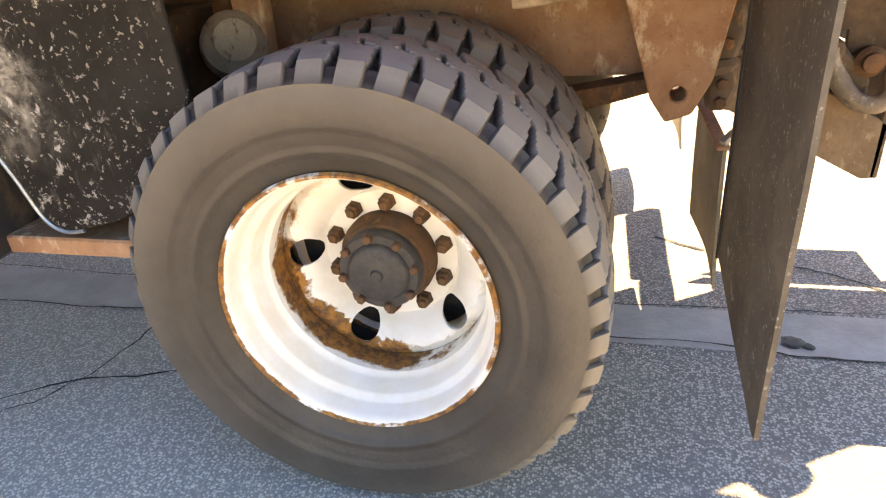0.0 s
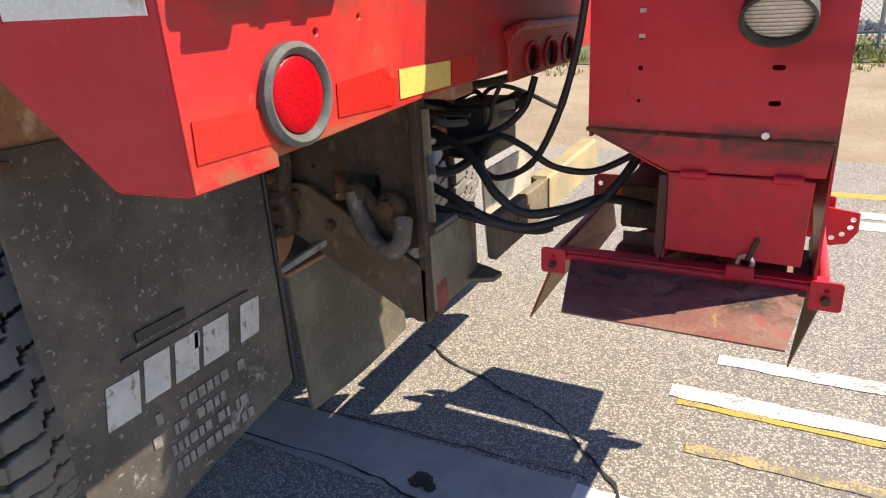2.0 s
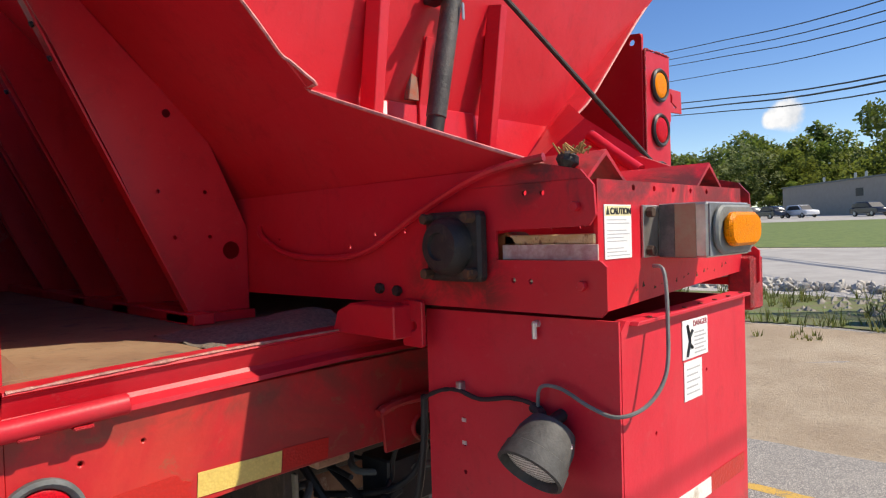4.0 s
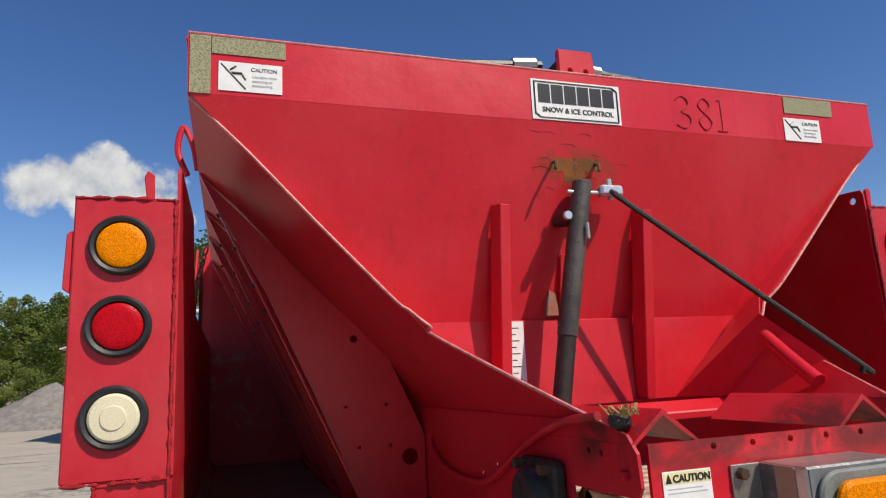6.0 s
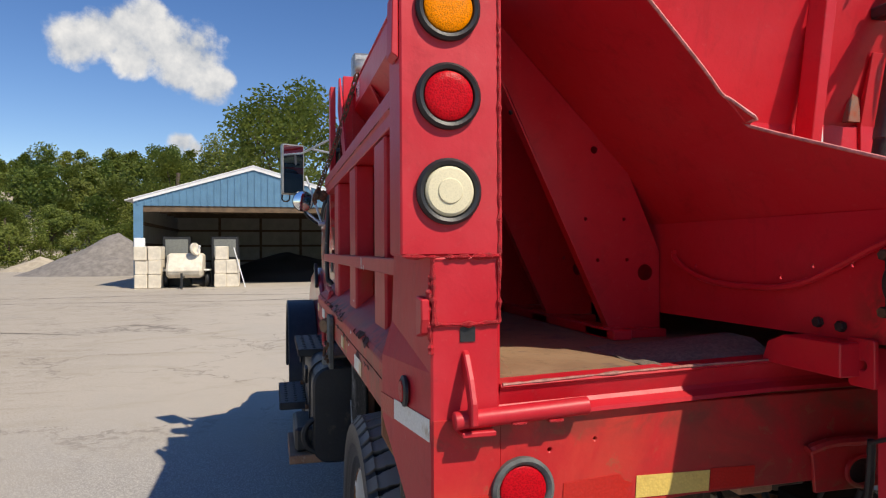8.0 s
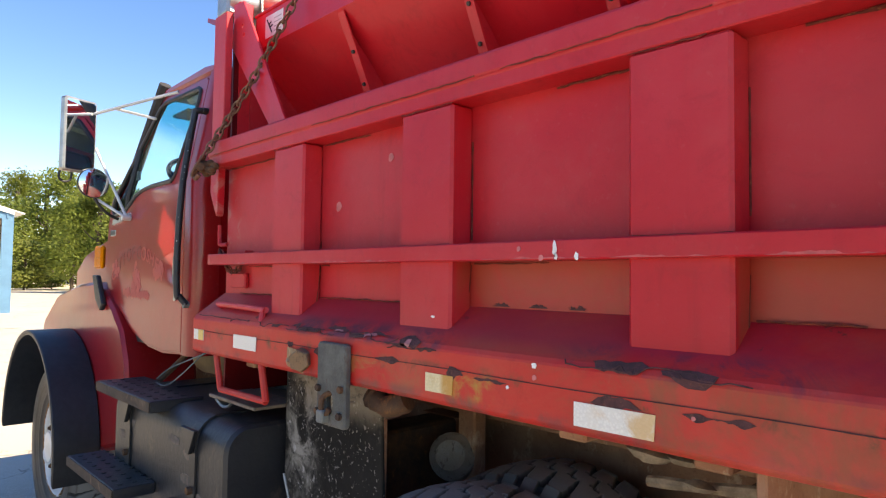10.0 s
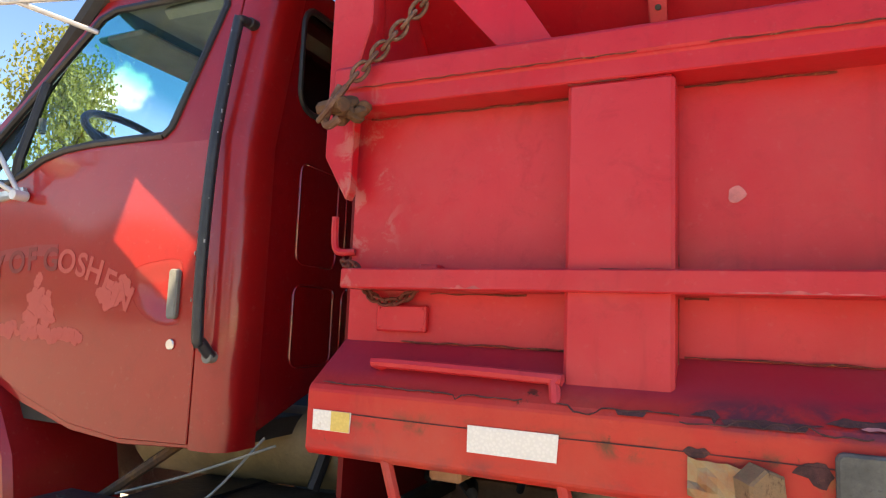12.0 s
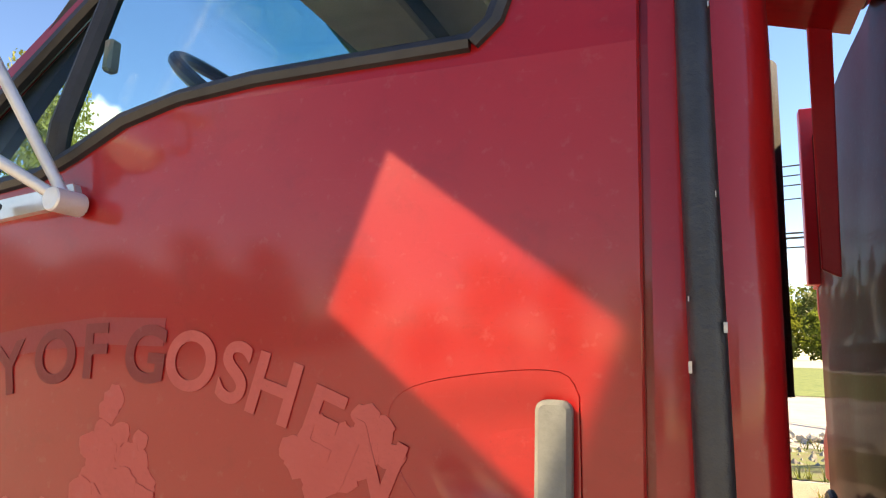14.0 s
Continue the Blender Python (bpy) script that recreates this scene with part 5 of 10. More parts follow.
sp3 = p("lamp_panel", plate("x", [(0.925, 1.092), (0.915, 1.20), (1.42, 1.195), (1.40, 1.092)], 0.0, 0.010, [ring(y, 1.133, 0.045, 20, 0.033) for y in (1.062, 1.194, 1.334)], 0.002), RED_REAR, "grimy red panel with three empty oval lamp sockets")
for y in (1.062, 1.194, 1.334):
    part("socket_rim", tube([(0.011, y + 0.048 * math.cos(t), 1.133 + 0.036 * math.sin(t)) for t in np.linspace(0, 2 * math.pi, 20)], 0.006, 6, 1), RED_REAR, sp3, smooth=True)
    part("socket_back", plate("x", ring(y, 1.133, 0.044, 18, 0.032), 0.0005, 0.002), BLACK_IRON, sp3)
part("panel_lip", tube([(0.012, 0.90, 1.195), (0.020, 0.97, 1.212), (0.016, 1.15, 1.206), (0.016, 1.42, 1.204)], 0.012, 8, 6, 0.3), RED_REAR, sp3, "bent sheet lip")

# front of the body
p("bulkhead_liner", box(XF + 0.001, XF + 0.006, 0.152, mirrored(0.152), 1.40, 2.58, 0.0), RED, "dull red inner face of the front wall")
p("bulkhead_lip", box(XF - 0.004, XF + 0.012, 0.0755, 0.0795, 1.44, 2.02, 0.0), RED)
bm = bmesh.new()
rows = []
for z in (1.10, 1.18, 1.26, 1.34, 1.42, 1.50, 1.58, 1.66, 1.73, 1.765, 1.80, 1.88, 1.96, 2.04, 2.12, 2.20, 2.28, 2.36, 2.44, 2.52, 2.58):
    row = []
    for i in range(61):
        y = 0.080 + (mirrored(0.080) - 0.080) * i / 60
        edge = min(1.0, 8 * i / 60, 8 * (60 - i) / 60)
        out = 0.014 * edge * min(1.0, max(0.0, (1.80 - z) / 0.06)) * min(1.0, (z - 1.06) / 0.30)
        wave = 0.0045 * edge * (math.sin(y * 6.1 + 1.3 * math.sin(z * 3.0)) + 0.6 * noise.noise(Vector((y * 2.2, z * 2.0, 4))))
        row.append(bm.verts.new((XF - 0.014 - out - abs(wave), y, z)))
    rows.append(row)
for a, b in zip(rows, rows[1:]):
    for i in range(60):
        bm.faces.new((a[i], b[i], b[i + 1], a[i + 1]))
ext = bmesh.ops.extrude_face_region(bm, geom=bm.faces[:])
for v in ext["geom"]:
    if isinstance(v, bmesh.types.BMVert):
        v.co.x = XF - 0.001
bmesh.ops.recalc_face_normals(bm, faces=bm.faces[:])
p("bulkhead", bm, RED_BULK_SHADE, "glossy dark red front bulkhead, dented", smooth=True)
for s in (0, 1):
    q = (lambda a, b: sorted((a, b))) if s == 0 else (lambda a, b: sorted((mirrored(a), mirrored(b))))
    fx = XF - 0.055 if s == 0 else XF - 0.012
    p("front_post", plate("y", [(fx, 1.90), (fx, 2.62), (XF + 0.05, 2.62), (XF + 0.05, 2.20), (XF + 0.02, 2.10), (XF + 0.015, 1.82), (XF + 0.005, 1.80)], *q(0.020, 0.050), b=0.003), RED, "red plate post at the bed's front corner")
p("cab_shield", plate("y", [(XF - 0.03, 2.57), (XF - 0.32, 2.70), (XF - 0.32, 2.72), (XF - 0.0, 2.60)], 0.10, 1.25, b=0.002), RED_CAB, "red sheet shield leaning over the cab")

# tapes, stirrup, grab step and fittings on the side
for x0, x1, z0, z1, mat, lab in ((-2.592, -2.506, 1.321, 1.360, TAPE_W, "white and yellow reflective tape"), (-2.258, -2.095, 1.315, 1.362, TAPE_W, "white reflective tape"), (-1.255, -1.165, 1.300, 1.343, TAPE_P, "yellowed reflective tape, torn and rusty at one end"), (-0.834, -0.67, 1.290, 1.335, TAPE_W, "rust-stained white reflective tape")):
    p("reflective_tape", plate("y", [(x0, z0), (x1, z0), (x1 + 0.003, z1), (x0, z1)], -0.0545, -0.0525), mat, lab)
p("reflective_tape", plate("y", [(-2.548, 1.322), (-2.506, 1.322), (-2.506, 1.360), (-2.548, 1.360)], -0.0562, -0.0547), TAPE_Y)
for x0, x1, mat, lab in ((-0.200, -0.008, TAPE_W, "white reflective tape on the corner post"), (-0.283, -0.202, TAPE_R, "red reflective tape on the corner post")):
    bm = plate("y", [(x0, 1.284), (x1, 1.281), (x1, 1.327), (x0, 1.329)], -0.0022, -0.0010)
    for v in bm.verts:
        v.co.y += 0.190 * v.co.x
    p("reflective_tape", bm, mat, lab)
p("step_bar", tube([(-2.478, 0.045, 1.435), (-2.470, 0.0, 1.452), (-2.460, -0.008, 1.458), (-2.125, -0.018, 1.452), (-2.110, -0.022, 1.445), (-2.104, -0.032, 1.405)], 0.011, 8, 3), RED, "welded red step bar", smooth=True)
st = [(-2.435, -0.035, 1.287), (-2.390, -0.035, 1.152), (-2.052, -0.035, 1.155), (-2.092, -0.035, 1.287)]
for a, b in zip(st, st[1:]):
    p("stirrup_bar", cyl(a, b, 0.012, 8), RED_LOW, "red stirrup step under the rail", smooth=True)
p("cover_plate", box(-2.524, -2.405, 0.056, 0.0745, 1.519, 1.576, 0.004), RED, "small red cover plate with screws")
for cx in (-2.515, -2.414):
    for cz in (1.527, 1.568):
        p("screw", cyl((cx, 0.056, cz), (cx, 0.0535, cz), 0.003, 8), RED)
# torn stub: a crumpled pale sheet end and a hexagonal rusty bar end
bm = bmesh.new()
g = [[bm.verts.new((-1.888 + 0.115 * i / 8, -0.055 - 0.014 * abs(noise.noise(Vector((i * 0.7, k * 0.9, 3)))) - 0.010 * i / 8, 1.352 - 0.058 * k / 5 - 0.012 * (i / 8) + 0.006 * noise.noise(Vector((i * 0.6, k, 7))))) for k in range(6)] for i in range(9)]
for i in range(8):
    for k in range(5):
        bm.faces.new((g[i][k], g[i][k + 1], g[i + 1][k + 1], g[i + 1][k]))
p("torn_tape", bm, plain("crumpled_bare_metal", (0.52, 0.40, 0.22), 0.45, 0.3, var=0.4, scale=22, other=(0.34, 0.13, 0.06)), "crumpled bare metal scrap on the rail")
p("rail_stub", cyl((-1.80, -0.050, 1.322), (-1.775, -0.085, 1.318), 0.034, 6), rusty("torn_rail_end", (0.20, 0.13, 0.07), (0.26, 0.15, 0.08), (0.06, 0.03, 0.02), 0.8, 16), "rusted broken stub on the rail")
p("hinge_plate", plate("y", rounded(-1.690, -1.552, 1.155, 1.383, 0.012), -0.075, -0.0545, [ring(-1.628, 1.218, 0.017, 14, 0.032)], 0.004), rusty("grey_rusted_plate", (0.075, 0.077, 0.070), (0.13, 0.132, 0.12), (0.085, 0.045, 0.03), 0.75, 9), "grey steel plate bolted to the rail")
for x, z in ((-1.676, 1.255), (-1.678, 1.190), (-1.568, 1.262), (-1.572, 1.19)):
    p("plate_bolt", cyl((x, -0.074, z), (x, -0.086, z), 0.010, 6), RUST)
p("hinge_hook", tube([(-1.625, -0.06, 1.248), (-1.640, -0.085, 1.235), (-1.642, -0.09, 1.205), (-1.628, -0.085, 1.19), (-1.618, -0.08, 1.205)], 0.008, 8, 4), RUST)
p("hinge_ear", box(-1.655, -1.625, -0.10, -0.07, 1.165, 1.20, 0.004), GREY_PLASTIC)
p("flex_hose", tube([(-1.56, 0.02, 1.24), (-1.50, 0.03, 1.215), (-1.44, 0.05, 1.24)], 0.032, 12, 8, 0.25), RUST, "corrugated dusty hose", smooth=True)
# cracks and ragged rust along the rail's ridge and seam
RUSTHOLE = rusty("eaten_rail_rust", (0.060, 0.026, 0.026), (0.11, 0.042, 0.042), (0.16, 0.06, 0.045), 0.95, 45)
PINKPATCH = plain("pinkish_scar", (0.52, 0.20, 0.19), 0.7, var=0.3, scale=40)


def on_rail(x, s):
    """A place s metres up from the rail's ridge along its slope, or down its face."""
    if s >= 0:
        return Vector((x, -0.0465 + 0.805 * s, 1.4115 + 0.593 * s))
    return Vector((x, -0.0535, 1.405 + s))


def fray(x, k, seed):
    v = Vector((x * k, seed * 3.1, seed))
    return noise.noise(v) + 0.5 * noise.noise(v * 2.3) + 0.3 * noise.noise(v * 5.1)


def ragged(x0, x1, s0, up, down, seed, name="rust_blotch", mat=None, label=""):
    n = max(10, int((x1 - x0) / 0.006))
    bm = bmesh.new()
    rows = []
    for i in range(n + 1):
        u = i / n
        x = x0 + (x1 - x0) * u
        taper = min(1.0, 5 * u, 5 * (1 - u))
        a = s0 + up * taper * max(0.05, 0.55 + fray(x, 16, seed))
        b = s0 - down * taper * max(0.05, 0.55 + fray(x, 19, seed + 5))
        ss = [a + (b - a) * k / 4 for k in range(5)]
        rows.append([bm.verts.new(on_rail(x, q)) for q in ss])
    for p0, p1 in zip(rows, rows[1:]):
        for k in range(4):
            bm.faces.new((p0[k], p1[k], p1[k + 1], p0[k + 1]))
    return p(name, bm, mat or RUSTHOLE, label)


for k, (x0, x1, s0, up, dn) in enumerate(((-1.885, -1.84, 0.004, 0.014, 0.010), (-1.84, -1.72, 0.0, 0.006, 0.003), (-1.745, -1.70, 0.004, 0.010, 0.004), (-1.70, -1.575, 0.010, 0.020, 0.006), (-1.575, -1.50, 0.0, 0.004, 0.003), (-1.535, -1.40, 0.008, 0.018, 0.006), (-1.42, -1.31, -0.004, 0.005, 0.006), (-1.36, -1.28, 0.0, 0.016, 0.016), (-1.29, -1.225, -0.008, 0.006, 0.010), (-0.80, -0.68, 0.004, 0.014, 0.010), (-0.66, -0.56, 0.0, 0.010, 0.012), (-2.0, -1.95, 0.0, 0.004, 0.003))):
    ragged(x0, x1, s0, up, dn, k, label="ragged dark rust eating the rail ridge")
for k, (x0, x1, s0, up, dn) in enumerate(((-1.895, -1.855, -0.045, 0.010, 0.012), (-1.745, -1.69, -0.060, 0.022, 0.034), (-1.455, -1.35, -0.048, 0.012, 0.010), (-1.185, -1.13, -0.056, 0.014, 0.020), (-1.10, -1.00, -0.058, 0.014, 0.009), (-0.80, -0.69, -0.066, 0.018, 0.010), (-0.62, -0.50, -0.06, 0.012, 0.012))):
    ragged(x0, x1, s0, up, dn, k + 30, label="brown rust blister at the rail seam")
for k, (x0, x1, s0, up, dn) in enumerate(((-1.655, -1.61, 0.006, 0.010, 0.008), (-1.515, -1.455, 0.006, 0.007, 0.007), (-1.335, -1.315, -0.002, 0.010, 0.010))):
    o = ragged(x0, x1, s0, up, dn, k + 60, "rust_scar", PINKPATCH, "pinkish scar inside the rust")
    o.location.y -= 0.0012
# thin cracks
rnd = random.Random(12)
for x0, x1, s0 in ((-1.90, -1.64, 0.0), (-1.60, -1.36, 0.002), (-1.40, -1.22, -0.010), (-2.10, -1.90, 0.002), (-2.58, -2.16, 0.004), (-0.86, -0.50, 0.0)):
    x, pts = x0, []
    while x < x1:
        pts.append(on_rail(x, s0 + 0.012 * fray(x, 11, 4)) - Vector((0, 0.0008, 0)))
        x += rnd.uniform(0.006, 0.016)
    p("rail_crack", tube(pts, 0.0014, 5, 1, 0.8), RUSTHOLE, "thin dark crack along the rail")
p("rail_seam", tube([(x, -0.0532, 1.357 + 0.0012 * math.sin(9 * x)) for x in np.linspace(-2.58, -0.30, 60)], 0.0011, 5, 1, 0.6), RUSTHOLE, "thin seam along the rail face")
for x in (-1.115, -1.035, -0.93):
    bm = bmesh.new()
    c = Vector((x + 0.03 * math.sin(x * 40), 0.073, 1.500))
    bm.faces.new([bm.verts.new(c + Vector((0.024 * math.cos(t) * (1 + 0.5 * fray(t, 2.3, x)), 0, max(0, 0.008 * math.sin(t) * (1 + 0.9 * fray(t, 4.1, x)))))) for t in np.linspace(0, math.pi, 22)])
    p("rust_blotch", bm, RUSTHOLE)
for x, z, r in ((-1.815, 1.788, 0.016), (-1.557, 1.912, 0.013), (-0.60, 1.34, 0.004), (-0.93, 1.368, 0.006), (-1.0, 1.63, 0.006), (-0.94, 1.61, 0.007)):
    y = 0.0735 if z > 1.7 else (-0.053 if z < 1.5 else -0.021)
    p("paint_chip", plate("y", [(x + r * math.cos(t) * (0.9 + 0.15 * math.sin(3 * t + z)), z + r * math.sin(t) * (0.95 + 0.12 * math.sin(2 * t))) for t in np.linspace(0, 6.0, 16)], y - 0.001, y), plain("pale_chip", (0.56, 0.17, 0.17), 0.6, var=0.2, scale=40), "pale paint chip")

SEAM = rusty("rust_weep", (0.11, 0.02, 0.015), (0.20, 0.03, 0.02), (0.30, 0.12, 0.05), 0.9, 40)
r8 = random.Random(40)


def weep(a, b, r=0.0016, keep=0.75):
    """Broken thin line of rust along a welded joint."""
    a, b = Vector(a), Vector(b)
    n = max(4, int((b - a).length / 0.02))
    run = []
    for i in range(n + 1):
        q = a + (b - a) * i / n + Vector((0, 0, r8.uniform(-0.0015, 0.0015)))
        if noise.noise(q * 5.0) > 0.5 - keep:
            run.append(q)
        elif len(run) > 1:
            p("rust_line", tube(run, r, 5, 1, 0.9), SEAM)
            run = []
        else:
            run = []
    if len(run) > 1:
        p("rust_line", tube(run, r, 5, 1, 0.9), SEAM)


ribs = ((-2.101, -1.911), (-1.424, -1.230), (-0.752, -0.555))
weep((-2.56, -0.0105, 2.0385), (-0.14, -0.0105, 2.0385), 0.0014, 0.8)
for x0, x1 in ((-2.58, -2.101), (-1.911, -1.424), (-1.230, -0.752), (-0.555, -0.29)):
    weep((x0 + 0.01, 0.073, 1.993), (x1 - 0.01, 0.073, 1.993), 0.0026, 0.7)
    weep((x0 + 0.01, 0.070, 1.499), (x1 - 0.01, 0.070, 1.499), 0.0022, 0.5)
    weep((x0 + 0.01, 0.073, 1.602), (x1 - 0.01, 0.073, 1.602), 0.0018, 0.4)
for x0, x1 in ribs:
    for x in (x0, x1):
        weep((x, 0.073, 1.66), (x, 0.073, 1.99), 0.0018, 0.55)
        weep((x, 0.06, 1.485), (x, 0.073, 1.60), 0.0018, 0.6)
    weep((x0, -0.001, 1.648), (x1, -0.001, 1.648), 0.0012, 0.6)
    weep((x0, -0.001, 1.994), (x1, -0.001, 1.994), 0.0012, 0.6)
# scraped edge of the rub rail and small bare chips
SCRAPE = plain("scraped_pink_paint", (0.52, 0.09, 0.09), 0.6, var=0.3, scale=40)
for k, (x0, x1) in enumerate(((-1.85, -1.62), (-1.58, -1.44), (-1.12, -0.80), (-0.78, -0.58), (-2.35, -2.25), (-0.50, -0.34))):
    n = 26
    bm = bmesh.new()
    lo = [bm.verts.new((x0 + (x1 - x0) * i / n, -0.0206, 1.608)) for i in range(n + 1)]
    hi = [bm.verts.new((x0 + (x1 - x0) * i / n, -0.0206, 1.608 + min(1, 6 * i / n, 6 * (n - i) / n) * max(0.0005, 0.003 + 0.006 * fray(x0 + i * 0.01, 30, k)))) for i in range(n + 1)]
    for i in range(n):
        bm.faces.new((lo[i], lo[i + 1], hi[i + 1], hi[i]))
    p("scraped_edge", bm, SCRAPE, "scraped pale edge of the rub rail")
for x, y, z, w, h in ((-0.905, -0.021, 1.628, 0.005, 0.016), (-0.902, -0.021, 1.612, 0.004, 0.007), (-0.852, -0.021, 1.612, 0.005, 0.008), (-0.93, -0.0535, 1.392, 0.006, 0.006), (-1.0, -0.0535, 1.34, 0.004, 0.004), (-1.29, 0.0, 1.47, 0.007, 0.003)):
    p("paint_chip", plate("y", [(x + w * math.cos(t) * (1 + 0.22 * math.sin(5 * t + 60 * x)), z + h * math.sin(t) * (1 + 0.2 * math.sin(4 * t + 35 * z))) for t in np.linspace(0, 5.95, 16)], y - 0.001, y), PAPER, "white paint chip")

# mud flaps
def flap(name, x, y0, y1, ztop, zbot, label, bend=0.03, tilt=0.0, mat=FLAP, cut=0.0):
    bm = bmesh.new()
    N, K = 14, 16
    rows = []
    for s in (0.0, 0.010):
        g = []
        for i in range(N + 1):
            u = i / N
            col = []
            for k in range(K + 1):
                v = k / K
                zb = zbot + (cut * max(0, (u - 0.06)) if cut else 0)
                z = ztop + (zb - ztop) * v + tilt * (u - 0.5)
                col.append(bm.verts.new((x + s + bend * v * v * (0.4 + math.sin(u * 2.6 + 0.5)) + 0.0015 * noise.noise(Vector((u * 3, v * 4, y0))), y0 + (y1 - y0) * u, z)))
            g.append(col)
        rows.append(g)
    for g in rows:
        for i in range(N):
            for k in range(K):
                bm.faces.new((g[i][k], g[i + 1][k], g[i + 1][k + 1], g[i][k + 1]))
    a, b = rows
    for i in range(N):
        bm.faces.new((a[i][0], a[i + 1][0], b[i + 1][0], b[i][0]))
        bm.faces.new((a[i][K], a[i + 1][K], b[i + 1][K], b[i][K]))
    for k in range(K):
        bm.faces.new((a[0][k], a[0][k + 1], b[0][k + 1], b[0][k]))
        bm.faces.new((a[N][k], a[N][k + 1], b[N][k + 1], b[N][k]))
    return p(name, bm, mat, label, smooth=True)


mf = flap("mud_flap", -0.500, 0.030, 0.605, 1.095, 0.262, "black rubber mud flap with worn white block marks, dusty", 0.0, -0.01, cut=0.12)
for yb, zb in ((0.06, 1.075), (0.235, 1.075), (0.42, 1.07), (0.57, 1.065)):
    part("flap_bolt", cyl((-0.488, yb, zb), (-0.478, yb, zb), 0.011, 6), RUST, mf)
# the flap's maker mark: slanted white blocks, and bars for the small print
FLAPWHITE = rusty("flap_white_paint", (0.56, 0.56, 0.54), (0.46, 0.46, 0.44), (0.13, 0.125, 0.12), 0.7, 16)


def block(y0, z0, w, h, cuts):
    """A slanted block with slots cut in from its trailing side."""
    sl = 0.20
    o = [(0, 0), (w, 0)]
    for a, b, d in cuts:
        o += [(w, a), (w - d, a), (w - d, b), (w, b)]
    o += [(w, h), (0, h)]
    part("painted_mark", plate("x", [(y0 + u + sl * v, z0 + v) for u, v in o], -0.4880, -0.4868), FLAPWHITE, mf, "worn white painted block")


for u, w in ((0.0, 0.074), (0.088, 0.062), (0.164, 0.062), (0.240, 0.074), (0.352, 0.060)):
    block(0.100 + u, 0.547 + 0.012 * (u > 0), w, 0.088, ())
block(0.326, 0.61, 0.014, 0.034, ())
for z, y0, y1 in ((0.508, 0.20, 0.44), (0.462, 0.16, 0.40), (0.418, 0.20, 0.42), (0.375, 0.22, 0.45)):
    y = y0
    r2 = random.Random(int(z * 1000))
    while y < y1:
        w = r2.uniform(0.008, 0.022)
        if r2.random() > 0.2:
            part("small_print_bar", box(-0.4880, -0.4868, y, y + w, z - 0.013, z + 0.013, 0.0), plain("faded_print", (0.22, 0.21, 0.20), 0.8, var=0.3, scale=50), mf)
        y += w + 0.006
part("flap_rib", box(-0.487, -0.483, 0.16, 0.50, 0.668, 0.674, 0.0), FLAP, mf)
part("flap_rib", box(-0.487, -0.483, 0.20, 0.32, 0.69, 0.712, 0.0), BLACK, mf)
p("flap_hanger", plate("x", [(0.012, 1.10), (-0.02, 1.16), (-0.02, 1.30), (0.62, 1.30), (0.62, 1.06), (0.30, 1.085)], -0.515, -0.498, b=0.003), CHASSIS, "rusted steel flap hanger")
p("flap_edge_rib", box(-0.506, -0.480, 0.600, 0.612, 0.36, 1.06, 0.003), BLACK)
flap("mud_flap", -0.512, 0.655, 1.165, 0.645, 0.240, "stiff dusty mud flap behind the inner wheel", 0.02, 0.0, mat=FLAP_TAN)
p("hitch_beam", box(-0.62, -0.53, 0.765, mirrored(0.765), 0.86, 0.98, 0.006), HITCH, "dark crossbeam between the frame rails")
p("flap_bar", box(-0.53, -0.496, 0.645, 1.165, 0.640, 0.652, 0.003), CHASSIS)
bm = box(-0.010, 0.010, 0.0, 0.150, 0.0, 0.016, 0.002)
bm.transform(look((-0.515, 0.648, 0.652), (-0.42, 0.736, 0.716)) @ pose(0, 0, 0, -90, 0, 0))
p("flap_angle_iron", bm, rusty("dull_dusty_angle", (0.22, 0.19, 0.16), (0.32, 0.29, 0.25), (0.16, 0.10, 0.06), 0.7, 14), "bare steel angle iron over the flap")
flap("mud_flap", -0.500, mirrored(0.605), mirrored(0.03), 0.62, 0.25, "dusty rubber mud flap of the far wheels", 0.02, 0.0, mat=FLAP_PALE)
p("front_splash_flap", plate("y", [(-2.13, 1.26), (-1.60, 1.26), (-1.585, 0.93), (-1.70, 0.72), (-1.84, 0.655), (-1.98, 0.625), (-2.03, 0.66), (-2.13, 0.88)], 0.085, 0.097, b=0.003), FLAP_FRONT, "black rubber splash flap, scratched and salt-stained")
p("splash_edge", tube([(-2.13, 0.083, 0.885), (-2.07, 0.083, 0.76), (-2.03, 0.083, 0.66), (-1.985, 0.083, 0.628), (-1.93, 0.083, 0.632)], 0.005, 6, 5), GALV, "bare metal edge rod of the flap")
p("splash_frame", box(-1.70, -1.62, 0.10, 0.13, 0.80, 1.26, 0.004), CHASSIS, "brown steel frame behind the flap")
p("step_box", box(-2.62, -2.24, -0.20, 0.02, 0.602, 0.73, 0.015), TANK, "black scuffed box on the step bar")
p("hose_coil", tube([(-2.20 + 0.0 * a, -0.08 + 0.075 * math.cos(a), 0.70 + 0.085 * math.sin(a)) for a in np.linspace(0, 6.28, 16)], 0.018, 8, 2), RUBBER, "black hose bent round behind the tank", smooth=True)
p("toe_board", box(-2.66, -2.20, -0.23, 0.30, 0.552, 0.598, 0.005), CHASSIS, "wide rust-brown end of the step bar")
p("toe_board", box(-2.19, -1.70, 0.10, 0.30, 0.555, 0.60, 0.005), CHASSIS, "rust-brown plank-like step bar")

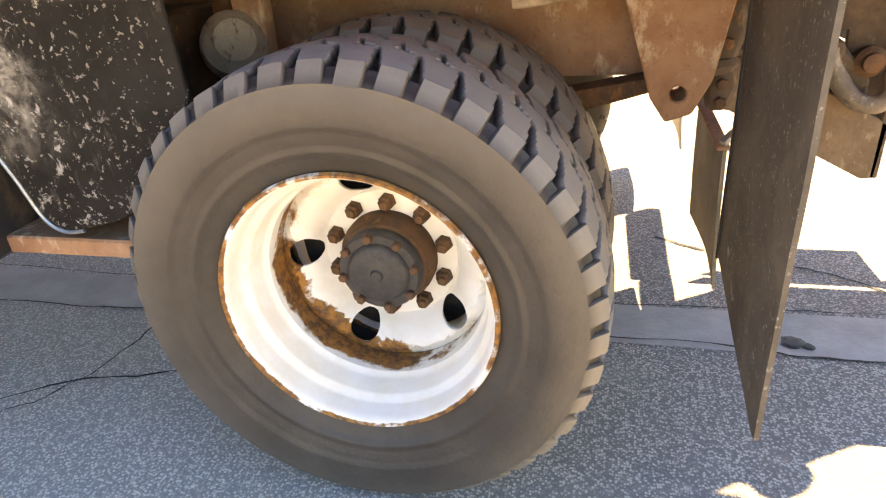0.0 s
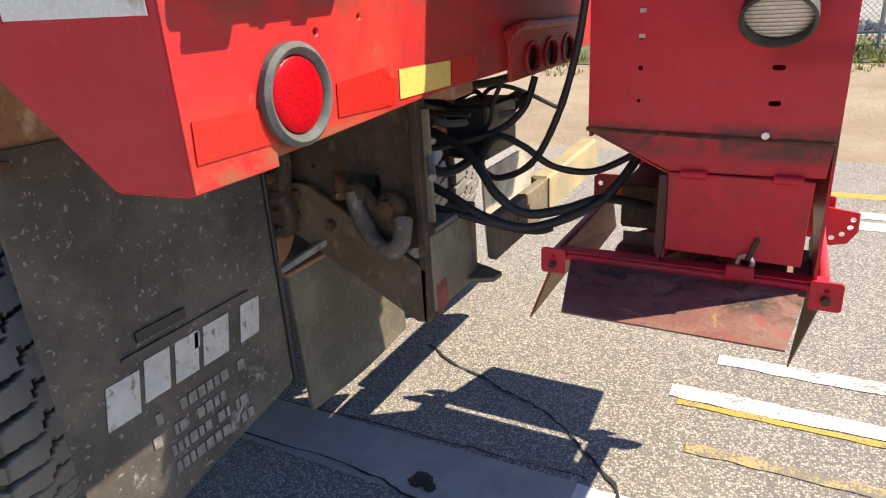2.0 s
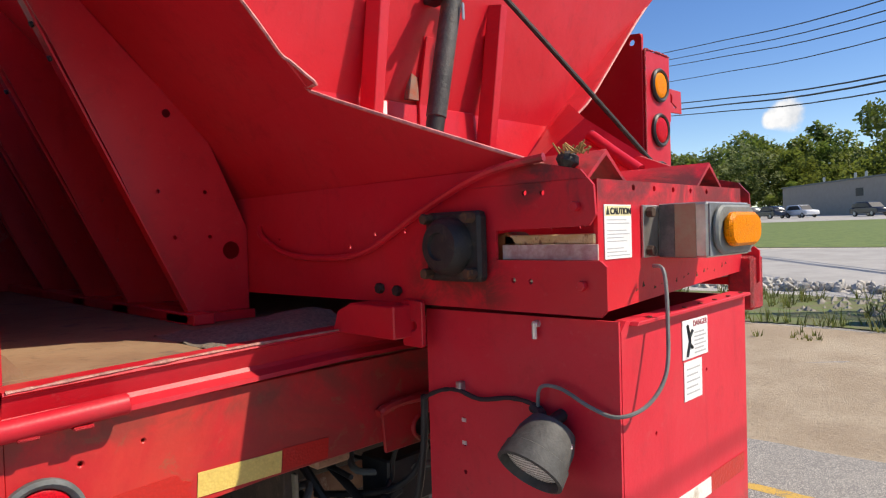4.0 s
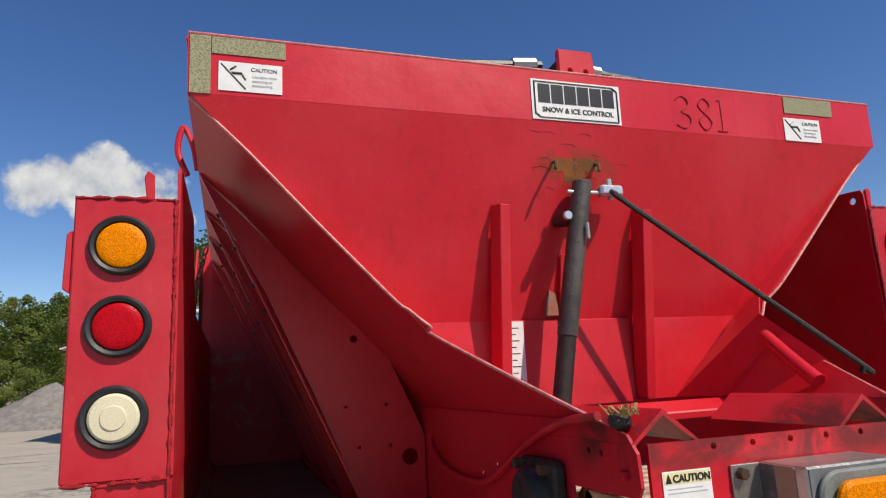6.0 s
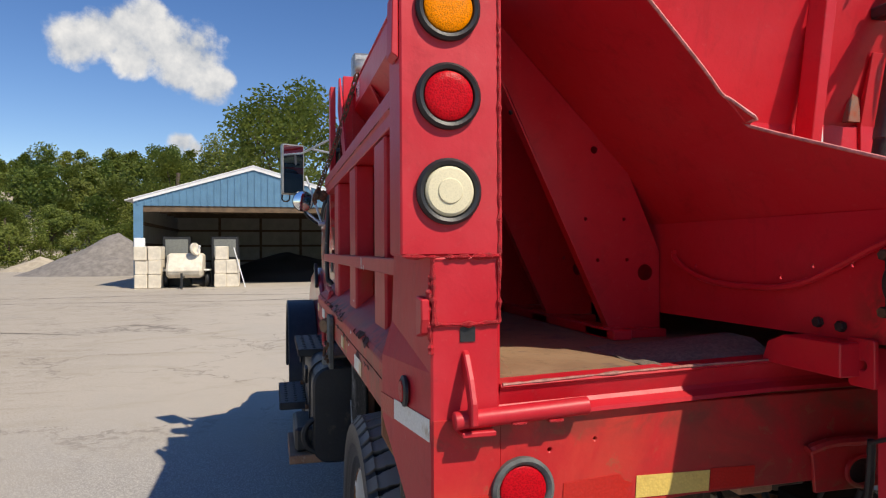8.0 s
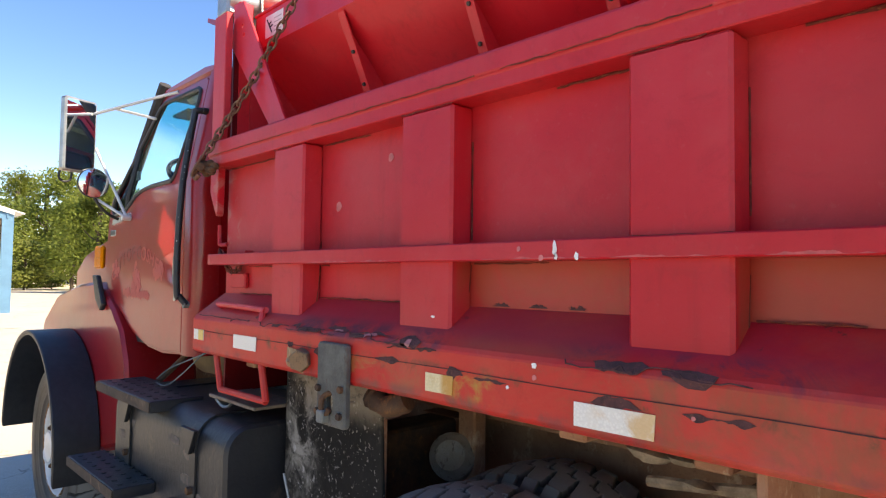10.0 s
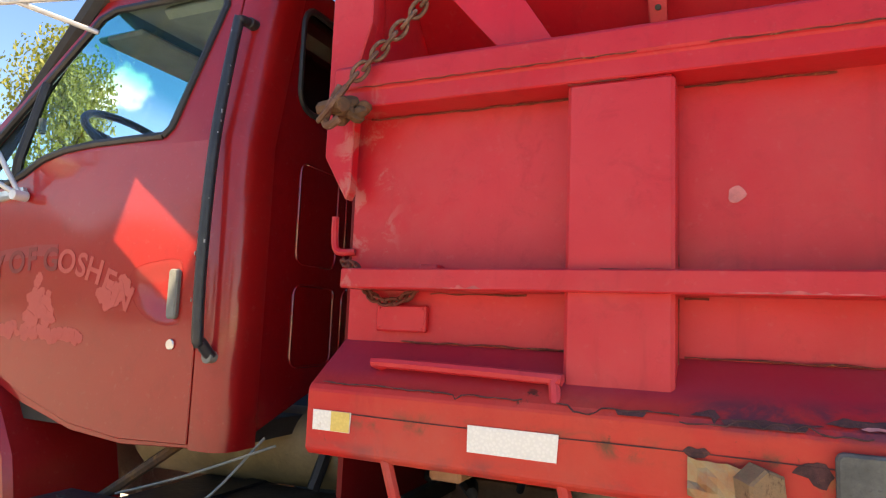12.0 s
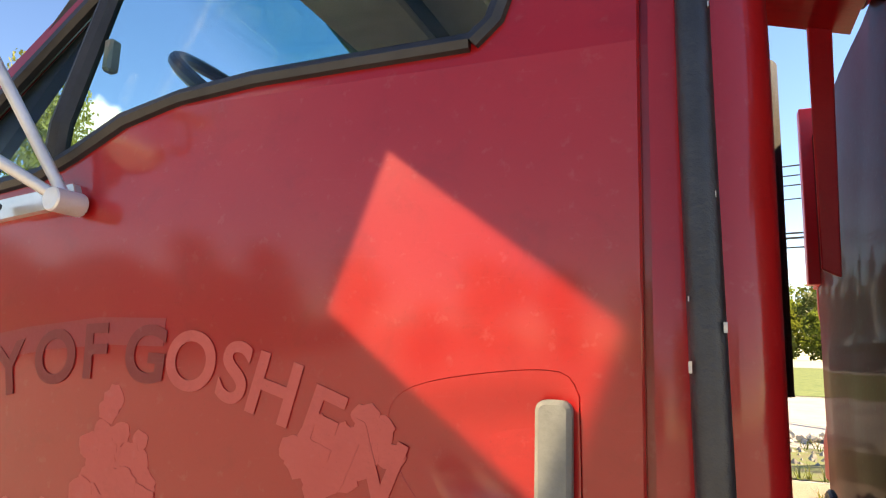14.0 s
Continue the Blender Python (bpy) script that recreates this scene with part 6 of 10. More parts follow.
# ---- hitch and hoses under the tail ----
DUSTY = rusty("dusty_olive_beam_steel", (0.17, 0.145, 0.10), (0.24, 0.21, 0.15), (0.12, 0.09, 0.06), 0.9, 6)
torn = [(-0.405, 0.823), (-0.398, 0.905), (-0.372, 0.902), (-0.34, 0.907), (-0.30, 0.900), (-0.256, 0.906), (-0.254, 0.868), (-0.290, 0.845), (-0.330, 0.834), (-0.336, 0.822), (-0.37, 0.818)]
hp = p("hitch_plate", plate("y", [(-0.55, 1.075), (-0.145, 1.075), (-0.138, 0.735), (-0.30, 0.70), (-0.55, 0.72)], 0.745, 0.763, [torn, ring(-0.45, 0.913, 0.006, 8)], 0.002), HITCH, "rusted hitch side plate with a torn window")
rag = [(-0.392, 0.93), (-0.385, 0.886), (-0.372, 0.868), (-0.350, 0.874), (-0.345, 0.858), (-0.322, 0.866), (-0.310, 0.852), (-0.296, 0.862), (-0.285, 0.895), (-0.268, 0.890), (-0.262, 0.93)]
part("torn_sheet", plate("y", rag, 0.772, 0.775), BLACK_IRON, hp, "dark rag of torn sheet behind the window")
br = p("hitch_brace", plate("y", [(-0.545, 0.80), (-0.515, 0.872), (-0.46, 0.868), (-0.133, 0.684), (-0.138, 0.545), (-0.168, 0.543), (-0.50, 0.722), (-0.54, 0.745)], 0.722, 0.742, b=0.003), rusty("dusty_brown_brace", (0.12, 0.078, 0.048), (0.17, 0.115, 0.075), (0.22, 0.165, 0.115), 0.85, 8), "broad angled rusty brace")
for bx, bz, rr in ((-0.394, 0.772, 0.014), (-0.305, 0.795, 0.013), (-0.49, 0.845, 0.012), (-0.50, 0.785, 0.012)):
    part("brace_bolt", cyl((bx, 0.724, bz), (bx, 0.704, bz), rr, 6), RUST, br)
p("hanger_casting", plate("y", [(-0.57, 0.99), (-0.50, 0.99), (-0.485, 0.93), (-0.50, 0.86), (-0.49, 0.79), (-0.51, 0.73), (-0.56, 0.73), (-0.575, 0.85)], 0.68, 0.722, b=0.012), HITCH, "lumpy cast bracket", smooth=True)
for bz in (0.955, 0.895, 0.80, 0.755):
    p("casting_bolt", cyl((-0.53, 0.684, bz), (-0.53, 0.660, bz), 0.015, 6), RUST)
p("cross_stub", cyl((-0.62, 0.66, 0.83), (-0.50, 0.70, 0.845), 0.022, 8), HITCH, "short dusty pipe stub", smooth=True)
p("hitch_channel", box(-0.146, -0.124, 0.744, 0.985, 0.565, 0.765, 0.004), DUSTY, "dusty hitch crossmember end")
p("hitch_top", plate("z", [(-0.205, 0.77), (-0.124, 0.77), (-0.124, 0.985), (-0.185, 0.985), (-0.185, 0.93), (-0.205, 0.92)], 0.766, 0.778, b=0.002), DUSTY, "dusty ledge of the crossmember")
p("paint_trace", plate("x", [(0.752, 0.556), (0.752, 0.632), (0.800, 0.640), (0.806, 0.566)], -0.1238, -0.1225), plain("faded_red_trace", (0.24, 0.055, 0.045), 0.8, var=0.35, scale=30), "faded trace of red paint")
p("hitch_foot", plate("z", [(-0.15, 0.90), (-0.06, 0.945), (-0.055, 0.99), (-0.15, 1.03)], 0.572, 0.586, b=0.002), DUSTY)
p("hitch_post", box(-0.150, -0.130, 0.722, 0.765, 0.545, 1.08, 0.003), HITCH, "upright end plate of the hitch")
p("post_flange", box(-0.130, -0.112, 0.742, 0.752, 0.80, 1.06, 0.002), DUSTY)
p("cross_beam", box(-0.120, -0.088, 1.035, 1.448, 0.595, 0.722, 0.006), DUSTY, "long dusty rear crossbeam")
for bx, by in ((-0.087, 1.10), (-0.087, 1.19), (-0.087, 1.27)):
    p("beam_slot", box(bx - 0.001, bx + 0.0015, by, by + 0.012, 0.66, 0.685, 0.0), BLACK)
hk = p("pintle_hook", tube([(-0.302, 0.700, 0.872), (-0.292, 0.695, 0.835), (-0.262, 0.685, 0.785), (-0.225, 0.676, 0.752), (-0.188, 0.672, 0.748), (-0.166, 0.674, 0.768), (-0.160, 0.680, 0.802), (-0.164, 0.690, 0.820)], 0.022, 12, 6, 0.12), rusty("worn_hook_steel", (0.075, 0.06, 0.05), (0.14, 0.11, 0.085), (0.24, 0.21, 0.18), 0.6, 12), "heavy bent tow hook with a worn tip", smooth=True)
part("hook_shank", plate("y", [(-0.33, 0.885), (-0.28, 0.89), (-0.20, 0.80), (-0.20, 0.745), (-0.245, 0.74), (-0.32, 0.83)], 0.705, 0.722, b=0.008), HITCH, hk, smooth=True)
part("hook_boss", lathe([(0, -0.01), (0.022, -0.008), (0.034, 0.006), (0.036, 0.030), (0.024, 0.040), (0.022, 0.052), (0, 0.055)], (-0.208, 0.735, 0.838), (0, -1, 0), 20), RUST, hk, smooth=True)
part("hook_eye", lathe([(0, -0.005), (0.026, -0.004), (0.030, 0.012), (0.022, 0.026), (0, 0.028)], (-0.298, 0.712, 0.868), (0, -1, 0), 16), HITCH, hk, smooth=True)
p("far_box", plate("x", [(1.452, 0.597), (1.452, 0.724), (2.02, 0.735), (2.05, 0.70), (2.05, 0.597)], -0.15, -0.086, b=0.010), plain("pale_dusty_box", (0.38, 0.34, 0.23), 0.8, var=0.22, scale=7, other=(0.46, 0.36, 0.19)), "pale yellowish dusty steel box at the far side")
p("beam_seam", box(-0.0865, -0.0835, 1.447, 1.455, 0.60, 0.722, 0.0), BLACK)
p("junction_box", box(-0.22, -0.10, 1.02, 1.22, 0.88, 1.02, 0.006), BLACK)
rnd = random.Random(3)
for i in range(9):
    y0 = 0.82 + 0.07 * i
    p("hose", tube([(-0.6, y0, 0.98 + rnd.uniform(-0.08, 0.08)), (-0.38, y0 + rnd.uniform(-0.1, 0.1), 0.93 + rnd.uniform(-0.1, 0.12)), (-0.2, y0 + rnd.uniform(-0.08, 0.08), 0.96 + rnd.uniform(-0.1, 0.1)), (-0.08, y0 + rnd.uniform(-0.15, 0.15), 1.02 + rnd.uniform(-0.1, 0.06))], rnd.choice((0.007, 0.01, 0.013)), 7, 8), RUBBER if i % 3 else GREY_PLASTIC, "tangled black hose", smooth=True)

# ---- tank and steps ----
tank = p("fuel_tank", plate("x", rounded(-0.11, 0.50, 0.55, 1.055, 0.09, 6), -3.30, -2.18, b=0.012), TANK, "black fuel tank, scuffed and dusty", smooth=True)
for x in (-3.10, -2.42):
    bm = plate("x", rounded(-0.120, 0.510, 0.540, 1.064, 0.10, 6), x - 0.025, x + 0.025, [rounded(-0.111, 0.501, 0.549, 1.056, 0.091, 6)])
    part("tank_strap", bm, BLACK, tank)
for k in range(9):
    r7 = random.Random(700 + k)
    x, z = r7.uniform(-3.2, -2.25), r7.uniform(0.66, 0.98)
    part("scuff", plate("y", [(x + 0.05 * math.cos(t) * (1 + 0.5 * noise.noise(Vector((t, k, 0)))), z + 0.018 * math.sin(t) * (1 + 0.5 * noise.noise(Vector((t, k, 5))))) for t in np.linspace(0, 6.0, 14)], -0.1115, -0.1102), plain("dusty_scuff", (0.13, 0.11, 0.095), 0.8, var=0.4, scale=30) if k == 0 else bpy.data.materials["dusty_scuff"], tank, "dusty scuff")
for x in (-3.10, -2.42):
    part("strap_bolt", cyl((x, -0.118, 0.80), (x, -0.138, 0.80), 0.014, 6), RUST, tank)
    part("strap_bracket", plate("y", [(x - 0.06, 1.02), (x + 0.06, 1.02), (x + 0.012, 0.93), (x - 0.012, 0.93)], -0.140, -0.124, b=0.002), BLACK, tank)
part("fill_cap", cyl((-2.25, 0.30, 1.06), (-2.25, 0.30, 1.10), 0.05, 18), BLACK, tank, smooth=True)
for nm, x0, x1, y0, y1, z in (("cab_step", -3.42, -2.735, -0.160, 0.056, 1.070), ("cab_step", -3.42, -2.78, -0.27, -0.112, 0.745)):
    stp = p(nm, box(x0, x1, y0, y1, z - 0.045, z, 0.004), TANK, "black grip step with a metal nosing")
    part("nosing", box(x0, x1, y0 - 0.004, y0 - 0.001, z - 0.042, z - 0.002, 0.0), HITCH, stp)
    for i in range(9):
        for j in range(3):
            cx, cy = x0 + 0.05 + i * (x1 - x0 - 0.1) / 8, y0 + 0.04 + j * 0.055
            part("grip_hole", cyl((cx, cy, z - 0.001), (cx, cy, z + 0.004), 0.011, 8), BLACK, stp)
p("plate_bracket", tube([(-2.50, 0.0, 1.10), (-2.47, 0.01, 1.075), (-2.44, 0.02, 1.075), (-2.40, 0.02, 1.10)], 0.006, 6, 3), GALV)
p("grip_plate", box(-2.52, -2.16, -0.02, 0.16, 1.105, 1.118, 0.003), plain("worn_tread_plate", (0.17, 0.14, 0.11), 0.6, 0.2, var=0.3, scale=20), "worn tread plate on the tank")
p("air_tank", lathe([(0, 0), (0.09, 0.01), (0.115, 0.05), (0.115, 0.85), (0.09, 0.89), (0, 0.90)], (-3.55, 0.42, 1.16), (1, 0.12, 0), 24), plain("ochre_air_tank", (0.26, 0.18, 0.09), 0.6, var=0.3, scale=6), "ochre air tank under the cab", smooth=True)
for k, (a, b, c) in enumerate((((-3.25, 0.05, 1.08), (-3.0, 0.02, 1.16), (-2.8, 0.1, 1.24)), ((-3.2, 0.03, 1.07), (-2.95, 0.0, 1.10), (-2.85, 0.12, 1.25)))):
    p("cable", tube([a, b, c], 0.0032, 6, 8), GREY_PLASTIC, "thin pale cable")
p("strut", cyl((-3.42, 0.08, 1.0), (-3.12, 0.16, 1.22), 0.014, 8), RUST)
p("battery_box", box(-1.97, -1.82, 0.10, 0.62, 0.72, 1.05, 0.01), RUST)
rnd = random.Random(8)
for i in range(8):
    x0 = -2.85 + i * 0.13
    p("hose", tube([(x0, 0.5, 1.12), (x0 + 0.06, 0.42 + rnd.uniform(-0.1, 0.1), 1.16 + rnd.uniform(-0.05, 0.08)), (x0 + rnd.uniform(-0.1, 0.2), 0.62, 1.2 + rnd.uniform(-0.08, 0.08)), (x0 + 0.1, 0.9, 1.15)], rnd.choice((0.01, 0.014, 0.02)), 7, 7), RUBBER, smooth=True)

# ---- cab ----
ARM = plain("aluminium_arm", (0.60, 0.61, 0.62), 0.34, 0.35, var=0.12, scale=12)
SIDE = 0.080
WIN = [(-3.235, 2.018), (-3.212, 2.04), (-3.118, 2.40), (-3.125, 2.445), (-3.16, 2.462), (-3.58, 2.472), (-3.64, 2.45), (-4.065, 1.965), (-4.075, 1.925), (-4.045, 1.898), (-3.86, 1.922), (-3.80, 1.945), (-3.714, 1.985), (-3.62, 2.008), (-3.51, 2.018), (-3.38, 2.018)]


def grown(loop, d):
    cx = sum(a for a, b in loop) / len(loop)
    cz = sum(b for a, b in loop) / len(loop)
    out = []
    for a, b in loop:
        k = d / max(1e-6, math.hypot(a - cx, b - cz))
        out.append((a + (a - cx) * k, b + (b - cz) * k))
    return out


def leaned(bm, S):
    """Bends a cab side inwards above the belt line."""
    bmesh.ops.bisect_plane(bm, geom=bm.verts[:] + bm.edges[:] + bm.faces[:], plane_co=(0, 0, 1.99), plane_no=(0, 0, 1))
    sg = 1 if S(0) < 1 else -1
    for v in bm.verts:
        v.co.y += sg * 0.19 * max(0.0, v.co.z - 1.99)
    return bm


RECESS = [(-3.118, 1.655), (-3.135, 1.675), (-3.20, 1.672), (-3.28, 1.655), (-3.305, 1.625), (-3.285, 1.57), (-3.235, 1.525), (-3.17, 1.508), (-3.128, 1.512), (-3.116, 1.53)]
RECESS_FINE = [(v.x, v.y) for v in smooth_path([(x, z, 0) for x, z in RECESS + RECESS[:1]], 4)][:-1]
RECESS = RECESS_FINE
DOOR = [(-3.060, 1.215), (-3.060, 2.485), (-3.085, 2.505), (-3.60, 2.50), (-3.67, 2.475), (-4.11, 1.98), (-4.16, 1.86), (-4.18, 1.58), (-4.10, 1.45), (-3.72, 1.29), (-3.50, 1.225), (-3.30, 1.205)]
for side in (0, 1):
    S = (lambda v: v) if side == 0 else mirrored
    lab = "red cab door with a ghosted city name, window closed" if side == 0 else "red cab door on the far side"
    p("cab_side", leaned(plate("y", [(-3.06, 1.205), (-2.99, 1.205), (-2.99, 2.52), (-3.12, 2.535), (-3.66, 2.525), (-4.18, 1.95), (-4.22, 1.55), (-4.12, 1.42), (-3.72, 1.26), (-3.5, 1.205), (-3.3, 1.19)], *sorted((S(SIDE + 0.012), S(SIDE + 0.03))), [grown(WIN, 0.03)], 0.002), S), RED_CAB, "red cab side shell")
    door = p("cab_door", leaned(plate("y", DOOR, *sorted((S(SIDE), S(SIDE + 0.011))), [WIN, RECESS], 0.0025), S), RED_CAB, lab)
    # recess cup behind the handle
    bm = bmesh.new()
    rings = []
    for s in (1.02, 0.96, 0.88, 0.76, 0.60, 0.40, 0.2):
        d = min(1.0, (1.02 - s) / 0.72)
        rings.append([bm.verts.new((-3.155 + (x + 3.155) * s, S(SIDE + 0.0004 + 0.012 * d * d * (3 - 2 * d)), 1.600 + (z - 1.600) * s)) for x, z in RECESS_FINE])
    for a, b in zip(rings, rings[1:]):
        for i in range(len(a)):
            bm.faces.new((a[i], a[(i + 1) % len(a)], b[(i + 1) % len(a)], b[i]))
    bm.faces.new(rings[-1])
    part("handle_recess", bm, RED_CAB, door, smooth=True)
    part("door_handle", plate("y", rounded(-3.155, -3.122, 1.523, 1.652, 0.010, 4), *sorted((S(SIDE - 0.012), S(SIDE + 0.006))), b=0.004), GREY_PLASTIC, door, "grey pull handle")
    part("door_lock", cyl((-3.137, S(SIDE), 1.458), (-3.137, S(SIDE - 0.006), 1.458), 0.014, 20), CHROME, door, "round chrome lock", smooth=True)
    seal = [(x, S(SIDE + 0.002), z) for x, z in grown(WIN, 0.004)]
    part("window_seal", leaned(tube(seal + seal[:1], 0.013, 8, 1), S), BLACK, door, "black rubber window seal", smooth=True)
    w = part("window_pane", leaned(plate("y", grown(WIN, 0.006), *sorted((S(SIDE + 0.006), S(SIDE + 0.009)))), S), GLASS, door)
    w.visible_shadow = False
    part("quarter_bar", leaned(tube([(-3.845, S(SIDE + 0.002), 1.93), (-3.82, S(SIDE + 0.002), 2.25)], 0.0155, 8, 1), S), BLACK, door)
    part("quarter_latch", box(-3.815, -3.798, *sorted((S(SIDE + 0.03), S(SIDE + 0.05))), 2.08, 2.13, 0.004), GREY_PLASTIC, door)
    # rounded rear corner of the cab
    p("cab_corner", leaned(plate("z", [(-3.052, S(SIDE)), (-3.0, S(SIDE)), (-2.972, S(SIDE + 0.008)), (-2.953, S(SIDE + 0.026)), (-2.945, S(SIDE + 0.055)), (-2.945, S(0.20)), (-2.96, S(0.20)), (-2.96, S(SIDE + 0.06)), (-3.0, S(SIDE + 0.02)), (-3.052, S(SIDE + 0.02))], 1.205, 2.53, b=0.0), S), RED_CAB, "rounded red cab corner", smooth=True)
    bar = p("grab_bar", tube([(-3.000, S(0.135), 2.318), (-3.006, S(0.10), 2.315), (-3.010, S(0.092), 2.29), (-3.012, S(0.050), 1.99), (-3.008, S(0.033), 1.70), (-3.004, S(0.034), 1.49), (-3.002, S(0.045), 1.47), (-2.995, S(0.075), 1.435)], 0.0145, 10, 7), plain("grab_bar_black_chipped", (0.02, 0.024, 0.03), 0.4, var=0.3, scale=20), "black grab bar with chipped paint", smooth=True)
    for z in (2.318, 1.435):
        oy = 0.062 if z > 2 else 0.0
        part("bar_foot", cyl((-2.998, S(0.090 + oy), z), (-2.998, S(0.060 + oy), z), 0.016, 12), GREY_PLASTIC if z < 2 else BLACK, bar, smooth=True)
    r3 = random.Random(4)
    for i in range(15):
        z = r3.uniform(1.5, 2.28)
        x = -3.008 + r3.choice((-0.013, 0.013, 0.009, -0.004))
        y = 0.030 + max(0.0, z - 1.70) * 0.068 + max(0.0, z - 1.99) * 0.075
        s = r3.uniform(0.0012, 0.004)
        part("paint_chip", box(x - s * 0.4, x + s * 0.4, *sorted((S(y - 0.0158 if abs(x + 3.008) < 0.006 else y - 0.009), S(y - 0.006))), z - s, z + s * r3.uniform(0.6, 3.2), 0.0), GALV, bar)
    # mirror
    MX, MY = -3.90, -0.156
    turn = Matrix.Translation((MX, S(MY), 0)) @ Matrix.Rotation(radians(20 if side == 0 else -20), 4, "Z")
    flip = 1 if side == 0 else -1
    bm = plate("x", [(flip * u, v) for u, v in rounded(-0.090, 0.090, 2.100, 2.490, 0.012, 3)], -0.028, 0.012, b=0.006)
    bm.transform(turn)
    mr = p("side_mirror", bm, STAINLESS, "tall west-coast mirror in a stainless frame")
    bm = plate("x", [(flip * u, v) for u, v in rounded(-0.079, 0.079, 2.112, 2.478, 0.006, 2)], 0.0116, 0.0150)
    bm.transform(turn)
    part("mirror_glass", bm, MIRROR, mr)
    rm = p("round_mirror", lathe([(0.077, 0.0), (0.081, 0.008), (0.075, 0.030), (0.04, 0.05), (0, 0.055)], (-3.885, S(-0.08), 2.05), (-1, -0.1 if side == 0 else 0.1, 0), 32), BLACK, "round convex spot mirror", smooth=True)
    part("mirror_glass", lathe([(0.076, 0.0), (0.05, -0.008), (0, -0.012)], (-3.885, S(-0.08), 2.05), (-1, -0.1 if side == 0 else 0.1, 0), 32), MIRROR, rm, smooth=True)
    for a, b in (((-3.90, -0.085, 2.425), (-3.36, 0.15, 2.485)), ((-3.765, -0.026, 2.440), (-3.60, 0.13, 2.385)), ((-3.985, -0.052, 2.255), (-3.772, 0.056, 1.866)), ((-3.950, -0.090, 1.998), (-3.772, 0.056, 1.866)), ((-3.925, -0.120, 2.105), (-3.950, -0.090, 1.998))):
        part("mirror_arm", cyl((a[0], S(a[1]), a[2]), (b[0], S(b[1]), b[2]), 0.0078, 10), ARM, mr, smooth=True)
    part("arm_boss", cyl((-3.772, S(0.030), 1.868), (-3.772, S(0.075), 1.868), 0.016, 14), ARM, mr, smooth=True)
    part("spot_arm", tube([(-3.895, S(-0.08), 1.985), (-3.895, S(-0.055), 1.945), (-3.90, S(-0.005), 1.895), (-3.91, S(0.055), 1.868)], 0.008, 8, 5), BLACK, mr, "black arm of the spot mirror", smooth=True)
    part("mirror_hook", tube([(-3.92, S(-0.235), 2.105), (-3.92, S(-0.238), 2.066), (-3.92, S(-0.215), 2.048), (-3.92, S(-0.185), 2.060), (-3.92, S(-0.180), 2.10)], 0.006, 8, 5), BLACK, mr, smooth=True)
    part("mirror_foot", plate("y", [(-4.06, 1.842), (-3.80, 1.868), (-3.776, 1.880), (-3.785, 1.898), (-4.05, 1.872)], *sorted((S(SIDE - 0.012), S(SIDE)))), CHROME, mr, "bright steel mirror foot")
    # fender and flare
    c = (-4.72, 0.52)
    arc = [(-3.66, 0.70), (-3.645, 0.92), (-3.69, 1.12), (-3.78, 1.27), (-3.93, 1.38), (-4.10, 1.47), (-4.28, 1.52), (-4.62, 1.50), (-5.10, 1.42), (-5.42, 1.25), (-5.58, 0.98), (-5.60, 0.74), (-5.42, 0.70)]
    arc2 = [(c[0] + 0.655 * math.cos(radians(a)), c[1] + 0.66 * math.sin(radians(a))) for a in range(172, -1, -8)]
    p("fender", plate("y", arc + arc2 + [(-4.03, 0.60), (-3.80, 0.66)], *sorted((S(0.045), S(0.42))), b=0.018), RED_CAB, "red front fender", smooth=True)
    f1 = [(c[0] + 0.695 * math.cos(radians(a)), c[1] + 0.70 * math.sin(radians(a))) for a in range(-8, 181, 8)]
    f2 = [(c[0] + 0.665 * math.cos(radians(a)), c[1] + 0.67 * math.sin(radians(a))) for a in range(180, -9, -8)]
    p("fender_flare", plate("y", f1 + f2, *sorted((S(-0.19), S(0.044))), b=0.006), BLACK, "broad black rubber fender flare", smooth=True)
    p("fender_strap", plate("y", [(-4.22, 1.56), (-4.14, 1.56), (-4.02, 1.40), (-4.06, 1.36), (-4.15, 1.42)], *sorted((S(0.018), S(0.044))), b=0.006), BLACK, "black rubber hood latch")
    p("hood_marker", box(-4.50, -4.36, *sorted((S(0.10), S(0.13))), 1.60, 1.74, 0.012), LENS_A, "amber marker lamp on the hood")

# city name, letter by letter along a shallow arch; worn film beneath
GHOST = painted("ghost_letter_red", (0.17, 0.006, 0.008), (0.20, 0.010, 0.010), 0.45, streak=False)
RESIDUE = painted("old_decal_residue", (0.44, 0.050, 0.042), (0.48, 0.075, 0.060), 0.5, streak=False)
FILM = painted("old_decal_film", (0.24, 0.012, 0.016), (0.28, 0.018, 0.02), 0.45, streak=False)
# the arch: centre far below, letters set along it
for ch, x, z, left in (("C", -4.035, 1.565, 0), ("I", -3.985, 1.598, 0), ("T", -3.935, 1.625, 1), ("Y", -3.874, 1.650, 1), ("O", -3.790, 1.668, 1), ("F", -3.721, 1.677, 1), ("G", -3.636, 1.676, 1), ("O", -3.566, 1.670, 2), ("S", -3.502, 1.660, 2), ("H", -3.447, 1.645, 2), ("E", -3.385, 1.615, 0), ("N", -3.325, 1.578, 0)):
    s = (x + 3.675) / 0.36
    tilt = 0.42 * s
    mat = GHOST if left == 1 else RESIDUE
    lettering("ghost_letter", ch, 0.094, facing((1, 0, -tilt), (tilt, 0, 1), (x - 0.029 * tilt, SIDE - 0.0014, z - 0.029)), mat, truck, align="CENTER", thick=0.0003, offset=0.0022)
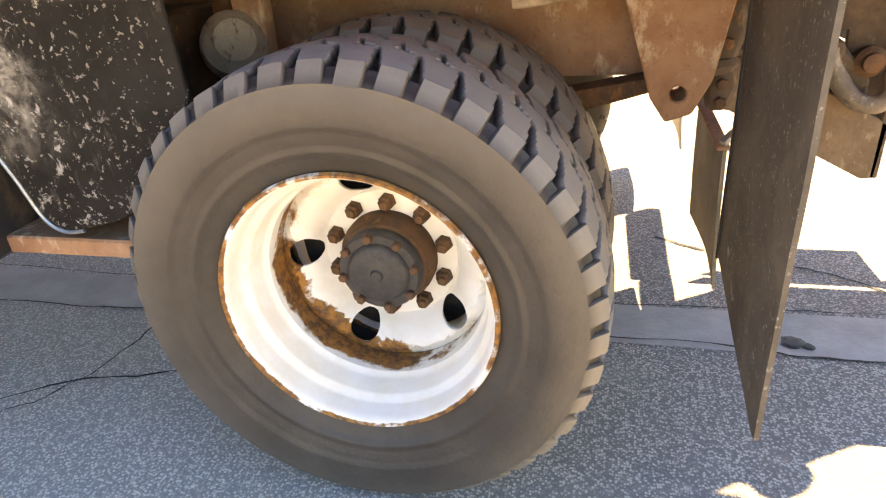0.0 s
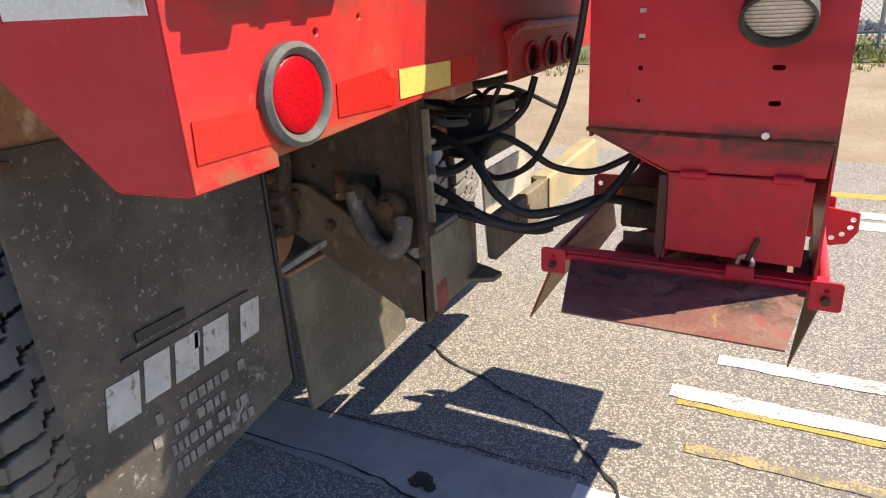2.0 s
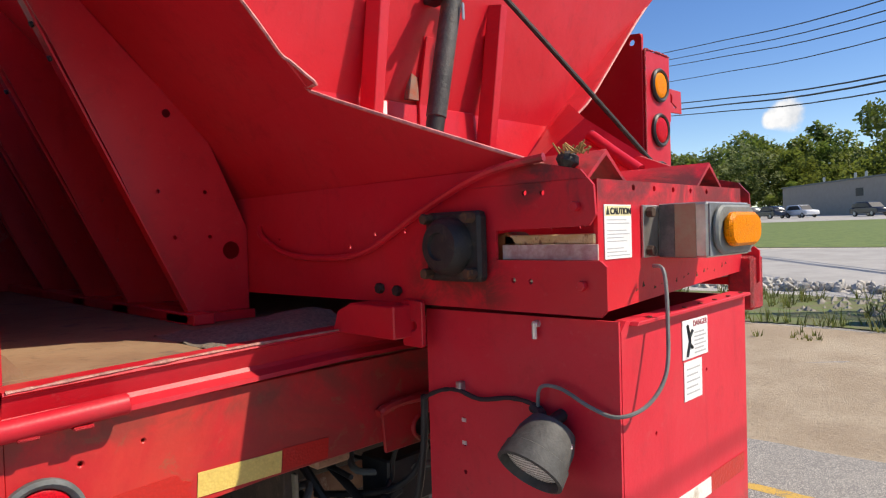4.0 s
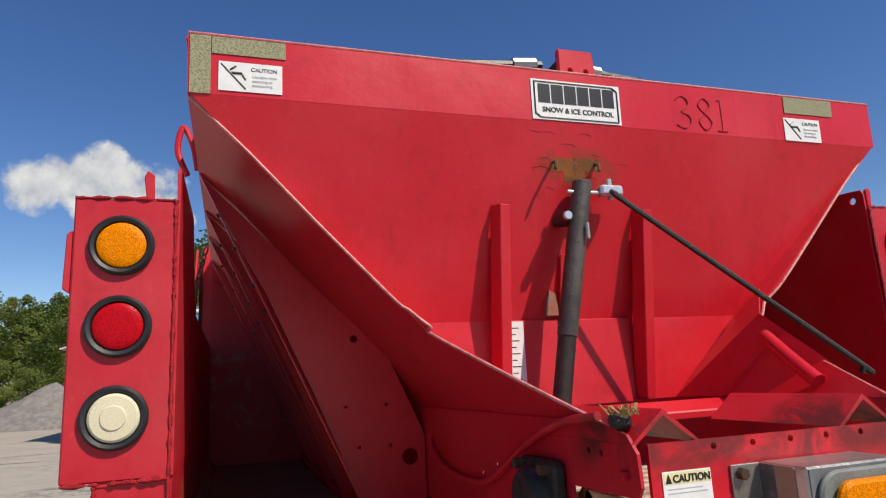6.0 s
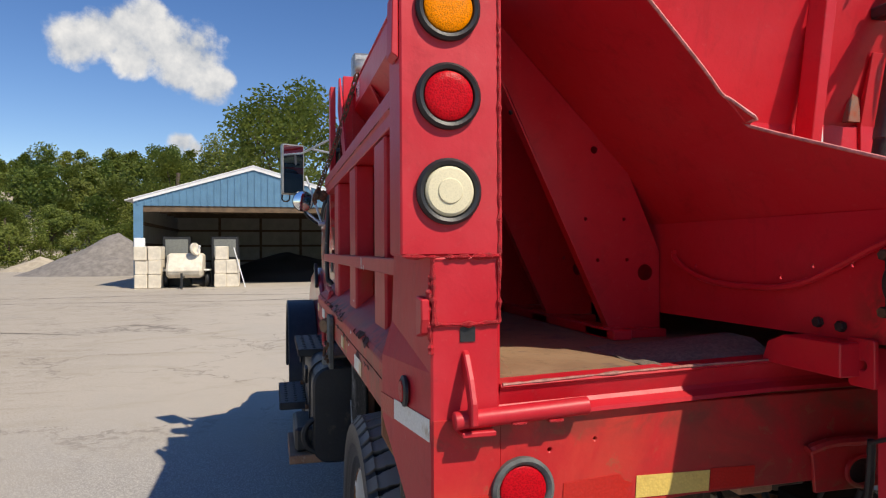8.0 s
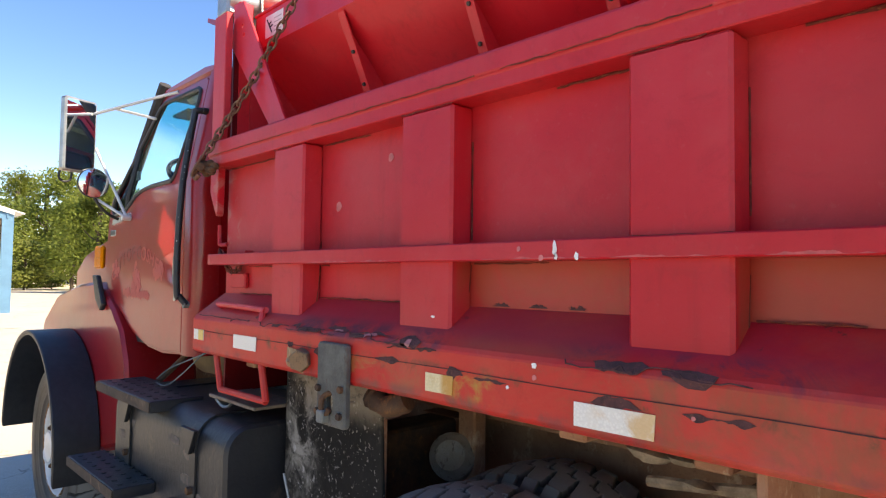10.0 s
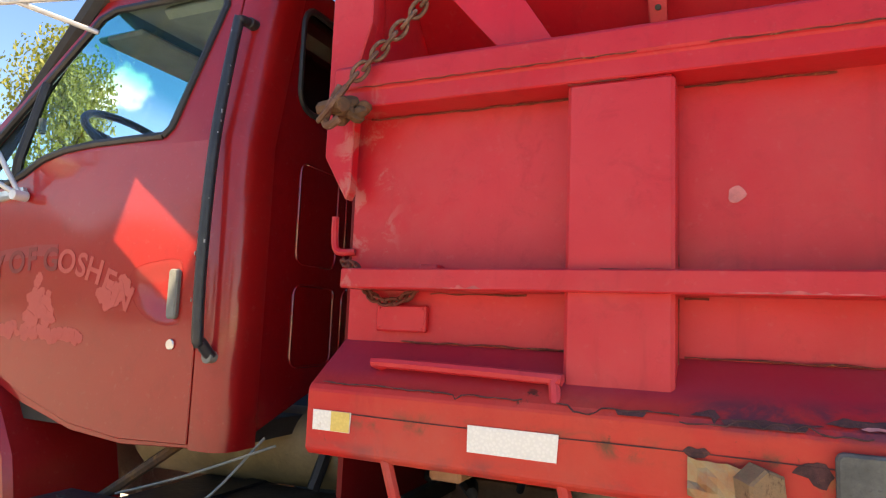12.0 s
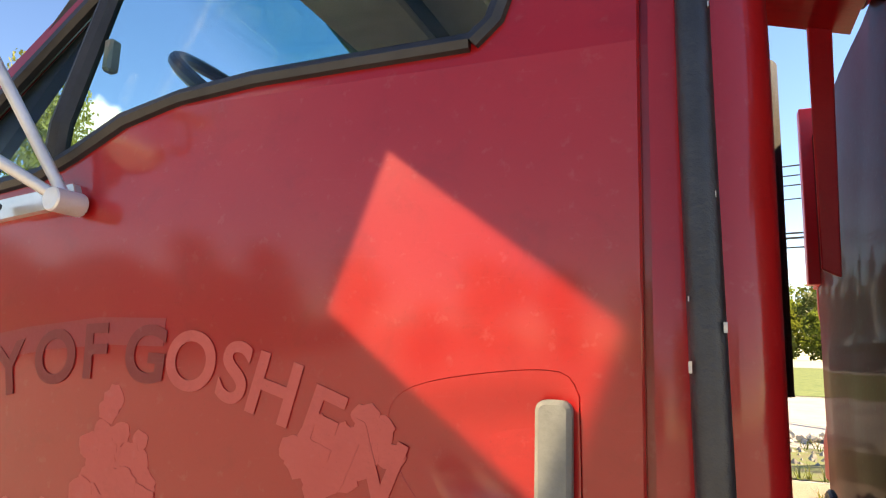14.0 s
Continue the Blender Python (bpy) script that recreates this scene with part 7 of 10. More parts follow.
p("decal_film", plate("y", [(-3.955, 1.655), (-3.90, 1.665), (-3.80, 1.680), (-3.70, 1.688), (-3.61, 1.688), (-3.61, 1.722), (-3.72, 1.722), (-3.85, 1.708), (-3.955, 1.69)], SIDE - 0.0007, SIDE - 0.0004), FILM, "dusky strip of old decal film")


def blot(cx, cz, rx, rz, seed, n=26):
    return [(cx + rx * math.cos(t) * (0.8 + 0.35 * noise.noise(Vector((math.cos(t) * 2.2, math.sin(t) * 2.2, seed)))), cz + rz * math.sin(t) * (0.8 + 0.5 * noise.noise(Vector((math.cos(t) * 3, math.sin(t) * 3, seed + 9))))) for t in np.linspace(0, 2 * math.pi * (n - 1) / n, n)]


kk = 0
r9 = random.Random(61)
for cx, cz, rx, rz, n in ((-3.665, 1.565, 0.060, 0.060, 24), (-3.74, 1.470, 0.12, 0.014, 22), (-3.57, 1.462, 0.12, 0.014, 22), (-4.00, 1.600, 0.055, 0.04, 14), (-3.36, 1.585, 0.060, 0.045, 22), (-3.65, 1.51, 0.07, 0.025, 14)):
    for i in range(n):
        a, q = r9.uniform(0, 6.28), r9.random() ** 0.5
        kk += 1
        w = r9.uniform(0.016, 0.028)
        p("decal_residue", plate("y", blot(cx + rx * q * math.cos(a), cz + rz * q * math.sin(a), w, w * r9.uniform(0.7, 1.1), kk, 16), SIDE - 0.0004 - 0.000009 * kk, SIDE - 0.0001), RESIDUE, "pale blister left by a peeled decal")
p("maker_badge", box(-4.11, -4.026, SIDE - 0.004, SIDE, 1.782, 1.816, 0.002), CHROME, "small bright maker's badge")
p("badge_plate", box(-4.105, -4.031, SIDE - 0.0052, SIDE - 0.004, 1.788, 1.810, 0.0), INK)

# roof, rear wall, windscreen, hood
p("cab_roof", plate("y", [(-2.955, 2.525), (-3.0, 2.555), (-3.15, 2.572), (-3.62, 2.560), (-3.66, 2.525), (-3.6, 2.522), (-3.0, 2.518)], SIDE + 0.10, mirrored(SIDE + 0.10), b=0.012), RED_CAB, "red cab roof")
p("roof_liner", box(-3.6, -2.98, SIDE + 0.12, mirrored(SIDE + 0.12), 2.495, 2.516, 0.004), CEILING, "beige cab headliner")
def bowed(bm):
    """Bows the cab's rear wall forward towards its far end."""
    bmesh.ops.triangulate(bm, faces=bm.faces[:])
    for y in (0.5, 0.9, 1.3, 1.7, 2.1):
        bmesh.ops.bisect_plane(bm, geom=bm.verts[:] + bm.edges[:] + bm.faces[:], plane_co=(0, y, 0), plane_no=(0, 1, 0))
    for v in bm.verts:
        v.co.x -= 0.045 * max(0.0, v.co.y - 0.2) ** 2
    return bm


rw = [rounded(y0, y1, 2.13, 2.44, 0.06, 5) for y0, y1 in ((0.29, 0.72), (0.78, 1.18), (1.25, 1.65), (1.71, 2.14))]
back = p("cab_back", bowed(plate("x", [(0.14, 1.22), (0.14, 2.0), (0.23, 2.52), (mirrored(0.23), 2.52), (mirrored(0.14), 2.0), (mirrored(0.14), 1.22), (1.9, 1.35), (0.5, 1.35)], -2.972, -2.947, rw, 0.0)), RED_GLOSS, "glossy red cab rear wall with pressed panels")
for h in rw:
    part("rear_window", bowed(plate("x", h, -2.962, -2.958)), GLASS_DARK, back).visible_shadow = False
    s = [(-2.947, u, v) for u, v in h]
    part("window_seal", bowed(tube(s + s[:1], 0.010, 8, 1)), BLACK, back, smooth=True)
for y0, y1 in ((0.32, 0.52), (0.57, 0.83), (0.88, 1.17), (1.26, 1.55), (1.60, 1.86), (1.91, 2.11)):
    for z0, z1 in ((1.69, 1.98), (1.40, 1.63)):
        lp = [(-2.946, u, v) for u, v in rounded(y0, y1, z0, z1, 0.03, 3)]
        part("pressed_bead", bowed(tube(lp + lp[:1], 0.0035, 6, 1)), RED_GLOSS, back, smooth=True)
p("cab_floor", box(-4.12, -2.97, SIDE + 0.04, mirrored(SIDE + 0.04), 1.21, 1.26, 0.0), CABDARK)
p("dash", plate("y", [(-4.12, 1.30), (-4.12, 1.93), (-4.02, 1.95), (-3.86, 1.93), (-3.84, 1.75), (-3.95, 1.30)], SIDE + 0.05, mirrored(SIDE + 0.05), b=0.012), CABDARK, "dark dashboard")
for y in (0.50, 1.85):
    p("seat_back", plate("y", [(-3.08, 1.70), (-3.02, 2.36), (-3.07, 2.40), (-3.14, 2.36), (-3.22, 1.70)], y - 0.24, y + 0.24, b=0.03), CABDARK, "dark cab seat")
    p("seat_cushion", box(-3.62, -3.08, y - 0.25, y + 0.25, 1.56, 1.72, 0.03), CABDARK)
sw = lathe([(0.215 + 0.014 * math.cos(a), 0.014 * math.sin(a)) for a in np.linspace(0, 2 * math.pi, 10)[:-1]], (-3.80, 0.50, 2.13), (0.62, 0, 0.78), 40, closed=True)
p("steering_wheel", sw, BLACK, "black steering wheel", smooth=True)
for a in (0.4, 2.5, 4.6):
    u = Vector((0.78, 0, -0.62))
    v = Vector((0, 1, 0))
    c0 = Vector((-3.80, 0.50, 2.13))
    p("wheel_spoke", cyl(c0 - Vector((0.62, 0, 0.78)) * 0.03, c0 + (u * math.cos(a) + v * math.sin(a)) * 0.21, 0.012, 8), BLACK, smooth=True)
p("steering_column", cyl((-3.83, 0.50, 2.09), (-4.05, 0.50, 1.75), 0.03, 12), BLACK, smooth=True)
def screen(z0, z1, out=0.0):
    """A bowed strip of the windscreen between two heights."""
    bm = bmesh.new()
    rows = []
    for z in (z0, (z0 + z1) / 2, z1):
        t = (z - 1.94) / 0.60
        e = 0.17 + 0.06 * t
        row = []
        for k in range(17):
            u = k / 8 - 1
            row.append(bm.verts.new((-4.14 + 0.44 * t - 0.25 * (1 - u * u) - out, MID + u * (MID - e), z)))
        rows.append(row)
    for a, b in zip(rows, rows[1:]):
        for k in range(16):
            bm.faces.new((a[k], a[k + 1], b[k + 1], b[k]))
    return bm


wsp = p("windscreen", screen(1.94, 2.33), GLASS, "laminated windscreen", smooth=True)
wsp.visible_shadow = False
sbp = p("shade_band", screen(2.331, 2.545), GLASS_TINT, "blue-green tinted band at the top of the windscreen", smooth=True)
sbp.visible_shadow = False
bm = bmesh.new()
hd = []
for k in range(17):
    u = k / 8 - 1
    x = -4.14 + 0.44 - 0.25 * (1 - u * u)
    y = MID + u * (MID - 0.23)
    hd.append([bm.verts.new(v) for v in ((x - 0.01, y, 2.545), (x + 0.03, y, 2.535), (-3.60, y, 2.520), (-3.60, y, 2.565), (x - 0.005, y, 2.560))])
for a, b in zip(hd, hd[1:]):
    for q in range(5):
        bm.faces.new((a[q], a[(q + 1) % 5], b[(q + 1) % 5], b[q]))
p("screen_header", bm, CABDARK, "dark windscreen header")
p("cowl", plate("z", [(-4.14, 0.2)] + [(-4.14 - 0.25 * (1 - u * u) - 0.02, MID + u * (MID - 0.17)) for u in np.linspace(-1, 1, 13)] + [(-4.14, mirrored(0.2))], 1.90, 1.945), CABDARK)
for y in (0.14, mirrored(0.14)):
    p("windscreen_pillar", tube([(-4.14, y, 1.93), (-3.65, y + (0.05 if y < 1 else -0.05), 2.59)], 0.032, 8, 1), CABDARK, smooth=True)
p("sun_visor", box(-3.84, -3.62, 0.30, 0.95, 2.462, 2.482, 0.008), CEILING, "beige sun visor")
p("sun_visor", box(-3.84, -3.62, 1.45, 2.10, 2.462, 2.482, 0.008), CEILING, "beige sun visor")
p("roof_console", box(-3.45, -3.05, 0.22, 1.2, 2.45, 2.495, 0.02), CEILING)
p("roof_speaker", lathe([(0.09, 0), (0.085, 0.012), (0.06, 0.018), (0, 0.012)], (-3.2, 0.42, 2.45), (0, 0, -1), 28), CABDARK, smooth=True)
p("hood", plate("y", [(-4.12, 1.20), (-4.12, 1.90), (-4.5, 1.87), (-5.3, 1.72), (-5.52, 1.60), (-5.58, 1.0), (-5.5, 0.8), (-4.9, 0.8)], 0.26, mirrored(0.26), b=0.03), RED_CAB, "red sloping hood", smooth=True)
p("bumper", box(-5.74, -5.58, 0.12, mirrored(0.12), 0.45, 0.75, 0.03), STAINLESS)

# exhaust stack behind the cab
SX_, SY_ = -2.900, 1.75
stk = p("exhaust_pipe", lathe([(0, 1.58), (0.05, 1.58), (0.098, 1.62), (0.102, 1.65), (0.102, 2.55), (0.095, 2.59), (0.055, 2.61), (0.052, 2.76), (0.042, 2.79), (0.0, 2.80)], (SX_, SY_, 0), (0, 0, 1), 32), rusty("brown_exhaust_steel", (0.09, 0.045, 0.012), (0.14, 0.075, 0.02), (0.05, 0.03, 0.015), 0.45, 4, 0.5), "brown heat-stained exhaust muffler", smooth=True)
part("tail_pipe", cyl((SX_, SY_, 0.9), (SX_, SY_, 1.60), 0.045, 20), BLACK_IRON, stk, smooth=True)
hs = [(SX_ + 0.125 * math.cos(radians(a)), SY_ + 0.125 * math.sin(radians(a))) for a in range(-60, 65, 10)]
hs2 = [(SX_ + 0.121 * math.cos(radians(a)), SY_ + 0.121 * math.sin(radians(a))) for a in range(64, -61, -10)]
part("heat_shield", plate("z", hs + hs2, 1.60, 2.66), BLACK_IRON, stk, "dark perforated heat shield")
for k in range(50):
    z = 1.62 + k * 0.0195
    c = Vector((SX_ + 0.127 * math.cos(radians(-60)), SY_ + 0.127 * math.sin(radians(-60)), z))
    part("shield_rib", box(c.x - 0.006, c.x + 0.010, c.y - 0.006, c.y + 0.006, z, z + 0.010, 0.0), RUST, stk)
for z in (1.66, 2.46):
    part("stack_clamp", lathe([(0.103, 0), (0.109, 0.004), (0.109, 0.024), (0.103, 0.028)], (SX_, SY_, z), (0, 0, 1), 28), RUST, stk, smooth=True)
part("stack_bracket", box(-3.06, -2.96, SY_ - 0.04, SY_ + 0.04, 2.36, 2.42, 0.004), BLACK, stk)
part("stack_foot", box(-3.06, -2.80, SY_ - 0.03, SY_ + 0.03, 1.555, 1.575, 0.003), BLACK, stk)
rnd = random.Random(21)
for i in range(12):
    x0, y0 = -2.9 + rnd.uniform(0, 0.22), 0.35 + i * 0.12
    p("hose", tube([(x0, y0, 1.08), (x0 + rnd.uniform(-0.1, 0.1), y0 + 0.1, 1.24 + rnd.uniform(0, 0.1)), (x0 + rnd.uniform(-0.1, 0.1), y0 + 0.3, 1.22 + rnd.uniform(-0.06, 0.1)), (x0, y0 + 0.4, 1.08)], rnd.choice((0.012, 0.018, 0.024)), 7, 7), RUBBER, smooth=True)
p("frame_deck", box(-3.0, -2.63, 0.45, 2.0, 1.02, 1.07, 0.0), BLACK_IRON)
p("bed_hook", tube([(-2.643, 0.06, 1.770), (-2.643, 0.06, 1.735), (-2.640, 0.06, 1.704), (-2.628, 0.06, 1.690), (-2.595, 0.072, 1.691)], 0.0085, 8, 4), RED, "red bent-rod hook", smooth=True)
p("bed_hook", tube([(-2.60, 0.012, 1.415), (-2.620, 0.012, 1.414), (-2.632, 0.012, 1.398), (-2.632, 0.012, 1.300), (-2.620, 0.012, 1.286), (-2.60, 0.012, 1.284)], 0.009, 8, 4), RED, smooth=True)

# ---------- chain ----------
chain = thing("tie_chain", -2.606, -0.01, 2.0, "rusty tie-down chain hooked to the bed rail", "chain")
c0, c1 = Vector((-2.555, -0.045, 2.04)), Vector((-2.18, 0.14, 2.64))
LNK = 0.046
nl = int((c1 - c0).length / (LNK * 0.74))
loop2 = [(0.018 * math.cos(t), 0.025 * math.sin(t)) for t in np.linspace(0, 2 * math.pi, 13)]
CHAIN = rusty("chain_rust", (0.14, 0.06, 0.035), (0.22, 0.11, 0.07), (0.30, 0.20, 0.15), 0.7, 30, 0.3)
d = (c1 - c0).normalized()
u0 = d.orthogonal().normalized()
w0 = d.cross(u0)
for i in range(nl):
    c = c0 + d * (i * LNK * 0.74) - Vector((0, 0, 1)) * 0.03 * math.sin(math.pi * i / nl)
    s = u0 if i % 2 else w0
    part("chain_link", tube([c + s * a * 0.75 + d * b for a, b in loop2], 0.0045, 6, 1), CHAIN, chain, smooth=True)
part("end_link", tube([c0 + w0 * a * 1.1 + d * (b * 1.9 - 0.06) for a, b in loop2], 0.0065, 6, 1), CHAIN, chain, "long rusty end link", smooth=True)
part("grab_hook", tube([(-2.575, -0.05, 2.03), (-2.59, -0.06, 1.99), (-2.60, -0.065, 1.955), (-2.585, -0.07, 1.94), (-2.565, -0.065, 1.955)], 0.009, 8, 5), CHAIN, chain, smooth=True)
part("hook_bolt", cyl((-2.635, -0.03, 1.992), (-2.555, -0.065, 1.985), 0.017, 8), RUST, chain, smooth=True)
part("hook_bolt", cyl((-2.575, -0.008, 1.995), (-2.575, -0.06, 1.985), 0.024, 10), RUST, chain, smooth=True)
for k in range(7):
    r7 = random.Random(500 + k)
    c = Vector((-2.57 + r7.uniform(-0.03, 0.05), -0.025 + r7.uniform(-0.01, 0.01), 1.985 + r7.uniform(-0.03, 0.03)))
    part("rust_lump", lathe([(0, -0.014), (0.012, -0.01), (0.018, 0.0), (0.013, 0.01), (0, 0.014)], c, (r7.uniform(-1, 1), r7.uniform(-1, 1), 1), 9), RUST, chain, smooth=True)

# short chain slung round the rub rail, and a tab on the panel above it
SLING = rusty("dark_rusty_chain_red", (0.10, 0.018, 0.014), (0.16, 0.03, 0.02), (0.07, 0.03, 0.02), 0.8, 40)
sling = thing("rail_chain", -2.50, 0.045, 1.60, "short rusty red chain slung behind the rub rail", "chain")
run = smooth_path([(-2.612, 0.055, 1.664), (-2.575, 0.035, 1.658), (-2.555, 0.045, 1.63), (-2.535, 0.050, 1.594), (-2.49, 0.050, 1.580), (-2.44, 0.050, 1.597), (-2.425, 0.050, 1.62)], 3)
for i, (a, b) in enumerate(zip(run, run[1:])):
    t_ = (b - a).normalized()
    s_1 = t_.orthogonal().normalized()
    s_2 = s_1 if i % 2 else t_.cross(s_1)
    c = (a + b) / 2
    part("chain_link", tube([c + s_2 * u * 0.55 + t_ * v * 0.62 for u, v in loop2], 0.0032, 6, 1), SLING, sling, smooth=True)
p("panel_tab", box(-2.416, -2.376, 0.040, 0.0745, 1.650, 1.661, 0.002), RED, "small red tab on the side panel")

# ---------- salt spreader ----------
sp = thing("salt_spreader", -1.1, MID, 1.40, "red steel V-box salt spreader riding in the dump body", "salt spreader")


def q_(name, bm, mat=None, label="", parent=None, smooth=False):
    return part(name, bm, mat or RED_SPREAD, parent or sp, label, smooth)


HL, HR = 0.165, mirrored(0.165)
HX0 = -2.585


def slab(pts, th, mat, name, label="", parent=None):
    """A sheet through the given points, with thickness along its normal."""
    bm = bmesh.new()
    vs = [bm.verts.new(v) for v in pts]
    f = bm.faces.new(vs)
    bm.normal_update()
    n = f.normal.copy()
    ext = bmesh.ops.extrude_face_region(bm, geom=[f])
    bmesh.ops.translate(bm, verts=[g for g in ext["geom"] if isinstance(g, bmesh.types.BMVert)], vec=n * th)
    bmesh.ops.triangulate(bm, faces=[x for x in bm.faces if len(x.verts) > 4])
    return q_(name, bm, mat, label, parent)


for s in (0, 1):
    S = (lambda v: v) if s == 0 else mirrored
    notch = [(0.050, S(0.30), 2.372), (0.045, S(0.45), 2.215), (0.042, S(0.60), 2.062), (0.030, S(0.655), 2.012), (0.036, S(0.675), 1.998), (0.052, S(0.70), 1.972), (0.060, S(0.722), 1.952), (0.034, S(0.724), 1.942)]
    slab([(HX0, S(HL), 2.50), (0.052, S(HL), 2.50)] + notch + [(0.30, S(0.80), 1.835), (0.54, S(0.872), 1.742), (HX0, S(0.872), 1.742)], 0.005 if s == 0 else -0.005, RED_SPREAD, "hopper_side", "sloping red hopper side with a bent rear lip")
    q_("hopper_band", box(HX0, 0.052, *sorted((S(HL), S(HL + 0.006))), 2.50, 2.645, 0.001))
    q_("rolled_rim", cyl((HX0, S(HL), 2.645), (0.052, S(HL), 2.645), 0.007, 8), smooth=True)
    q_("side_edge", tube([(0.055, S(HL), 2.50)] + [(a + 0.002, b, c) for a, b, c in notch] + [(0.30, S(0.80), 1.836), (0.54, S(0.872), 1.743)], 0.004, 6, 3), plain("worn_pink_edge", (0.62, 0.22, 0.20), 0.5, var=0.3, scale=60), "worn bright sheet edge")
    # conveyor sill
    q_("conveyor_side", plate("y", [(HX0, 1.452), (0.20, 1.475), (0.655, 1.478), (0.667, 1.49), (0.667, 1.562), (0.655, 1.572), (0.43, 1.572), (0.43, 1.628), (0.635, 1.632), (0.648, 1.65), (0.645, 1.70), (0.62, 1.728), (0.545, 1.7445), (HX0, 1.7465)], *sorted((S(0.866), S(0.872))), [ring(x, z, 0.0055, 8) for x, z in ((0.067, 1.629), (-0.03, 1.60), (0.17, 1.633), (0.50, 1.695), (0.54, 1.693), (0.47, 1.535), (0.51, 1.533), (-0.35, 1.62))], 0.0), RED_SPREAD, "red conveyor sill plate with bolt holes")
    for x, z in ((0.085, 1.505), (0.145, 1.502)):
        q_("sill_bolt", cyl((x, S(0.866), z), (x, S(0.852), z), 0.012, 6), BLACK_IRON)
    for x, z in ((0.612, 1.665), (0.622, 1.530)):
        q_("sill_bolt", cyl((x, S(0.866), z), (x, S(0.854), z), 0.009, 6), RED_SPREAD)
    q_("foot_bracket", plate("y", [(-0.02, 1.405), (0.0, 1.455), (0.05, 1.475), (0.20, 1.475), (0.20, 1.405)], *sorted((S(0.80), S(0.864))), b=0.003), RED_SPREAD, "red foot bracket on the tail ledge")
    q_("tab", plate("y", rounded(0.172, 0.235, 1.385, 1.485, 0.006, 2), *sorted((S(0.848), S(0.860))), [ring(0.206, 1.43, 0.011, 10)], 0.002), RED_SPREAD, "red tab with a bolt hole")
    br = q_("bearing", plate("y", rounded(0.262, 0.412, 1.53, 1.668, 0.012, 3), *sorted((S(0.838), S(0.865))), b=0.006), BLACK_IRON, "greasy black flange bearing")
    part("bearing_cap", lathe([(0.058, 0.0), (0.056, 0.022), (0.045, 0.034), (0.028, 0.036), (0.026, 0.03), (0, 0.03)], (0.335, S(0.838), 1.60), (0, -1 if s == 0 else 1, 0), 28), BLACK_IRON, br, smooth=True)
    for a, b in ((0.278, 1.545), (0.396, 1.548), (0.280, 1.655), (0.394, 1.655)):
        part("bearing_bolt", cyl((a, S(0.84), b), (a, S(0.815), b), 0.011, 6), RUST, br)
    # gussets
    for x in (-0.53, -0.98, -1.42, -1.99):
        go = [(0.172, 2.49), (0.20, 2.43), (0.365, 2.129), (0.52, 1.79), (0.672, 1.43), (0.70, 1.424), (0.862, 1.424), (0.862, 1.66), (0.840, 1.71), (0.745, 1.925), (0.60, 2.06), (0.21, 2.455)]
        gs = q_("gusset", plate("x", [(S(u), v) for u, v in go], x - 0.003, x + 0.003, [ring(S(0.812), 1.595, 0.026, 14), ring(S(0.64), 1.97, 0.012, 10), ring(S(0.61), 1.76, 0.006, 8), ring(S(0.74), 1.76, 0.006, 8), ring(S(0.65), 1.635, 0.006, 8), ring(S(0.75), 1.635, 0.006, 8)], 0.0), RED_SPREAD, "red support gusset with holes")
        fl = slab([(x + 0.003, S(0.168), 2.49), (x + 0.038, S(0.168), 2.49), (x + 0.038, S(0.666), 1.435), (x + 0.003, S(0.666), 1.435)], 0.005, RED_SPREAD, "gusset_flange", "", gs)
        for t in (0.12, 0.22, 0.33, 0.40):
            yy, zz = 0.168 + 0.498 * t, 2.49 - 1.055 * t
            part("slot", cyl((x + 0.02, S(yy - 0.0065), zz - 0.003), (x + 0.02, S(yy + 0.002), zz + 0.001), 0.007, 8), INK, gs)
        part("gusset_foot", plate("y", [(x - 0.10, 1.399), (x + 0.04, 1.399), (x + 0.04, 1.423), (x - 0.10, 1.423)], *sorted((S(0.66), S(0.86)))), RED_SPREAD, gs)
    q_("base_runner", box(HX0, -0.45, *sorted((S(0.66), S(0.72))), 1.399, 1.43, 0.003))
    q_("front_brace", plate("y", [(-2.60, 2.50), (-2.55, 2.66), (-2.50, 2.66), (-2.15, 2.12), (-2.25, 2.10)], *sorted((S(0.066), S(0.076))), [ring(-2.505, 2.56, 0.008, 8), ring(-2.49, 2.52, 0.008, 8)], 0.001), RED_SPREAD, "slanted red brace with bolt holes")
    q_("front_leg", plate("y", [(-2.655, 2.0), (-2.655, 2.70), (-2.60, 2.70), (-2.60, 2.0)], *sorted((S(0.10), S(0.16))), b=0.003))
    q_("lift_hook", tube([(-0.55, S(0.13), 2.50), (-0.55, S(0.10), 2.58), (-0.55, S(0.115), 2.66), (-0.55, S(0.145), 2.60), (-0.55, S(0.16), 2.52)], 0.010, 8, 5), smooth=True)

# rear wall leaning out over the conveyor, upright band above it, and the feed gate
def wall_x(z):
    return -0.070 + 0.27 * max(0.0, z - 1.975)


BACK = [(HL, 2.50), (0.722, 1.945), (0.94, 1.745), (mirrored(0.94), 1.745), (mirrored(0.722), 1.945), (HR, 2.50)]
bm = bmesh.new()
rows = []
for z in (1.745, 1.86, 1.975, 2.10, 2.2, 2.3, 2.40, 2.502):
    y0 = HL + 0.004 + max(0.0, (2.50 - z)) * (0.722 - HL) / 0.555 if z > 1.945 else 0.722 + (1.945 - z) * 1.09
    rows.append([bm.verts.new((wall_x(z), y0 + (mirrored(y0) - y0) * k / 12, z)) for k in range(13)])
for a, b in zip(rows, rows[1:]):
    for k in range(12):
        bm.faces.new((a[k], a[k + 1], b[k + 1], b[k]))
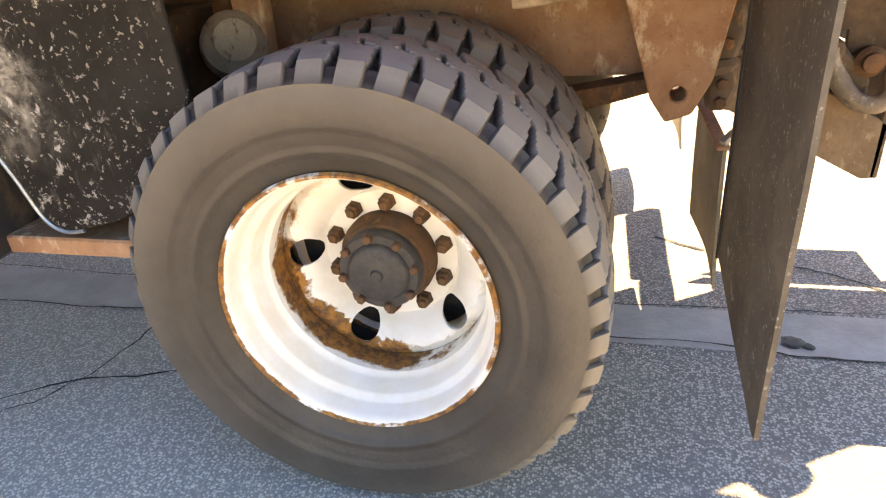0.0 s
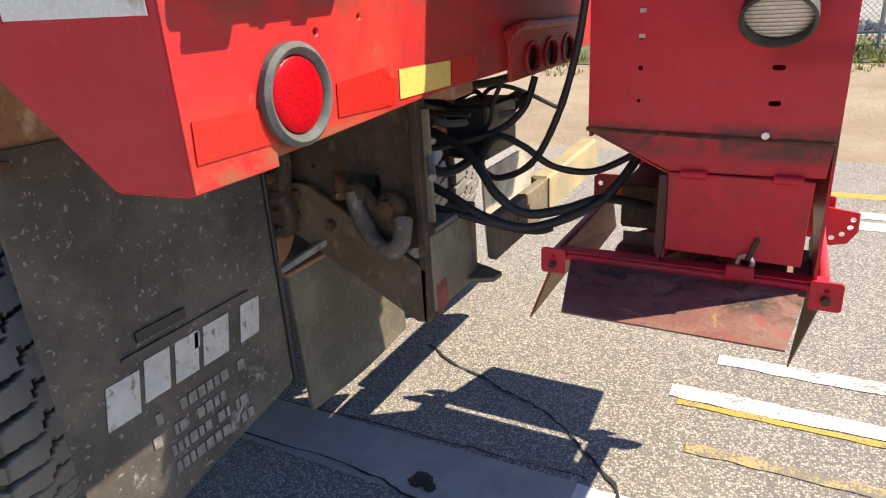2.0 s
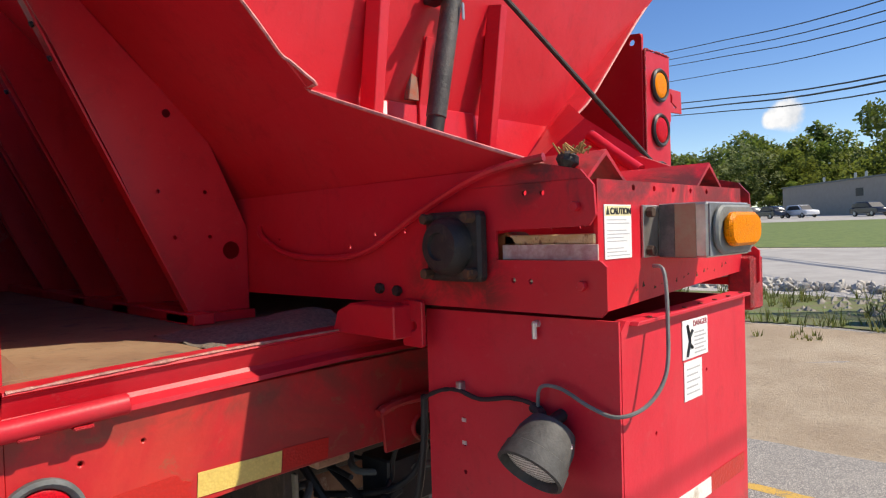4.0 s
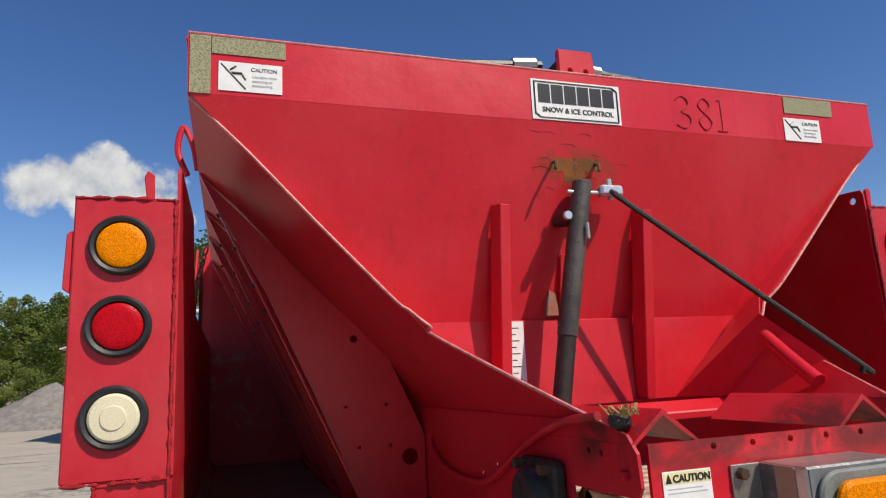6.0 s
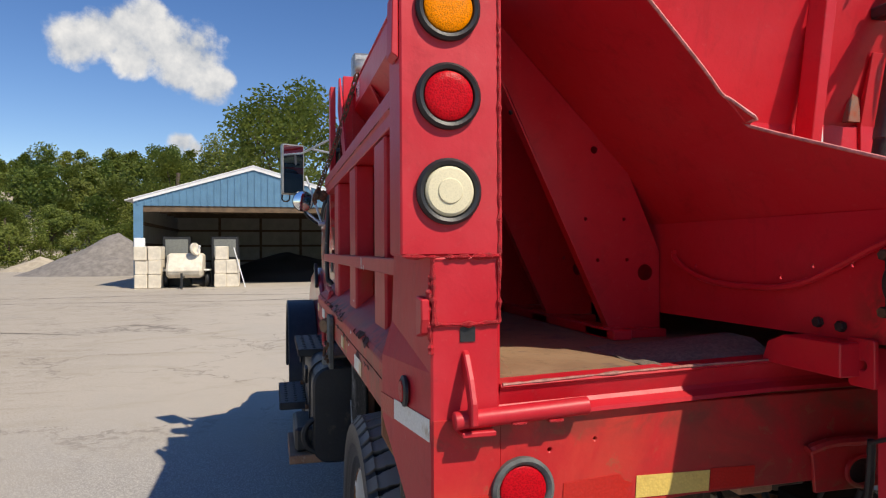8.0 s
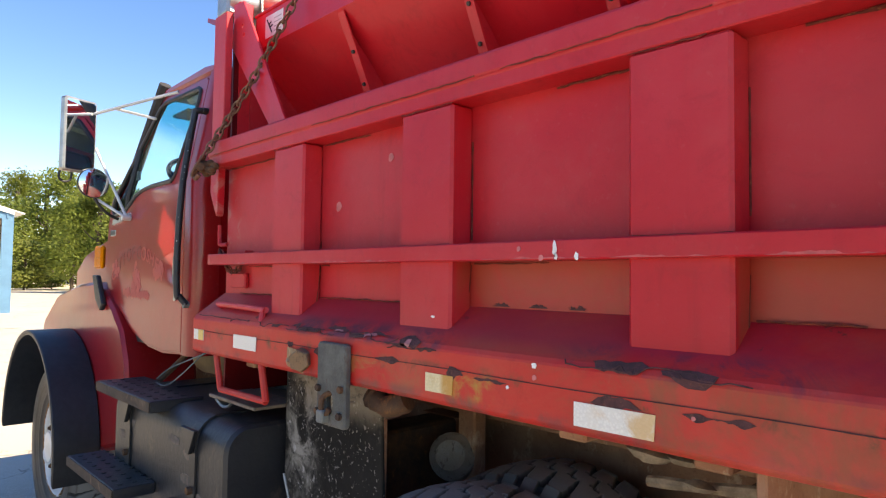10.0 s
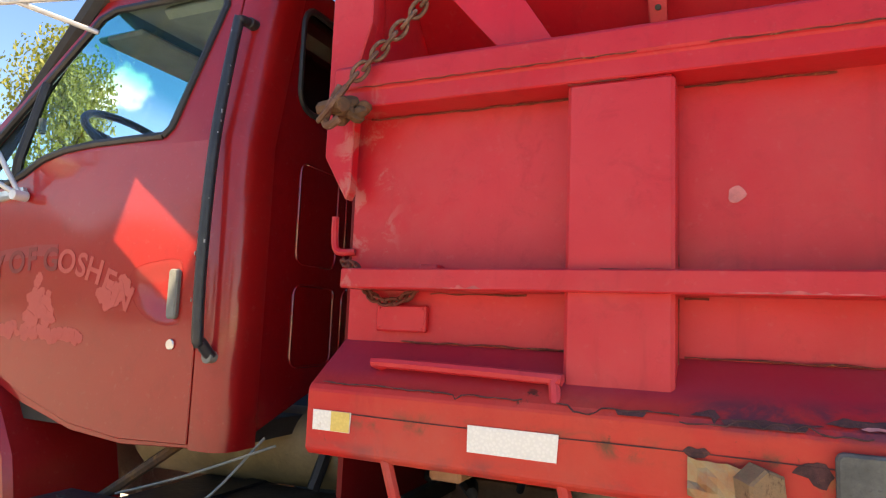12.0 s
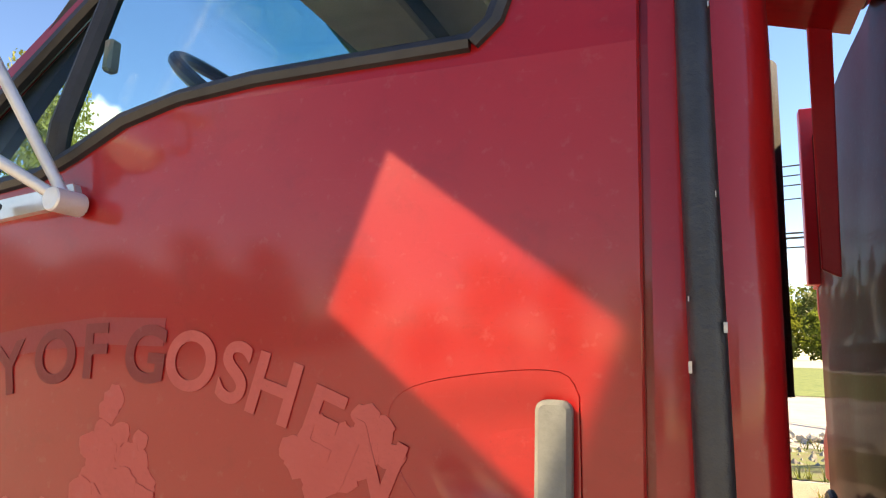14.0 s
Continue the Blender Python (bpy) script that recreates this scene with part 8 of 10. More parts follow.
ext = bmesh.ops.extrude_face_region(bm, geom=bm.faces[:])
bmesh.ops.translate(bm, verts=[g for g in ext["geom"] if isinstance(g, bmesh.types.BMVert)], vec=(-0.006, 0, 0))
q_("rear_wall", bm, RED_SPREAD, "bright red hopper rear wall, leaning outward")
XB = wall_x(2.502)
q_("rear_band", plate("y", [(XB, 2.500), (XB - 0.006, 2.500), (XB - 0.002, 2.640), (XB - 0.03, 2.646), (XB - 0.03, 2.652), (XB + 0.004, 2.649)], HL, HR), RED_SPREAD, "upright red upper band")
q_("band_rim", cyl((XB + 0.002, HL, 2.648), (XB + 0.002, HR, 2.648), 0.004, 8), plain("worn_pink_rim", (0.60, 0.16, 0.15), 0.5, var=0.3, scale=60), "worn bright top edge", smooth=True)
for y0, s_ in ((0.918, 1), (1.352, 1)):
    bm = bmesh.new()
    q = [bm.verts.new(v) for v in ((wall_x(1.75) + 0.001, y0, 1.75), (wall_x(1.75) + 0.045, y0 + 0.012, 1.75), (wall_x(2.27) + 0.040, y0 + 0.012, 2.27), (wall_x(2.27) + 0.001, y0, 2.275))]
    r = [bm.verts.new(v) for v in ((wall_x(1.75) + 0.045, y0 + 0.040, 1.75), (wall_x(2.27) + 0.040, y0 + 0.040, 2.268))]
    bm.faces.new(q)
    bm.faces.new((q[1], r[0], r[1], q[2]))
    bm.faces.new((r[0], bm.verts.new((wall_x(1.75) + 0.001, y0 + 0.046, 1.75)), bm.verts.new((wall_x(2.27) + 0.001, y0 + 0.046, 2.262)), r[1]))
    ext = bmesh.ops.extrude_face_region(bm, geom=bm.faces[:])
    bmesh.ops.translate(bm, verts=[g for g in ext["geom"] if isinstance(g, bmesh.types.BMVert)], vec=(-0.004, 0.001, 0))
    bevel(bm, 0.0015)
    q_("gate_guide", bm, RED_SPREAD, "red gate guide channel")
q_("feed_gate", box(-0.066, -0.058, 0.966, 1.352, 1.74, 1.975, 0.002), RED_SPREAD, "red sliding feed gate")
q_("gate_strip", plate("y", [(-0.069, 1.74), (-0.069, 1.975), (-0.020, 2.15), (-0.014, 2.15), (-0.050, 1.975), (-0.050, 1.74)], 1.128, 1.166, b=0.001), RED_SPREAD)
q_("orange_scar", plate("x", [(1.085, 1.985), (1.09, 2.03), (1.10, 2.055), (1.122, 2.045), (1.124, 1.985)], -0.0635, -0.048), plain("orange_primer_scar", (0.55, 0.10, 0.03), 0.6, var=0.35, scale=30, other=(0.22, 0.16, 0.12)), "scraped orange patch")
ap = q_("gate_pointer", box(-0.0252, -0.0235, 0.926, 0.956, 1.905, 1.985, 0.0), PAPER, "white pointer label")
part("scale_arrow", plate("x", [(0.932, 1.930), (0.932, 1.962), (0.952, 1.946)], -0.0235, -0.0225), INK, ap)
sc_ = q_("gate_scale", box(-0.0578, -0.0560, 0.968, 1.018, 1.79, 1.972, 0.0), PAPER, "white height scale with black marks")
for i in range(10):
    part("scale_mark", box(-0.0560, -0.0552, 0.980, 0.980 + (0.024 if i % 2 else 0.014), 1.80 + 0.017 * i, 1.8022 + 0.017 * i, 0.0), INK, sc_)
post = q_("jack_post", cyl((0.066, 1.168, 2.335), (0.050, 1.090, 1.92), 0.0265, 24), rusty("worn_black_jack_tube", (0.040, 0.036, 0.032), (0.085, 0.076, 0.066), (0.14, 0.075, 0.04), 0.5, 10), "worn black jack tube", smooth=True)
part("inner_tube", cyl((0.050, 1.092, 1.93), (0.045, 1.058, 1.74), 0.024, 20), BLACK_IRON, post, smooth=True)
part("clamp", box(0.002, 0.072, 1.10, 1.145, 2.222, 2.25, 0.004), BLACK, post)
part("clamp_bolt", cyl((0.072, 1.108, 2.236), (0.084, 1.108, 2.236), 0.012, 12), CHROME, post, smooth=True)
part("pin", cyl((0.066, 1.12, 2.305), (0.066, 1.215, 2.305), 0.006, 10), CHROME, post, smooth=True)
part("pin_slot", box(0.092, 0.097, 1.150, 1.160, 2.17, 2.215, 0.003), GALV, post)
yk = q_("rod_yoke", box(0.05, 0.085, 1.215, 1.285, 2.295, 2.325, 0.006), CHROME, "bright clevis on the jack post")
part("yoke_bolt", cyl((0.067, 1.25, 2.285), (0.067, 1.25, 2.345), 0.008, 8), CHROME, yk, smooth=True)
q_("gate_rod", tube([(0.075, 1.268, 2.300), (0.130, 1.275, 2.250), (0.286, 1.77, 1.824), (0.290, 1.785, 1.805), (0.288, 1.785, 1.79)], 0.0075, 8, 4), BLACK_IRON, "thin black control rod", smooth=True)
# gabled frame of the top screen, rising to a ridge
for ya, yb in ((0.20, 1.19), (2.228, 1.31)):
    q_("screen_bar", tube([(-0.15, ya, 2.630), (-0.15, ya, 2.690), (-0.15, (ya + yb) / 2, 2.742), (-0.15, yb, 2.786)], 0.016, 8, 2), TANK, "dark steel bar of the gabled top screen", smooth=True)
    q_("screen_joint", tube([(-0.15, yb + (ya - yb) * 0.10, 2.780), (-0.15, yb + (ya - yb) * 0.02, 2.788)], 0.021, 8, 1), GALV, smooth=True)
q_("screen_ridge", tube([(-2.30, 1.25, 2.785), (-0.10, 1.25, 2.785)], 0.018, 8, 1), TANK, "dark ridge bar of the top screen", smooth=True)
def on_wall(y, z, out=0.001):
    return Vector((wall_x(z) + out, y, z))


hb = slab([on_wall(y, z) for y, z in ((1.089, 2.405), (1.239, 2.408), (1.240, 2.378), (1.195, 2.372), (1.19, 2.346), (1.135, 2.345), (1.13, 2.372), (1.088, 2.370))][::-1], -0.002, ORANGE_RUST, "rust_plate", "burnt rusty plate left by a torn bracket")
for y in (1.097, 1.228):
    part("stud", tube([on_wall(y, 2.395, 0.0), on_wall(y - 0.012, 2.38, 0.04), on_wall(y - 0.018, 2.36, 0.055)], 0.005, 6, 4), RUST, hb)
for k in range(16):
    r6 = random.Random(300 + k)
    y, z = r6.uniform(1.02, 1.32), r6.uniform(2.30, 2.47)
    part("scratch", tube([on_wall(y + 0.02 * math.cos(t) * (1 + 0.3 * math.sin(3 * t)), z + 0.010 * math.sin(t), 0.0004) for t in np.linspace(0, r6.uniform(1.5, 3.5), 7)], 0.0008, 4, 2), WELD, hb)
# right-hand wing with its pressed bead
slab([(-0.07, mirrored(0.94), 1.745), (-0.05, mirrored(0.60), 2.065), (0.15, 1.62, 1.96), (0.45, 1.62, 1.752)], 0.005, RED_SPREAD, "wing_plate", "triangular red wing plate")
q_("wing_bead", tube([(0.19, 1.585, 1.90), (0.28, 1.57, 1.835), (0.36, 1.56, 1.78)], 0.018, 10, 5), smooth=True)
q_("rear_cross", plate("y", [(0.06, 1.70), (0.06, 1.742), (0.10, 1.745), (0.15, 1.72), (0.15, 1.70)], 0.95, 2.05, b=0.003), RED_SPREAD, "red cross rail below the gate")
q_("front_wall", plate("x", BACK, HX0, HX0 + 0.006), RED_SPREAD)
q_("front_band", box(HX0, HX0 + 0.006, HL, HR, 2.50, 2.645, 0.0), RED_SPREAD)
q_("conveyor_floor", box(HX0, 0.60, 0.875, mirrored(0.875), 1.50, 1.53, 0.0), SALT, "conveyor floor caked with grit")
for i in range(10):
    x = 0.10 + i * 0.055
    q_("conveyor_bar", box(x, x + 0.02, 0.89, 1.53, 1.575, 1.595, 0.003), plain("salt_worn_bar", (0.45, 0.34, 0.28), 0.7, var=0.4, scale=30), "pale worn conveyor slat")
q_("chain_bar", box(0.43, 0.63, 0.890, 0.905, 1.600, 1.618, 0.002), rusty("yellow_rust_chain", (0.56, 0.36, 0.15), (0.66, 0.48, 0.26), (0.24, 0.11, 0.05), 0.8, 22), "rusty conveyor chain side bar")
q_("wear_strip", box(0.43, 0.64, 0.884, 0.888, 1.572, 1.600, 0.001), plain("worn_red_strip", (0.66, 0.30, 0.26), 0.6, var=0.4, scale=18, other=(0.72, 0.60, 0.52)), "worn red wear strip")
q_("chain_sprocket", cyl((0.43, 0.89, 1.59), (0.43, 0.95, 1.59), 0.035, 10), ORANGE_RUST, "rusty sprocket")
# added black block that stands for the shade inside the gap
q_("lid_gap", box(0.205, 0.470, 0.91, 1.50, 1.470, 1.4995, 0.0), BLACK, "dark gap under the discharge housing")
# top screen bars
for i, (y0, z0, y1, z1) in enumerate(((0.75, 2.66, 1.165, 2.80), (1.25, 2.80, 1.70, 2.66))):
    q_("screen_bar", tube([(-0.05 - 0.25, y0, z0), (-0.02 - 0.25, y1, z1)], 0.02, 4, 1), BLACK_IRON, "black screen frame bar")
q_("screen_lug", plate("x", [(1.14, 2.645), (1.14, 2.735), (1.25, 2.735), (1.26, 2.645)], 0.03, 0.05, [ring(1.175, 2.67, 0.007, 8), ring(1.225, 2.67, 0.007, 8)], 0.003), RED_SPREAD, "red lug with two bolts")
q_("screen_ridge", tube([(0.02, 1.20, 2.72), (-2.5, 1.20, 2.72)], 0.03, 4, 1), BLACK_IRON)
# grip tape and stickers on the upright rear band
LEAN = Vector((0.004, 0, 0.149)).normalized()


def on_band(y, h):
    """A place on the leaning band, h metres above its lower bend."""
    v = Vector((XB + 0.0004, y, 2.500)) + LEAN * h
    return v


def band_plate(name, y0, y1, h0, h1, mat, label, lift_=0.0012, parent=None):
    nrm = Vector((0.149, 0, -0.004)).normalized()
    vs = [on_band(y0, h0), on_band(y1, h0), on_band(y1, h1), on_band(y0, h1)]
    return slab([v + nrm * lift_ for v in vs], 0.001, mat, name, label, parent)


GRIP = lens("worn_yellow_green_grip_tape", (0.34, 0.33, 0.20), 200)
gy = 0.169
band_plate("grip_tape", gy, gy + 0.046, 0.0, 0.143, GRIP, "patterned grip tape, greenish")
band_plate("grip_tape", gy + 0.048, gy + 0.215, 0.101, 0.143, GRIP, "patterned grip tape, greenish")
band_plate("grip_tape", 1.905, 2.10, 0.09, 0.143, GRIP, "patterned grip tape, greenish")


def caution_label(y0, h0, w, h):
    st = band_plate("caution_sticker", y0, y0 + w, h0, h0 + h, PAPER, "white caution sticker with a slipping figure")
    nrm = Vector((0.149, 0, -0.004)).normalized()

    def at(u, v):
        return on_band(y0 + w * u, h0 + h * v) + nrm * 0.0026
    m = facing((0, 1, 0), LEAN, at(0.50, 0.72))
    lettering("sticker_word", "CAUTION", h * 0.185, m, INK, sp)
    for k, line_ in enumerate(("Use care when", "mounting or", "dismounting.")):
        lettering("sticker_word", line_, h * 0.130, facing((0, 1, 0), LEAN, at(0.52, 0.50 - 0.15 * k)), INKGREY, sp)
    for a, b, r in (((0.04, 0.92), (0.42, 0.1), 0.0028), ((0.20, 0.62), (0.36, 0.62), 0.004), ((0.36, 0.62), (0.42, 0.42), 0.0035), ((0.18, 0.72), (0.27, 0.86), 0.0028)):
        part("sticker_stroke", cyl(at(*a) - nrm * 0.0005, at(*b) - nrm * 0.0005, r * 0.8, 6), INK, st)
    return st


caution_label(0.232, 0.011, 0.144, 0.072)
caution_label(1.896, 0.0, 0.144, 0.074)
# maker's plate: dark blocks in an outline, and the readable line below
mk = band_plate("maker_plate", 1.032, 1.308, 0.004, 0.119, PAPER, "white maker's plate with a dark outlined mark")
NRM = Vector((0.149, 0, -0.004)).normalized()
fr = [on_band(a, b) + NRM * 0.003 for a, b in ([(1.0413, 0.1131), (1.2825, 0.1131), (1.2987, 0.1014), (1.2987, 0.0107), (1.0552, 0.0107), (1.0413, 0.0208), (1.0413, 0.1131)])]
for a, b in zip(fr, fr[1:]):
    part("plate_outline", cyl(a, b, 0.0022, 6), INK, mk)
for i in range(6):
    y = 1.052 + 0.040 * i
    v = [on_band(y, 0.052), on_band(y + 0.036, 0.052), on_band(y + 0.036, 0.106), on_band(y, 0.106)]
    b = slab([x + NRM * 0.0024 for x in v], 0.0008, INK, "mark_block", "", mk)
lettering("plate_words", "SNOW & ICE CONTROL", 0.0204, facing((0, 1, 0), LEAN, on_band(1.062, 0.026) + NRM * 0.0028), INK, mk, offset=0.0004)
# unit number in weld beads
for k, ch in enumerate("381"):
    cu = {"3": [(0, 0.085), (0.02, 0.1), (0.04, 0.09), (0.042, 0.07), (0.02, 0.052), (0.045, 0.04), (0.05, 0.018), (0.025, 0.0), (0.0, 0.01)], "8": [(0.022, 0.052), (0.0, 0.075), (0.02, 0.1), (0.042, 0.078), (0.022, 0.052), (0.0, 0.025), (0.022, 0.0), (0.046, 0.024), (0.022, 0.052)], "1": [(0.0, 0.095), (0.012, 0.1), (0.013, 0.0), (-0.005, 0.0), (0.03, 0.0)]}[ch]
    y0 = 1.498 + (0.0, 0.080, 0.150)[k]
    part("weld_digit", tube([on_band(y0 + a, 0.012 + b) + NRM * 0.001 for a, b in cu], 0.0022, 6, 4 if ch != "1" else 1, 0.9), WELD, sp, "unit number laid on in weld beads")

# rear discharge housing
q_("housing_rear", plate("x", [(0.895, 1.479), (0.895, 1.712), (mirrored(0.895), 1.712), (mirrored(0.895), 1.514), (1.30, 1.503), (1.10, 1.491)], 0.626, 0.634, [ring(y, 1.700, 0.006, 8) for y in (1.02, 1.10, 1.18, 1.26, 1.34)], 0.0), RED_SPREAD, "red discharge housing face")
for y in (0.93, 1.36):
    q_("ridge_cover", plate("x", [(y - 0.065, 1.712), (y, 1.765), (y + 0.065, 1.712), (y + 0.058, 1.710), (y, 1.755), (y - 0.058, 1.710)], 0.30, 0.633), RED_SPREAD, "red inverted-V cover")
for i in range(14):
    y = 1.02 + i * 0.032 + 0.008 * math.sin(i * 4.3)
    z = 1.503 + 0.055 * (y - 0.93) + 0.005 * math.sin(i * 2.1)
    q_("rust_tick", plate("x", [(y, z), (y + 0.007 + 0.003 * math.sin(i), z + 0.002), (y + 0.004, z + 0.007 + 0.004 * math.sin(i * 1.7))], 0.6342, 0.6350), RUST)
# warning label on the housing
wl = q_("warning_label", box(0.6345, 0.6358, 0.914, 1.006, 1.572, 1.668, 0.0), PAPER, "white caution label with black lettering")
part("label_head", box(0.6358, 0.6361, 0.916, 1.004, 1.648, 1.666, 0.0), plain("faded_yellow_header", (0.74, 0.66, 0.36), 0.6, var=0.1, scale=30), wl)
lettering("label_word", "CAUTION", 0.0158, facing((0, 1, 0), (0, 0, 1), (0.6366, 0.9325, 1.6512)), INK, wl, offset=0.0004)
part("label_sign", plate("x", [(0.9185, 1.650), (0.9305, 1.650), (0.9245, 1.665)], 0.6361, 0.6366), INK, wl)
for i in range(11):
    if i not in (3, 8):
        part("label_line", box(0.6358, 0.6361, 0.921, 0.998 - 0.010 * (i % 3), 1.577 + 0.0063 * i, 1.5787 + 0.0063 * i, 0.0), INKGREY, wl)
# amber flasher in a steel case
fl = q_("flasher_case", box(0.640, 0.738, 1.097, 1.300, 1.567, 1.670, 0.004), STAINLESS, "stained steel flasher case")
part("case_bracket", box(0.6345, 0.640, 1.044, 1.102, 1.569, 1.668, 0.001), STAINLESS, fl, "steel mounting flange")
part("case_strip", box(0.676, 0.716, 1.0955, 1.0972, 1.569, 1.668, 0.0), plain("tan_film_strip", (0.46, 0.36, 0.22), 0.6, var=0.25, scale=14, other=(0.36, 0.16, 0.10)), fl, "tan weathered strip")
part("case_smear", box(0.645, 0.675, 1.0955, 1.0970, 1.569, 1.668, 0.0), rusty("sooty_smear", (0.07, 0.065, 0.06), (0.16, 0.14, 0.12), (0.22, 0.08, 0.06), 0.6, 14), fl)
part("case_front", box(0.738, 0.7405, 1.100, 1.298, 1.570, 1.667, 0.0), plain("dull_grey_faceplate", (0.15, 0.16, 0.165), 0.6, var=0.3, scale=14), fl, "dull grey faceplate")
gm = part("flasher_gasket", plate("x", rounded(1.106, 1.297, 1.573, 1.664, 0.040, 8), 0.7405, 0.752, b=0.004), GREY_PLASTIC, fl, "weathered black gasket", True)
part("flasher_lens", plate("x", rounded(1.126, 1.278, 1.586, 1.650, 0.030, 8), 0.752, 0.770, b=0.006), LENS_A, fl, "amber oval lens")
for z in (1.654, 1.582):
    q_("case_bolt", cyl((0.640, 1.060, z), (0.653, 1.060, z), 0.010, 6), RUST)

# ---- chute ----
ch = q_("chute_side", plate("y", [(0.198, 1.000), (0.198, 1.462), (0.668, 1.468), (0.668, 0.985)], 0.897, 0.903, [ring(x, z, r, 8) for x, z, r in ((0.303, 1.235, 0.006), (0.303, 1.185, 0.006), (0.303, 1.125, 0.005), (0.302, 1.06, 0.004))] + [rounded(0.543, 0.565, 1.119, 1.129, 0.004, 2), rounded(0.543, 0.565, 1.053, 1.063, 0.004, 2)], 0.0), RED_CHUTE, "red chute side with bolt holes")
# pale patches over two holes: light showing through, put in as colour
for x, z in ((0.303, 1.235), (0.303, 1.187)):
    part("reflector_patch", box(x - 0.006, x + 0.006, 0.8955, 0.897, z - 0.004, z + 0.004, 0.0), plain("pale_hole_light", (0.6, 0.45, 0.4), 0.6, var=0.2, scale=40), ch)
q_("chute_side", box(0.198, 0.668, 1.449, 1.455, 0.70, 1.465, 0.0), RED_CHUTE)
q_("chute_rear", plate("x", [(0.9035, 0.70), (0.9035, 1.45), (0.92, 1.467), (1.43, 1.467), (1.449, 1.45), (1.449, 0.70)], 0.663, 0.669, [ring(y, z, 0.004, 8) for y, z in ((1.02, 1.25), (1.24, 1.33), (1.26, 1.0), (1.05, 0.86))], 0.0), RED_CHUTE, "red chute rear face")
q_("chute_front", box(0.198, 0.204, 0.904, 1.449, 0.98, 1.462, 0.0), RED_CHUTE)
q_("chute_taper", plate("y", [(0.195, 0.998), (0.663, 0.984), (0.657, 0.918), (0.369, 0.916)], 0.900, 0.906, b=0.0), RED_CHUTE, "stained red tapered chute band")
q_("chute_edge", tube([(0.195, 0.896, 0.999), (0.43, 0.895, 0.992), (0.665, 0.895, 0.984)], 0.005, 6, 10, 0.6), RUST, "dark dirt line along the chute")
q_("side_door", plate("y", [(0.371, 0.914), (0.373, 0.742), (0.637, 0.735), (0.641, 0.911)], 0.893, 0.899, b=0.002), RED_CHUTE, "hinged red chute door")
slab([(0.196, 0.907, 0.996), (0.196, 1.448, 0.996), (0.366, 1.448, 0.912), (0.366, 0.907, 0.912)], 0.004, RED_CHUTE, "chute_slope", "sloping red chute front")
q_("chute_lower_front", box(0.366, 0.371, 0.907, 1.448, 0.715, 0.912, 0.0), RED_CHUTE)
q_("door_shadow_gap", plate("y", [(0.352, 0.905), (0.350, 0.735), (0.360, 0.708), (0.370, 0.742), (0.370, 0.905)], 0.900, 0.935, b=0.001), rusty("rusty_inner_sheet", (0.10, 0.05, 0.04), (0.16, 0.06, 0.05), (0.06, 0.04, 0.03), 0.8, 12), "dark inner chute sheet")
for x in (0.421, 0.595):
    q_("door_hinge", cyl((x - 0.026, 0.889, 0.913), (x + 0.026, 0.889, 0.913), 0.009, 10), RED_CHUTE, smooth=True)
q_("chute_bolt", cyl((0.545, 0.898, 0.998), (0.545, 0.887, 0.998), 0.008, 8), CHROME, smooth=True)
q_("chute_bolt", cyl((0.50, 0.898, 1.452), (0.50, 0.885, 1.452), 0.007, 8), CHROME, smooth=True)
q_("chute_bolt", cyl((0.50, 0.886, 1.455), (0.50, 0.886, 1.425), 0.005, 8), CHROME, smooth=True)
q_("cable_clip", box(0.296, 0.310, 0.880, 0.898, 1.296, 1.318, 0.002), GALV)
q_("chute_tape", box(0.6695, 0.6705, 1.10, 1.25, 1.07, 1.105, 0.0), TAPE_W, "pale reflective tape on the chute")
q_("chute_tape", box(0.6695, 0.6703, 0.92, 1.10, 1.065, 1.105, 0.0), TAPE_R, "red reflective tape on the chute")
q_("chute_tape", box(0.6695, 0.6703, 1.25, 1.43, 1.07, 1.11, 0.0), TAPE_R)
dl = q_("danger_sticker", box(0.6695, 0.6708, 1.130, 1.245, 1.365, 1.442, 0.0), PAPER, "white danger sticker with a falling figure")
lettering("danger_word", "DANGER", 0.016, facing((0, 1, 0), (0, 0, 1), (0.6712, 1.176, 1.427)), plain("faded_red_print", (0.45, 0.12, 0.14), 0.5, var=0.1, scale=40), dl)
for a, b in (((1.150, 1.432), (1.160, 1.40)), ((1.160, 1.40), (1.148, 1.37)), ((1.157, 1.405), (1.172, 1.42)), ((1.158, 1.395), (1.172, 1.385))):
    part("sticker_stroke", cyl((0.6712, *a), (0.6712, *b), 0.0035, 6), INK, dl)
for i in range(6):
    part("label_line", box(0.6708, 0.6712, 1.182, 1.235 - 0.008 * (i % 2), 1.372 + 0.008 * i, 1.375 + 0.008 * i, 0.0), INKGREY, dl)
dl2 = q_("notice_sticker", box(0.6695, 0.6706, 1.135, 1.215, 1.283, 1.360, 0.0), PAPER, "white notice sticker")
for i in range(5):
    part("label_line", box(0.6706, 0.671, 1.145, 1.205 - 0.01 * (i % 2), 1.295 + 0.012 * i, 1.298 + 0.012 * i, 0.0), INKGREY, dl2)
for i in range(26):
    r5 = random.Random(i)
    y, z = 1.20 + r5.uniform(-0.05, 0.06), 0.86 + r5.uniform(-0.07, 0.12)
    part("weld_spatter", cyl((0.669, y, z), (0.672, y, z), r5.uniform(0.002, 0.005), 5), WELD, sp)
lip = q_("lid_lip", plate("x", [(0.930, 1.458), (0.936, 1.465), (1.44, 1.473), (1.448, 1.466)], 0.640, 0.686, b=0.001), RED_CHUTE, "folded flange at the top of the chute")
